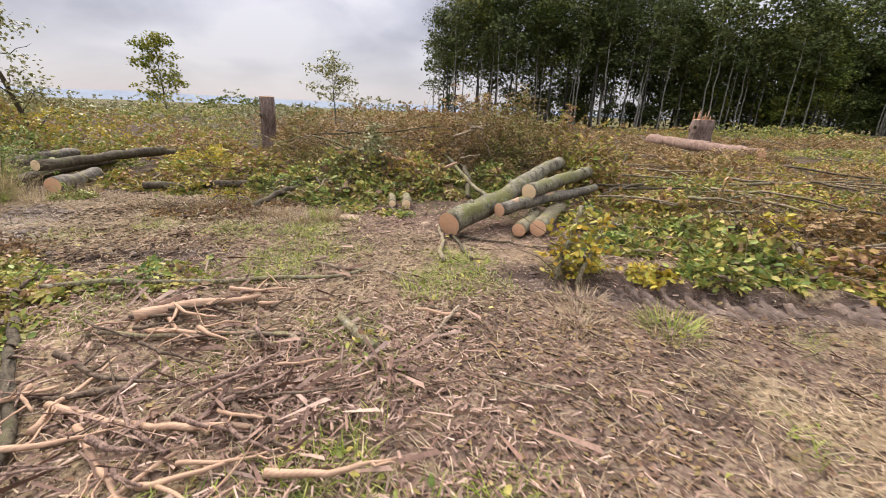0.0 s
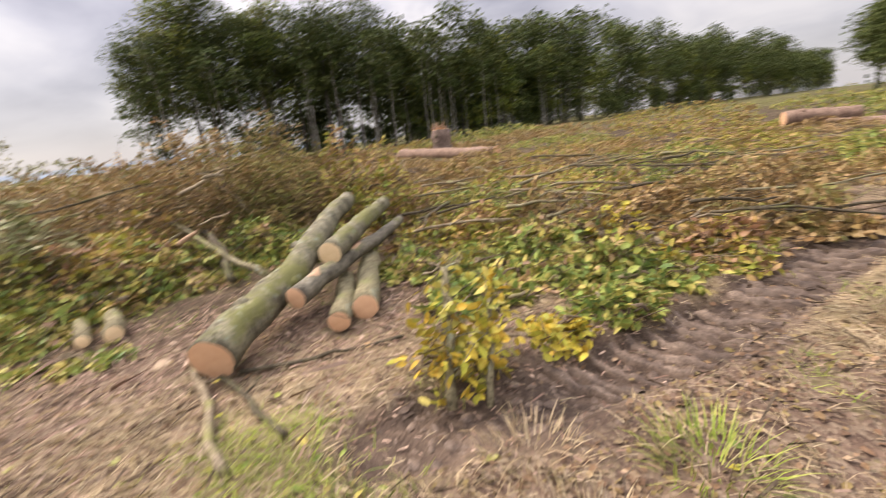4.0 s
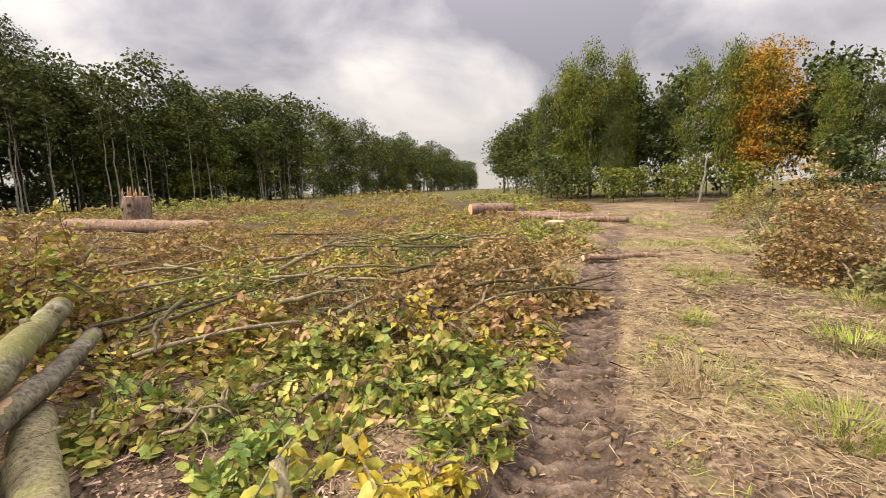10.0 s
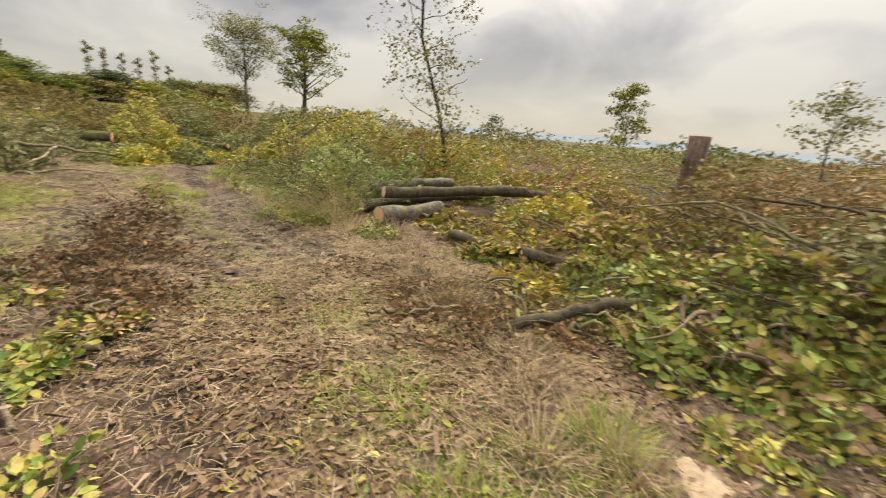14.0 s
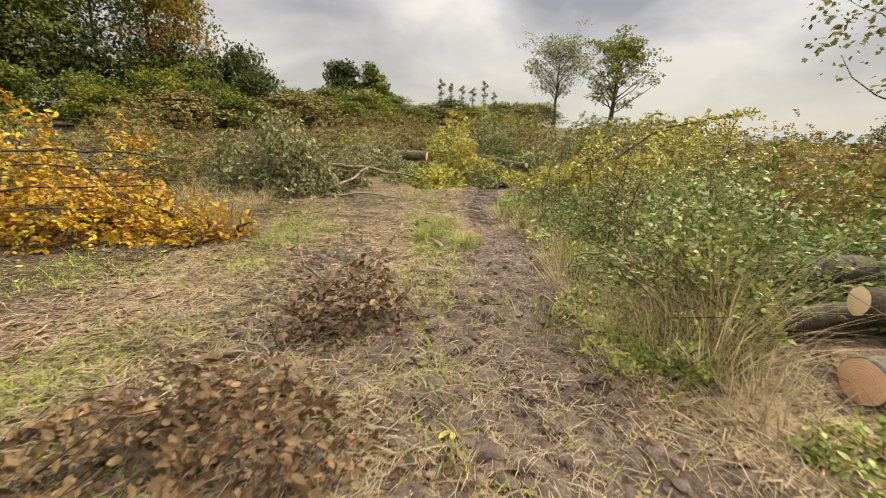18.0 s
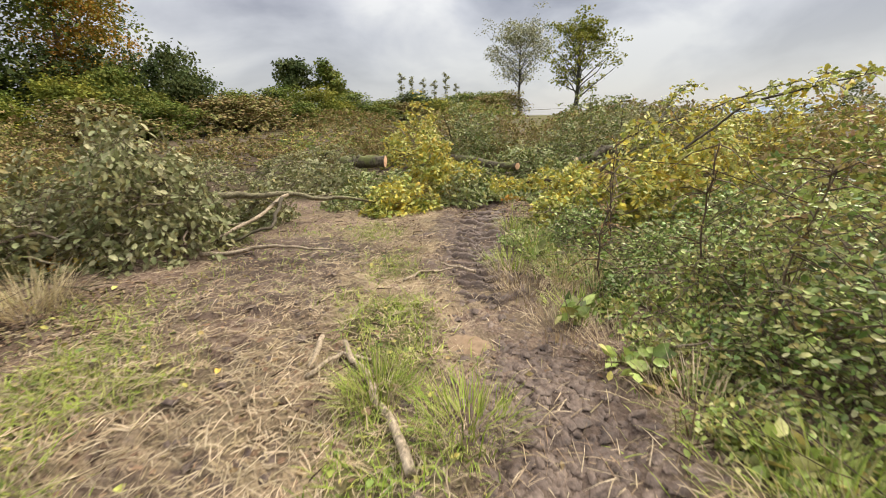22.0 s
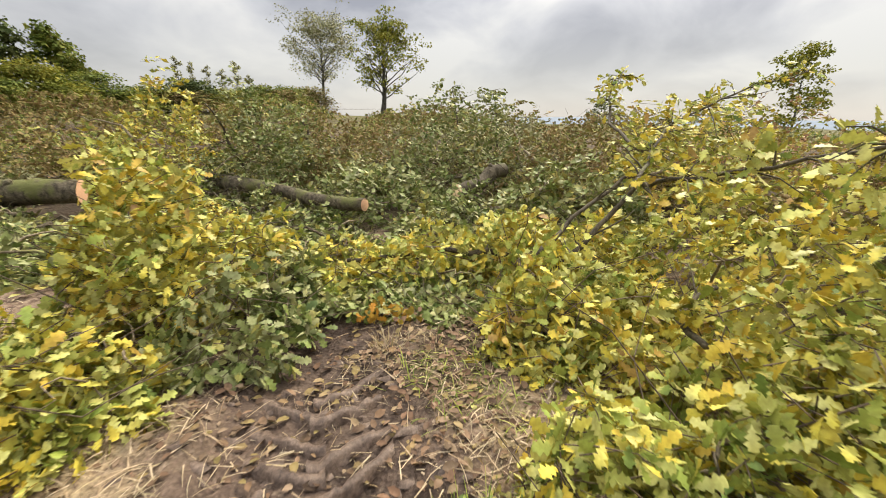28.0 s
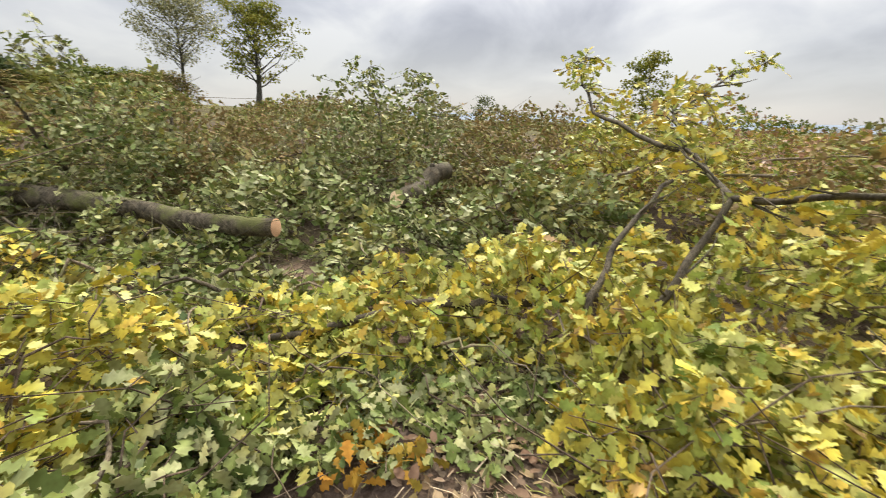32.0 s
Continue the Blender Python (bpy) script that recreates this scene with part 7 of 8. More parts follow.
brush([(-0.75, 7.45, 0.3, 0.25, 0.5, "brown", 260, 0.09), (-1.25, 8.2, 0.3, 0.3, 0.58, "brown", 280, 0.09), (0.05, 8.5, 0.35, 0.3, 0.6, "brown", 320, 0.09), (-2.2, 8.5, 0.35, 0.3, 0.55, "brown", 280, 0.09), (0.55, 9.1, 0.4, 0.35, 0.62, "brown", 360, 0.09), (-0.3, 9.7, 0.4, 0.35, 0.68, "brown", 360, 0.09), (-3.4, 10.2, 0.5, 0.4, 0.65, "brown", 380, 0.09), (-1.6, 11.4, 0.5, 0.4, 0.68, "brown", 380, 0.09), (0.7, 10.4, 0.45, 0.4, 0.66, "brown", 360, 0.09), (-0.4, 7.15, 0.25, 0.22, 0.4, "yellow", 200, 0.09)],
      name="withered_branch", category="branch", branches=2, up=0.2, droop=0.9, what="drooping cut branch with", spikes=4)

rs_b = np.random.default_rng(77)
for k in range(22):
    x, y = rs_b.uniform(-9.4, -6.5), rs_b.uniform(3.4, 8.0)
    a, l = rs_b.uniform(1.2, 5.0), rs_b.uniform(0.7, 1.6)
    h = 0.45 + 0.45 * min(1.0, max(0.0, (-5.6 - x) / 2.0)) + rs_b.uniform(-0.1, 0.2)
    stick([(x, y, h), (x + 0.5 * l * math.cos(a), y + 0.5 * l * math.sin(a), h + rs_b.uniform(0.0, 0.25)), (x + l * math.cos(a + 0.3), y + l * math.sin(a + 0.3), h + rs_b.uniform(-0.15, 0.35))], rs_b.uniform(0.010, 0.026), 0.005, ("thin grey branch sticking out of the brushwood", "dark thin branch in the brushwood", "pale mossy branch lying on the brushwood")[k % 3], ("stick", "bark_dark", "bark_smooth")[k % 3], 320 + k, "cut_branch", 4)

# leafy bits beside the walk
brush([(-6.6, -2.3, 0.4, 0.5, 0.9, "nettle", 2200, 0.05), (-7.3, -2.6, 0.5, 0.5, 1.1, "bramble", 2400, 0.055)], name="weed_thicket", category="weeds", branches=1, up=1.2, what="tall weeds with", spikes=30)
brush([(-1.15, 4.85, 0.28, 0.26, 0.6, "yellow", 200, 0.09), (-1.65, 5.9, 0.45, 0.3, 0.26, "green", 480, 0.10), (-0.55, 6.15, 0.35, 0.3, 0.24, "green", 650, 0.085), (-0.75, 5.55, 0.25, 0.2, 0.16, "yellow", 300, 0.08),
       (-1.3, 6.6, 0.45, 0.35, 0.28, "green", 500, 0.10)], name="young_shoot", category="shoot", branches=2, up=0.8, what="young shoots with", length=0.35)
brush([(-6.3, -1.0, 0.3, 0.3, 0.26, "nettle", 800, 0.045), (-6.1, -1.95, 0.22, 0.2, 0.24, "nettle", 600, 0.045), (-6.22, -2.7, 0.35, 0.4, 0.17, "nettle", 1300, 0.038), (-6.62, -3.4, 0.3, 0.4, 0.24, "bramble", 1300, 0.04), (-5.87, -2.15, 0.3, 0.3, 0.12, "green", 700, 0.04), (-7.07, -4.2, 0.35, 0.4, 0.25, "nettle", 1300, 0.042), (-7.62, -5.4, 0.3, 0.45, 0.28, "nettle", 1300, 0.042), (-7.85, -6.5, 0.3, 0.5, 0.24, "nettle", 1300, 0.042), (-7.75, -5.9, 0.25, 0.35, 0.22, "bramble", 1000, 0.042), (-7.3, -4.9, 0.3, 0.4, 0.2, "nettle", 1100, 0.042), (-7.9, -7.0, 0.3, 0.35, 0.16, "nettle", 900, 0.042), (-7.97, -7.5, 0.4, 0.4, 0.17, "bramble", 1100, 0.04), (-8.37, -8.1, 0.3, 0.3, 0.12, "nettle", 600, 0.035)], name="weed_clump", category="weeds", branches=1, up=1.0, what="clump of weeds with", length=0.24, thick=0.3, spikes=4)
for k, (x, y) in enumerate([(-6.98, -4.99), (-6.99, -4.21), (-7.2, -5.7), (-7.55, -6.9)]):
    heap("dock_plant", x, y, 0.14, 0.14, 0.16, "nettle", 28, 0.115, category="weeds", seed=830 + k, branches=0, per=5, up=0.9, length=0.18, what="dock plant with broad", spikes=2)
brush([(-3.3, -0.9, 0.35, 0.6, 0.28, "dead", 900, 0.055), (-3.75, -1.9, 0.3, 0.5, 0.45, "dead", 900, 0.055), (-4.25, -2.9, 0.25, 0.4, 0.6, "dead", 800, 0.055), (-3.0, -1.8, 0.5, 0.5, 0.2, "dead", 700, 0.06), (-4.6, 1.3, 0.5, 0.4, 0.2, "dead", 600, 0.06), (-5.3, 1.2, 0.6, 0.8, 0.11, "dead", 650, 0.06)], name="withered_branch", category="branch", branches=2, up=0.3, what="withered branch with", spikes=5, thick=0.6)
brush([(-2.35, -0.1, 0.35, 0.2, 0.18, "green", 420, 0.075), (-2.75, -0.35, 0.35, 0.18, 0.16, "green", 360, 0.07), (-3.1, -0.6, 0.3, 0.15, 0.14, "green", 300, 0.065), (-2.75, -1.3, 0.3, 0.2, 0.14, "green", 260, 0.07), (-1.95, 0.2, 0.4, 0.3, 0.16, "green", 420, 0.085), (-4.55, 3.3, 0.3, 0.3, 0.18, "green", 300, 0.07), (-3.95, 3.75, 0.3, 0.2, 0.14, "green", 240, 0.07),
       (-2.1, 0.9, 0.5, 0.4, 0.2, "green", 500, 0.07), (-1.1, 0.0, 0.5, 0.35, 0.22, "green", 500, 0.07)], name="leafy_shoot", category="branch", branches=1, up=0.2, what="leafy cut shoot with", length=0.35)


# ---- loose cover of the ground: litter, straw, grass, chips ----
def scatter(n, seed, line, width, weight):
    """Places along a line, thinned by a weight between 0 and 1."""
    rs = np.random.default_rng(seed)
    line = np.array(line, float)
    seg = np.linalg.norm(np.diff(line, axis=0), axis=1)
    k = rs.choice(len(seg), n, p=seg / seg.sum())
    t = rs.random(n)[:, None]
    p = line[k] + (line[k + 1] - line[k]) * t + rs.normal(size=(n, 2)) * width
    w = weight(p[:, 0], p[:, 1])
    p = p[rs.random(n) < w]
    return p, ground_z(p[:, 0], p[:, 1]), rs


WALKED = [(2.6, 1.2), (1.0, 2.3), (-1.0, 3.6), (-2.6, 2.6), (-4.0, -0.2), (-5.2, -3.2), (-6.2, -6.0), (-7.6, -8.6), (-9.2, -9.8)]
AHEAD = [(-2.2, 5.0), (0.8, 5.6), (2.4, 7.6), (4.0, 10.0), (6.5, 15.0)]


def clear(x, y, line, w):
    return sstep(w * 0.5, w * 1.35, np.abs(near_line(x, y, line)[0]) * (0.45 + 1.1 * fbm(x * 1.9, y * 1.9, 91)))


def loose(name, label, category, mat, shape, n, seed, weight, size, wide, flat, lines=((WALKED, 1.5), (AHEAD, 1.3), ([(-2.6, -1.2), (-3.0, -5.0), (-4.0, -8.0)], 0.9)), rise=0.008, aspect=None):
    bag = Bag()
    for i, (line, width) in enumerate(lines):
        p, z, rs = scatter(int(n * (0.7, 0.3, 0.2)[i]) if len(lines) > 1 else n, seed + i, line, width, weight)
        m = len(p)
        a = rs.uniform(0, 6.28, m)
        D = np.stack([np.cos(a), np.sin(a), (1 - flat) * np.abs(rs.normal(size=m)) + 0.08 * rs.normal(size=m)], -1)
        N = np.stack([rs.normal(size=m) * 0.35, rs.normal(size=m) * 0.35, np.ones(m)], -1)
        L = size * rs.uniform(0.45, 1.5, m)
        W = None if wide is None else wide * rs.uniform(0.6, 1.5, m)
        bag.add(*spread(shape, np.stack([p[:, 0], p[:, 1], z + rise * (0.3 + rs.random(m))], -1), D, N, L, W))
    tagged(part(name, bag.mesh(name, mat)), label, category, kind="stuff")


def chips_here(x, y):
    a = np.exp(-(((x - 0.2) / 2.0) ** 2 + ((y - 1.7) / 1.3) ** 2)) + 0.8 * np.exp(-(((x + 3.6) / 1.3) ** 2 + ((y - 4.2) / 1.1) ** 2)) + 0.6 * np.exp(-(((x + 1.6) / 1.0) ** 2 + ((y - 5.6) / 0.7) ** 2))
    return np.clip(a, 0, 1) * (0.25 + 0.75 * sstep(0.38, 0.58, fbm(x * 1.4, y * 1.4, 83)))


def straw_here(x, y):
    m, s, g = ground_cover(x, y)
    s = s * (1 - 0.7 * np.exp(-(((x + 3.1) / 0.9) ** 2 + ((y - 1.2) / 1.8) ** 2)))
    return np.clip(0.10 + 1.1 * s, 0, 1) * (0.04 + 0.96 * clear(x, y, RUT_N, 0.42)) * (0.22 + 0.78 * clear(x, y, RUT_W, 0.5)) * (1 - 0.85 * chips_here(x, y))


def grass_here(x, y):
    m, s, g = ground_cover(x, y)
    return np.clip(g * 1.3 - 0.12, 0, 1) * (1 - 0.92 * m)


def litter_here(x, y):
    m, s, g = ground_cover(x, y)
    return np.clip(0.85 - 0.5 * s - 0.4 * g, 0.1, 1) * (0.05 + 0.95 * clear(x, y, RUT_W, 0.45) * clear(x, y, RUT_N, 0.42)) * (1 - 0.5 * m) * (0.3 + 0.7 * sstep(0.35, 0.55, fbm(x * 1.2 + 9, y * 1.2, 85)))


loose("leaf_litter", "dead brown leaves scattered on the ground", "leaf litter", "litter", RHOMB, 120000, 301, litter_here, 0.040, None, 0.9)
loose("dry_straw", "dry flattened straw on the ride", "straw", "straw", BLADE, 120000, 303, straw_here, 0.14, 0.0055, 0.92, rise=0.02)
MIDWAY = [(-5.8, 0.4), (-4.4, 1.3), (-3.8, -0.4), (-4.5, -2.4)]
loose("dry_straw", "dry flattened straw on the ride", "straw", "straw", BLADE, 46000, 321, lambda x, y: straw_here(x, y) * sstep(0.35, 0.6, fbm(x * 1.7, y * 1.7, 87)), 0.13, 0.004, 0.9, lines=((MIDWAY, 1.0),), rise=0.03)
loose("leaf_litter", "dead brown leaves scattered on the ground", "leaf litter", "litter", RHOMB, 46000, 323, litter_here, 0.046, None, 0.75, lines=((MIDWAY, 1.0),), rise=0.02)
GOAL = [(-8.3, -8.9), (-8.9, -9.5), (-9.4, -9.9)]
loose("leaf_litter", "dead brown leaves under the felled oaks", "leaf litter", "litter", OVATE, 1700, 371, lambda x, y: 0.35 + 0.65 * sstep(0.4, 0.6, fbm(x * 2.3, y * 2.3, 95)), 0.05, None, 0.75, lines=((GOAL, 0.5),), rise=0.02)
loose("dry_straw", "dry straw between dead leaves", "straw", "straw", BLADE, 1300, 373, lambda x, y: sstep(0.4, 0.6, fbm(x * 1.9 + 5, y * 1.9, 96)), 0.10, 0.0035, 0.9, lines=((GOAL, 0.45),), rise=0.02)
BEND = [(0.6, 5.2), (1.6, 6.4), (2.6, 8.2), (3.8, 10.6)]
loose("fine_twigs", "small dead twigs and bark shreds on the ride", "twigs", "twig", CHIP, 1100, 361, lambda x, y: 0.25 + 0.75 * sstep(0.4, 0.6, fbm(x * 1.3, y * 1.3, 97)), 0.16, 0.007, 0.93, lines=((BEND, 0.9),), rise=0.03)
loose("leaf_litter", "dead brown leaves scattered on the ride", "leaf litter", "litter", OVATE, 3600, 363, lambda x, y: sstep(0.42, 0.6, fbm(x * 1.1 + 3, y * 1.1, 99)), 0.045, None, 0.75, lines=((BEND, 1.0),), rise=0.02)
loose("dry_straw", "matted pale straw on the ride", "straw", "straw", BLADE, 26000, 365, lambda x, y: straw_here(x, y) * sstep(0.35, 0.55, fbm(x * 1.5 + 2, y * 1.5, 89)), 0.12, 0.0045, 0.93, lines=((BEND, 1.0),), rise=0.03)
CHURNED = [(-3.6, 0.0), (-4.4, -1.6), (-5.0, -3.4)]
loose("dry_straw", "broken straw trodden into the mud", "straw", "straw", BLADE, 14000, 375, lambda x, y: 0.12 + 0.88 * sstep(0.42, 0.6, fbm(x * 1.6 + 8, y * 1.6, 98)), 0.10, 0.004, 0.93, lines=((CHURNED, 0.9),), rise=0.03)
FAR_RIDE = [(3.4, 8.6), (5.2, 12.0), (7.4, 16.5), (11.0, 24.0)]
loose("dry_straw", "dry straw on the far stretch of the ride", "straw", "straw", BLADE, 20000, 331, lambda x, y: 0.25 + 0.75 * straw_here(x, y), 0.22, 0.012, 0.9, lines=((FAR_RIDE, 1.5),), rise=0.03)
loose("short_grass", "short green grass on the far stretch of the ride", "grass", "grass", BLADE, 22000, 333, lambda x, y: sstep(0.5, 0.7, fbm(x * 0.8 + 7, y * 0.8, 53)), 0.16, 0.012, 0.1, lines=((FAR_RIDE, 1.8),), rise=0.0)
loose("wood_chips", "torn pinkish wood chips and bark shreds", "wood chips", "chips", CHIP, 46000, 305, chips_here, 0.065, 0.010, 0.95, rise=0.02)
loose("bark_shreds", "long torn strips of bark and wood", "wood chips", "chips", CHIP, 1800, 307, chips_here, 0.24, 0.014, 0.93, rise=0.03)
loose("pale_splinters", "pale fibres of torn wood on the ground", "wood chips", "sawdust", CHIP, 900, 351, lambda x, y: 0.7 + 0 * x, 0.05, 0.007, 0.85, lines=(([(-1.0, 2.2), (-0.3, 2.9)], 0.22),), rise=0.02)
YARD = [(-2.6, 0.6), (-0.8, 1.2), (0.8, 2.2), (1.6, 3.2)]
loose("wood_chips", "torn pinkish wood chips and bark shreds", "wood chips", "chips", CHIP, 26000, 341, lambda x, y: 0.1 + 0.75 * chips_here(x, y), 0.06, 0.008, 0.9, lines=((YARD, 0.95),), rise=0.03)
loose("bark_shreds", "long torn strips of bark and wood", "wood chips", "chips", CHIP, 1500, 343, chips_here, 0.24, 0.012, 0.9, lines=((YARD, 0.9),), rise=0.04)
FELLED = [(-4.3, 3.6), (-3.4, 4.4), (-2.0, 5.6), (-1.2, 5.9)]
loose("wood_chips", "reddish chips and bark crumbs round the logs", "wood chips", "chips", CHIP, 9000, 345, lambda x, y: sstep(0.3, 0.6, fbm(x * 2, y * 2, 93)), 0.035, 0.010, 0.85, lines=((FELLED, 0.75),), rise=0.02)
loose("short_grass", "short green grass tufts on the ride", "grass", "grass", BLADE, 240000, 309, grass_here, 0.11, 0.006, 0.1, rise=0.0)
loose("fine_twigs", "small dead twigs on the ground", "twigs", "twig", CHIP, 4500, 311, litter_here, 0.12, 0.005, 0.95, rise=0.03)
loose("small_weeds", "small green weeds on the ground", "weeds", "green", OVATE, 14000, 313, grass_here, 0.045, None, 0.5, rise=0.02)
loose("fallen_leaves", "fresh yellow leaves on the ground", "leaf litter", "oak", OVATE, 700, 315, litter_here, 0.06, None, 0.9)


def tuft(x, y, n, h, spread_r, mat, label, seed, category="grass", w=0.007):
    rs = np.random.default_rng(seed)
    root_z = gz(x, y)
    a = rs.uniform(0, 6.28, n)
    r = 1.6 * spread_r * np.sqrt(rs.random(n))
    P = np.stack([r * np.cos(a) * 0.6, r * np.sin(a) * 0.6, np.zeros(n)], -1)
    out = rs.uniform(0.1, 1.5, n) ** 1.2
    D = np.stack([np.cos(a) * out + rs.normal(size=n) * 0.15, np.sin(a) * out + rs.normal(size=n) * 0.15, np.ones(n)], -1)
    N = np.stack([-np.cos(a), -np.sin(a), np.full(n, 0.6)], -1)
    root = thing("grass_tuft", (x, y, root_z), label, category, "grass tufts")
    L = h * rs.uniform(0.4, 1.15, n)
    dry = rs.random(n) < 0.18
    for name, sel, m2, ww in (("grass", ~dry, "tallstraw" if mat == "straw" and h > 0.35 else mat, w), ("straw", dry, "tallstraw", w * 0.6)):
        part(name, fill_mesh(name, *spread(BLADE, P[sel], D[sel], N[sel], L[sel] * (1.0 if name == "grass" else 1.15), np.full(sel.sum(), ww)), m2), root, kind="stuff")
    return root



for k, (x, y, n, h, r, mat) in enumerate([(-3.80, 2.36, 150, 0.22, 0.18, "straw"), (-3.95, 2.75, 150, 0.24, 0.16, "straw"), (-3.3, 2.2, 120, 0.14, 0.2, "grass"), (1.75, 5.9, 420, 0.22, 0.32, "grass"), (2.2, 8.0, 220, 0.20, 0.18, "grass"), (1.3, 6.6, 300, 0.22, 0.3, "straw"),
        (-5.55, -5.45, 300, 0.26, 0.2, "grass"), (-6.0, -2.5, 130, 0.38, 0.3, "straw"), (-6.2, -3.1, 150, 0.42, 0.32, "straw"), (-5.85, -1.9, 160, 0.28, 0.35, "grass"), (-6.5, -3.7, 110, 0.45, 0.3, "straw"), (-6.5, -2.3, 120, 1.05, 0.2, "straw"),
        (-5.6, -2.6, 140, 0.18, 0.35, "grass"), (-6.75, -2.15, 120, 1.2, 0.18, "straw"), (-6.2, -1.5, 120, 0.4, 0.3, "straw"), (-7.42, -6.25, 70, 0.42, 0.12, "straw"), (-7.35, -7.0, 260, 0.2, 0.3, "grass"), (-7.6, -6.05, 60, 0.48, 0.12, "straw"), (-7.1, -5.2, 200, 0.2, 0.3, "straw"), (-7.25, -5.8, 240, 0.17, 0.3, "grass"), (-7.2, -6.6, 220, 0.16, 0.3, "straw"), (-7.55, -6.6, 240, 0.2, 0.3, "grass"),
        (-2.8, -7.0, 320, 0.6, 0.35, "straw"), (-3.0, -6.3, 320, 0.5, 0.3, "straw"), (-2.2, -7.8, 320, 0.6, 0.4, "straw"), (-3.2, -7.7, 300, 0.45, 0.35, "straw"), (-6.95, -4.6, 160, 0.26, 0.28, "straw"), (-6.85, -4.0, 200, 0.3, 0.25, "grass"), (-5.5, 0.1, 130, 0.2, 0.3, "straw"), (-8.85, -9.45, 60, 0.15, 0.12, "straw"), (-4.5, 1.95, 320, 0.2, 0.32, "straw"), (-4.95, 1.2, 320, 0.2, 0.35, "straw"), (-5.3, 0.6, 320, 0.22, 0.35, "straw"), (-4.2, 2.15, 260, 0.16, 0.3, "straw"), (-5.6, 0.9, 320, 0.2, 0.35, "straw"),
        (-0.15, 4.1, 160, 0.13, 0.25, "straw"), (-0.5, 4.4, 160, 0.14, 0.25, "straw"), (0.2, 4.7, 220, 0.2, 0.25, "grass"), (-7.9, -7.3, 260, 0.3, 0.3, "grass"), (-8.1, -8.1, 260, 0.22, 0.3, "grass"), (-5.9, -5.0, 300, 0.22, 0.25, "grass"), (-6.3, -1.85, 150, 0.85, 0.2, "straw"), (-6.15, -2.05, 110, 0.7, 0.2, "straw"), (-4.1, 2.6, 260, 0.24, 0.16, "grass"), (-6.6, -0.95, 200, 0.35, 0.3, "straw"), (-7.05, -6.2, 160, 0.15, 0.3, "straw"), (-6.95, -5.6, 180, 0.15, 0.3, "straw"), (-6.2, -0.5, 140, 0.2, 0.4, "straw"), (-5.9, 0.1, 140, 0.18, 0.45, "straw"), (-6.0, -1.2, 110, 0.24, 0.3, "straw"), (3.2, 7.2, 320, 0.2, 0.4, "grass"), (4.6, 8.4, 320, 0.22, 0.4, "grass"), (3.9, 10.4, 300, 0.22, 0.4, "straw"), (5.8, 12.2, 320, 0.25, 0.5, "grass"), (4.4, 12.6, 300, 0.2, 0.4, "straw")]):
    tuft(x, y, n, h, r, mat, "tuft of dry yellow grass beside the ride" if mat == "straw" else "tuft of green grass on the ride", 400 + k)


def clods(n, seed, line, width, weight, big=1.0):
    """Lumps of churned mud in the wheel tracks."""
    p, z, rs = scatter(n, seed, line, width, weight)
    m = len(p)
    base = np.array([(1, 0, 0), (0.5, 0.86, 0), (-0.5, 0.86, 0), (-1, 0, 0), (-0.5, -0.86, 0), (0.5, -0.86, 0), (0.5, 0.25, 0.75), (-0.45, 0.35, 0.7), (0.0, -0.5, 0.8)])
    f3 = np.array([(0, 1, 6), (1, 2, 7), (1, 7, 6), (2, 3, 7), (3, 4, 8), (3, 8, 7), (4, 5, 8), (5, 0, 6), (5, 6, 8), (6, 7, 8)])
    s = 0.028 * big * rs.uniform(0.35, 1.5, m) ** 1.3
    v = base[None] * (1 + 0.3 * rs.normal(size=(m, 9, 3))) * (s[:, None, None] * np.stack([rs.uniform(0.7, 1.5, m), rs.uniform(0.7, 1.2, m), rs.uniform(0.35, 0.7, m)], -1)[:, None])
    a = rs.uniform(0, 6.28, m)
    ca, sa = np.cos(a)[:, None], np.sin(a)[:, None]
    v = np.stack([v[..., 0] * ca - v[..., 1] * sa, v[..., 0] * sa + v[..., 1] * ca, v[..., 2] - 0.004], -1)
    v += np.stack([p[:, 0], p[:, 1], z], -1)[:, None]
    return v.reshape(-1, 3), [(f3[None] + (np.arange(m) * 9)[:, None, None]).reshape(-1, 3)]


def mud_here(x, y):
    m, s, g = ground_cover(x, y)
    return np.clip(m * 1.2 - 0.15, 0, 1) * (1 - 0.6 * g)


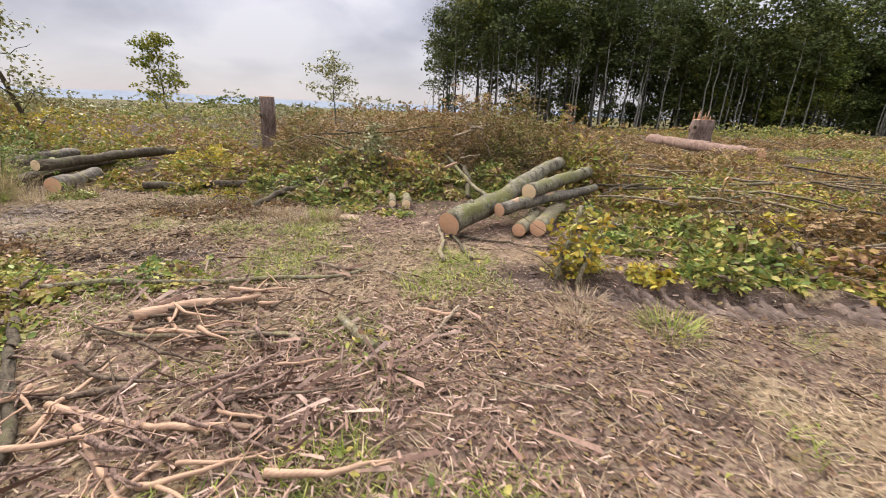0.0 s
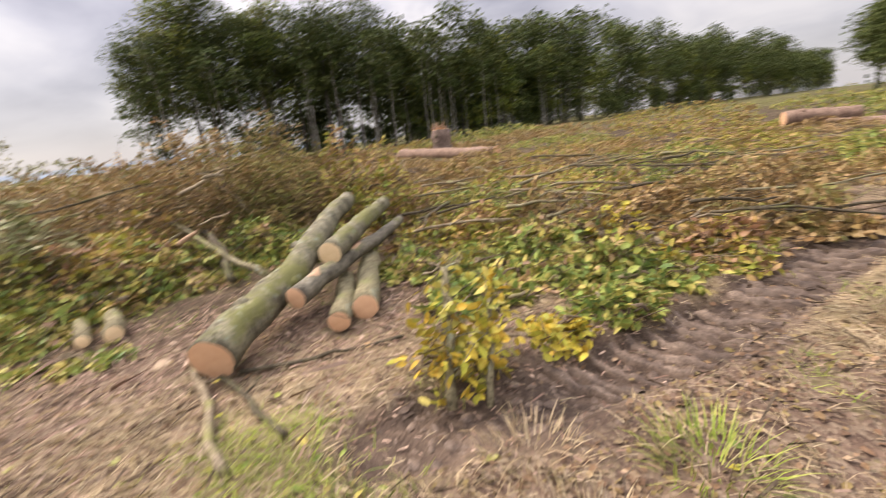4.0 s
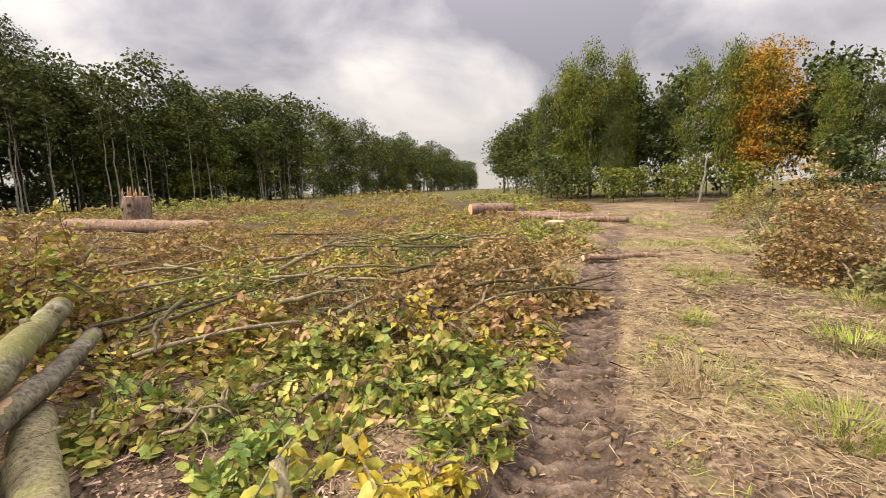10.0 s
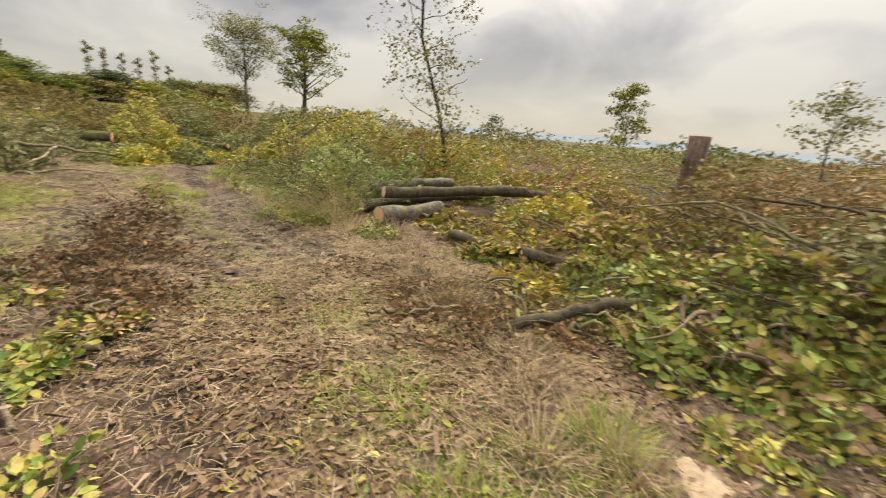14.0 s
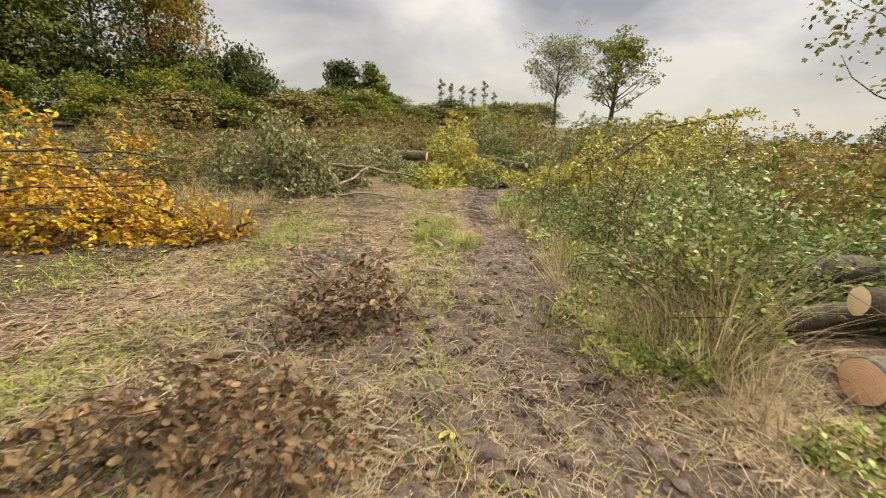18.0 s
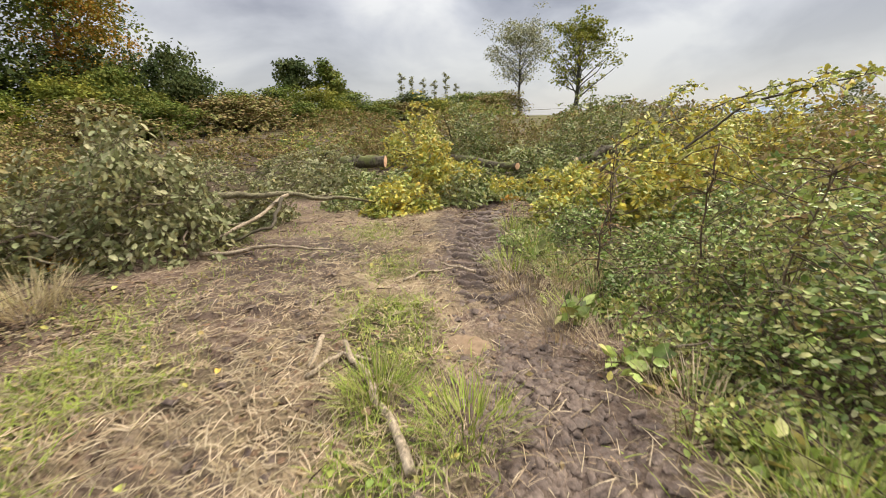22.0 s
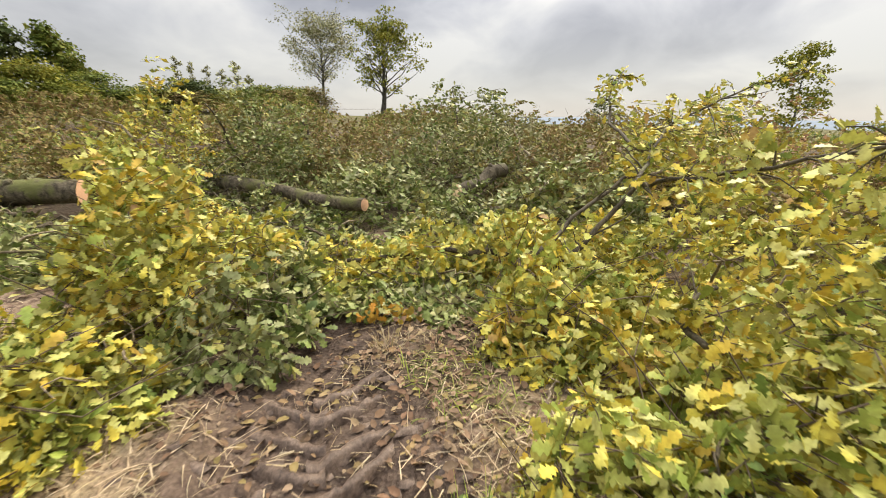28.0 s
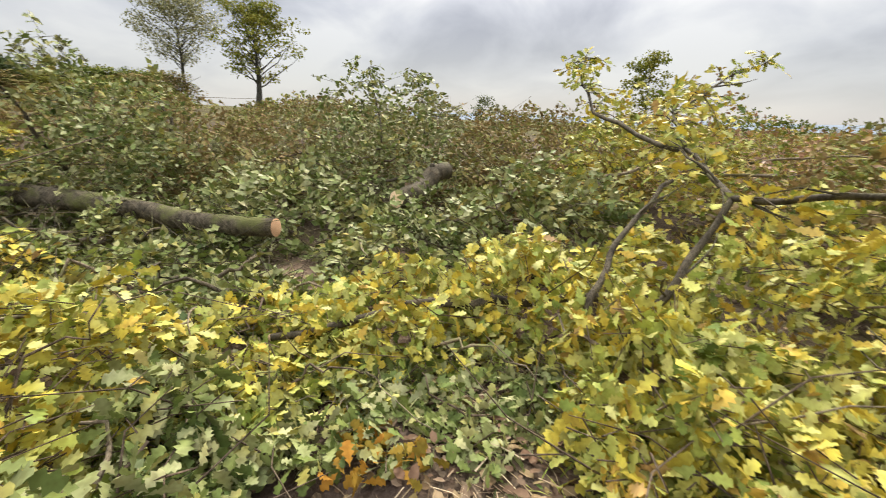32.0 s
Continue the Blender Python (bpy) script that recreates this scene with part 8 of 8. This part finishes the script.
lumps = Bag()
lumps.add(*clods(2600, 605, RUT_N[:5], 0.42, mud_here, 0.8))
lumps.add(*clods(6000, 601, WALKED[4:8], 1.0, mud_here))
lumps.add(*clods(2600, 607, RUT_W[2:5], 0.2, lambda x, y: 0.85 + 0 * x, 0.9))
lumps.add(*clods(3200, 603, [(-4.0, -0.9), (-4.5, -2.2), (-5.0, -3.3)], 0.6, mud_here, 1.6))
tagged(part("mud_clods", lumps.mesh("mud_clods", "mud")), "lumps of churned dark mud in the ruts", "mud", kind="stuff")
brush([(-9.1, -9.75, 0.14, 0.12, 0.10, "rust", 60, 0.085)], name="red_oak_sprig", category="branch", branches=0, shape=OAK, per=6, what="small oak sprig with", length=0.2)

# fresh sawdust left by the saw
def sawdust(x, y, r, seed, mat="sawdust", label="thin patch of pale fresh sawdust on the ground"):
    rs = np.random.default_rng(seed)
    k, rings = 22, 6
    a = np.linspace(0, 2 * np.pi, k, endpoint=False)
    edge_r = 0.8 + 0.25 * rs.normal(size=k).clip(-1.2, 1.2)
    edge_r = r * (edge_r + np.roll(edge_r, 1) + np.roll(edge_r, -1)) / 3
    v = [(0, 0, float(ground_z(np.array([x]), np.array([y]))[0]) + 0.025)]
    for j in range(1, rings + 1):
        rr = edge_r * j / rings
        px, py = rr * np.cos(a), rr * np.sin(a) * 0.7
        pz = ground_z(px + x, py + y) + 0.022 * (1 - (j / rings) ** 2) - 0.003 + 0.004 * rs.normal(size=k)
        v += list(zip(px, py, pz))
    q = [(1 + (j - 1) * k + i, 1 + (j - 1) * k + (i + 1) % k, 1 + j * k + (i + 1) % k, 1 + j * k + i) for j in range(1, rings) for i in range(k)]
    t = [(0, 1 + i, 1 + (i + 1) % k) for i in range(k)]
    tagged(part("sawdust_patch", fill_mesh("sawdust_patch", v, [np.array(q)[:, ::-1], t], mat, True), at=(x, y, 0)), label, "sawdust", kind="stuff")


for k, (x, y, r) in enumerate([(-4.15, 3.04, 0.26), (-3.4, 4.0, 0.12), (-4.2, 3.75, 0.12)]):
    sawdust(x, y, r, 700 + k)
sawdust(-6.3, -5.82, 0.22, 705, "dust", "trodden patch of tan wood dust on the ride")
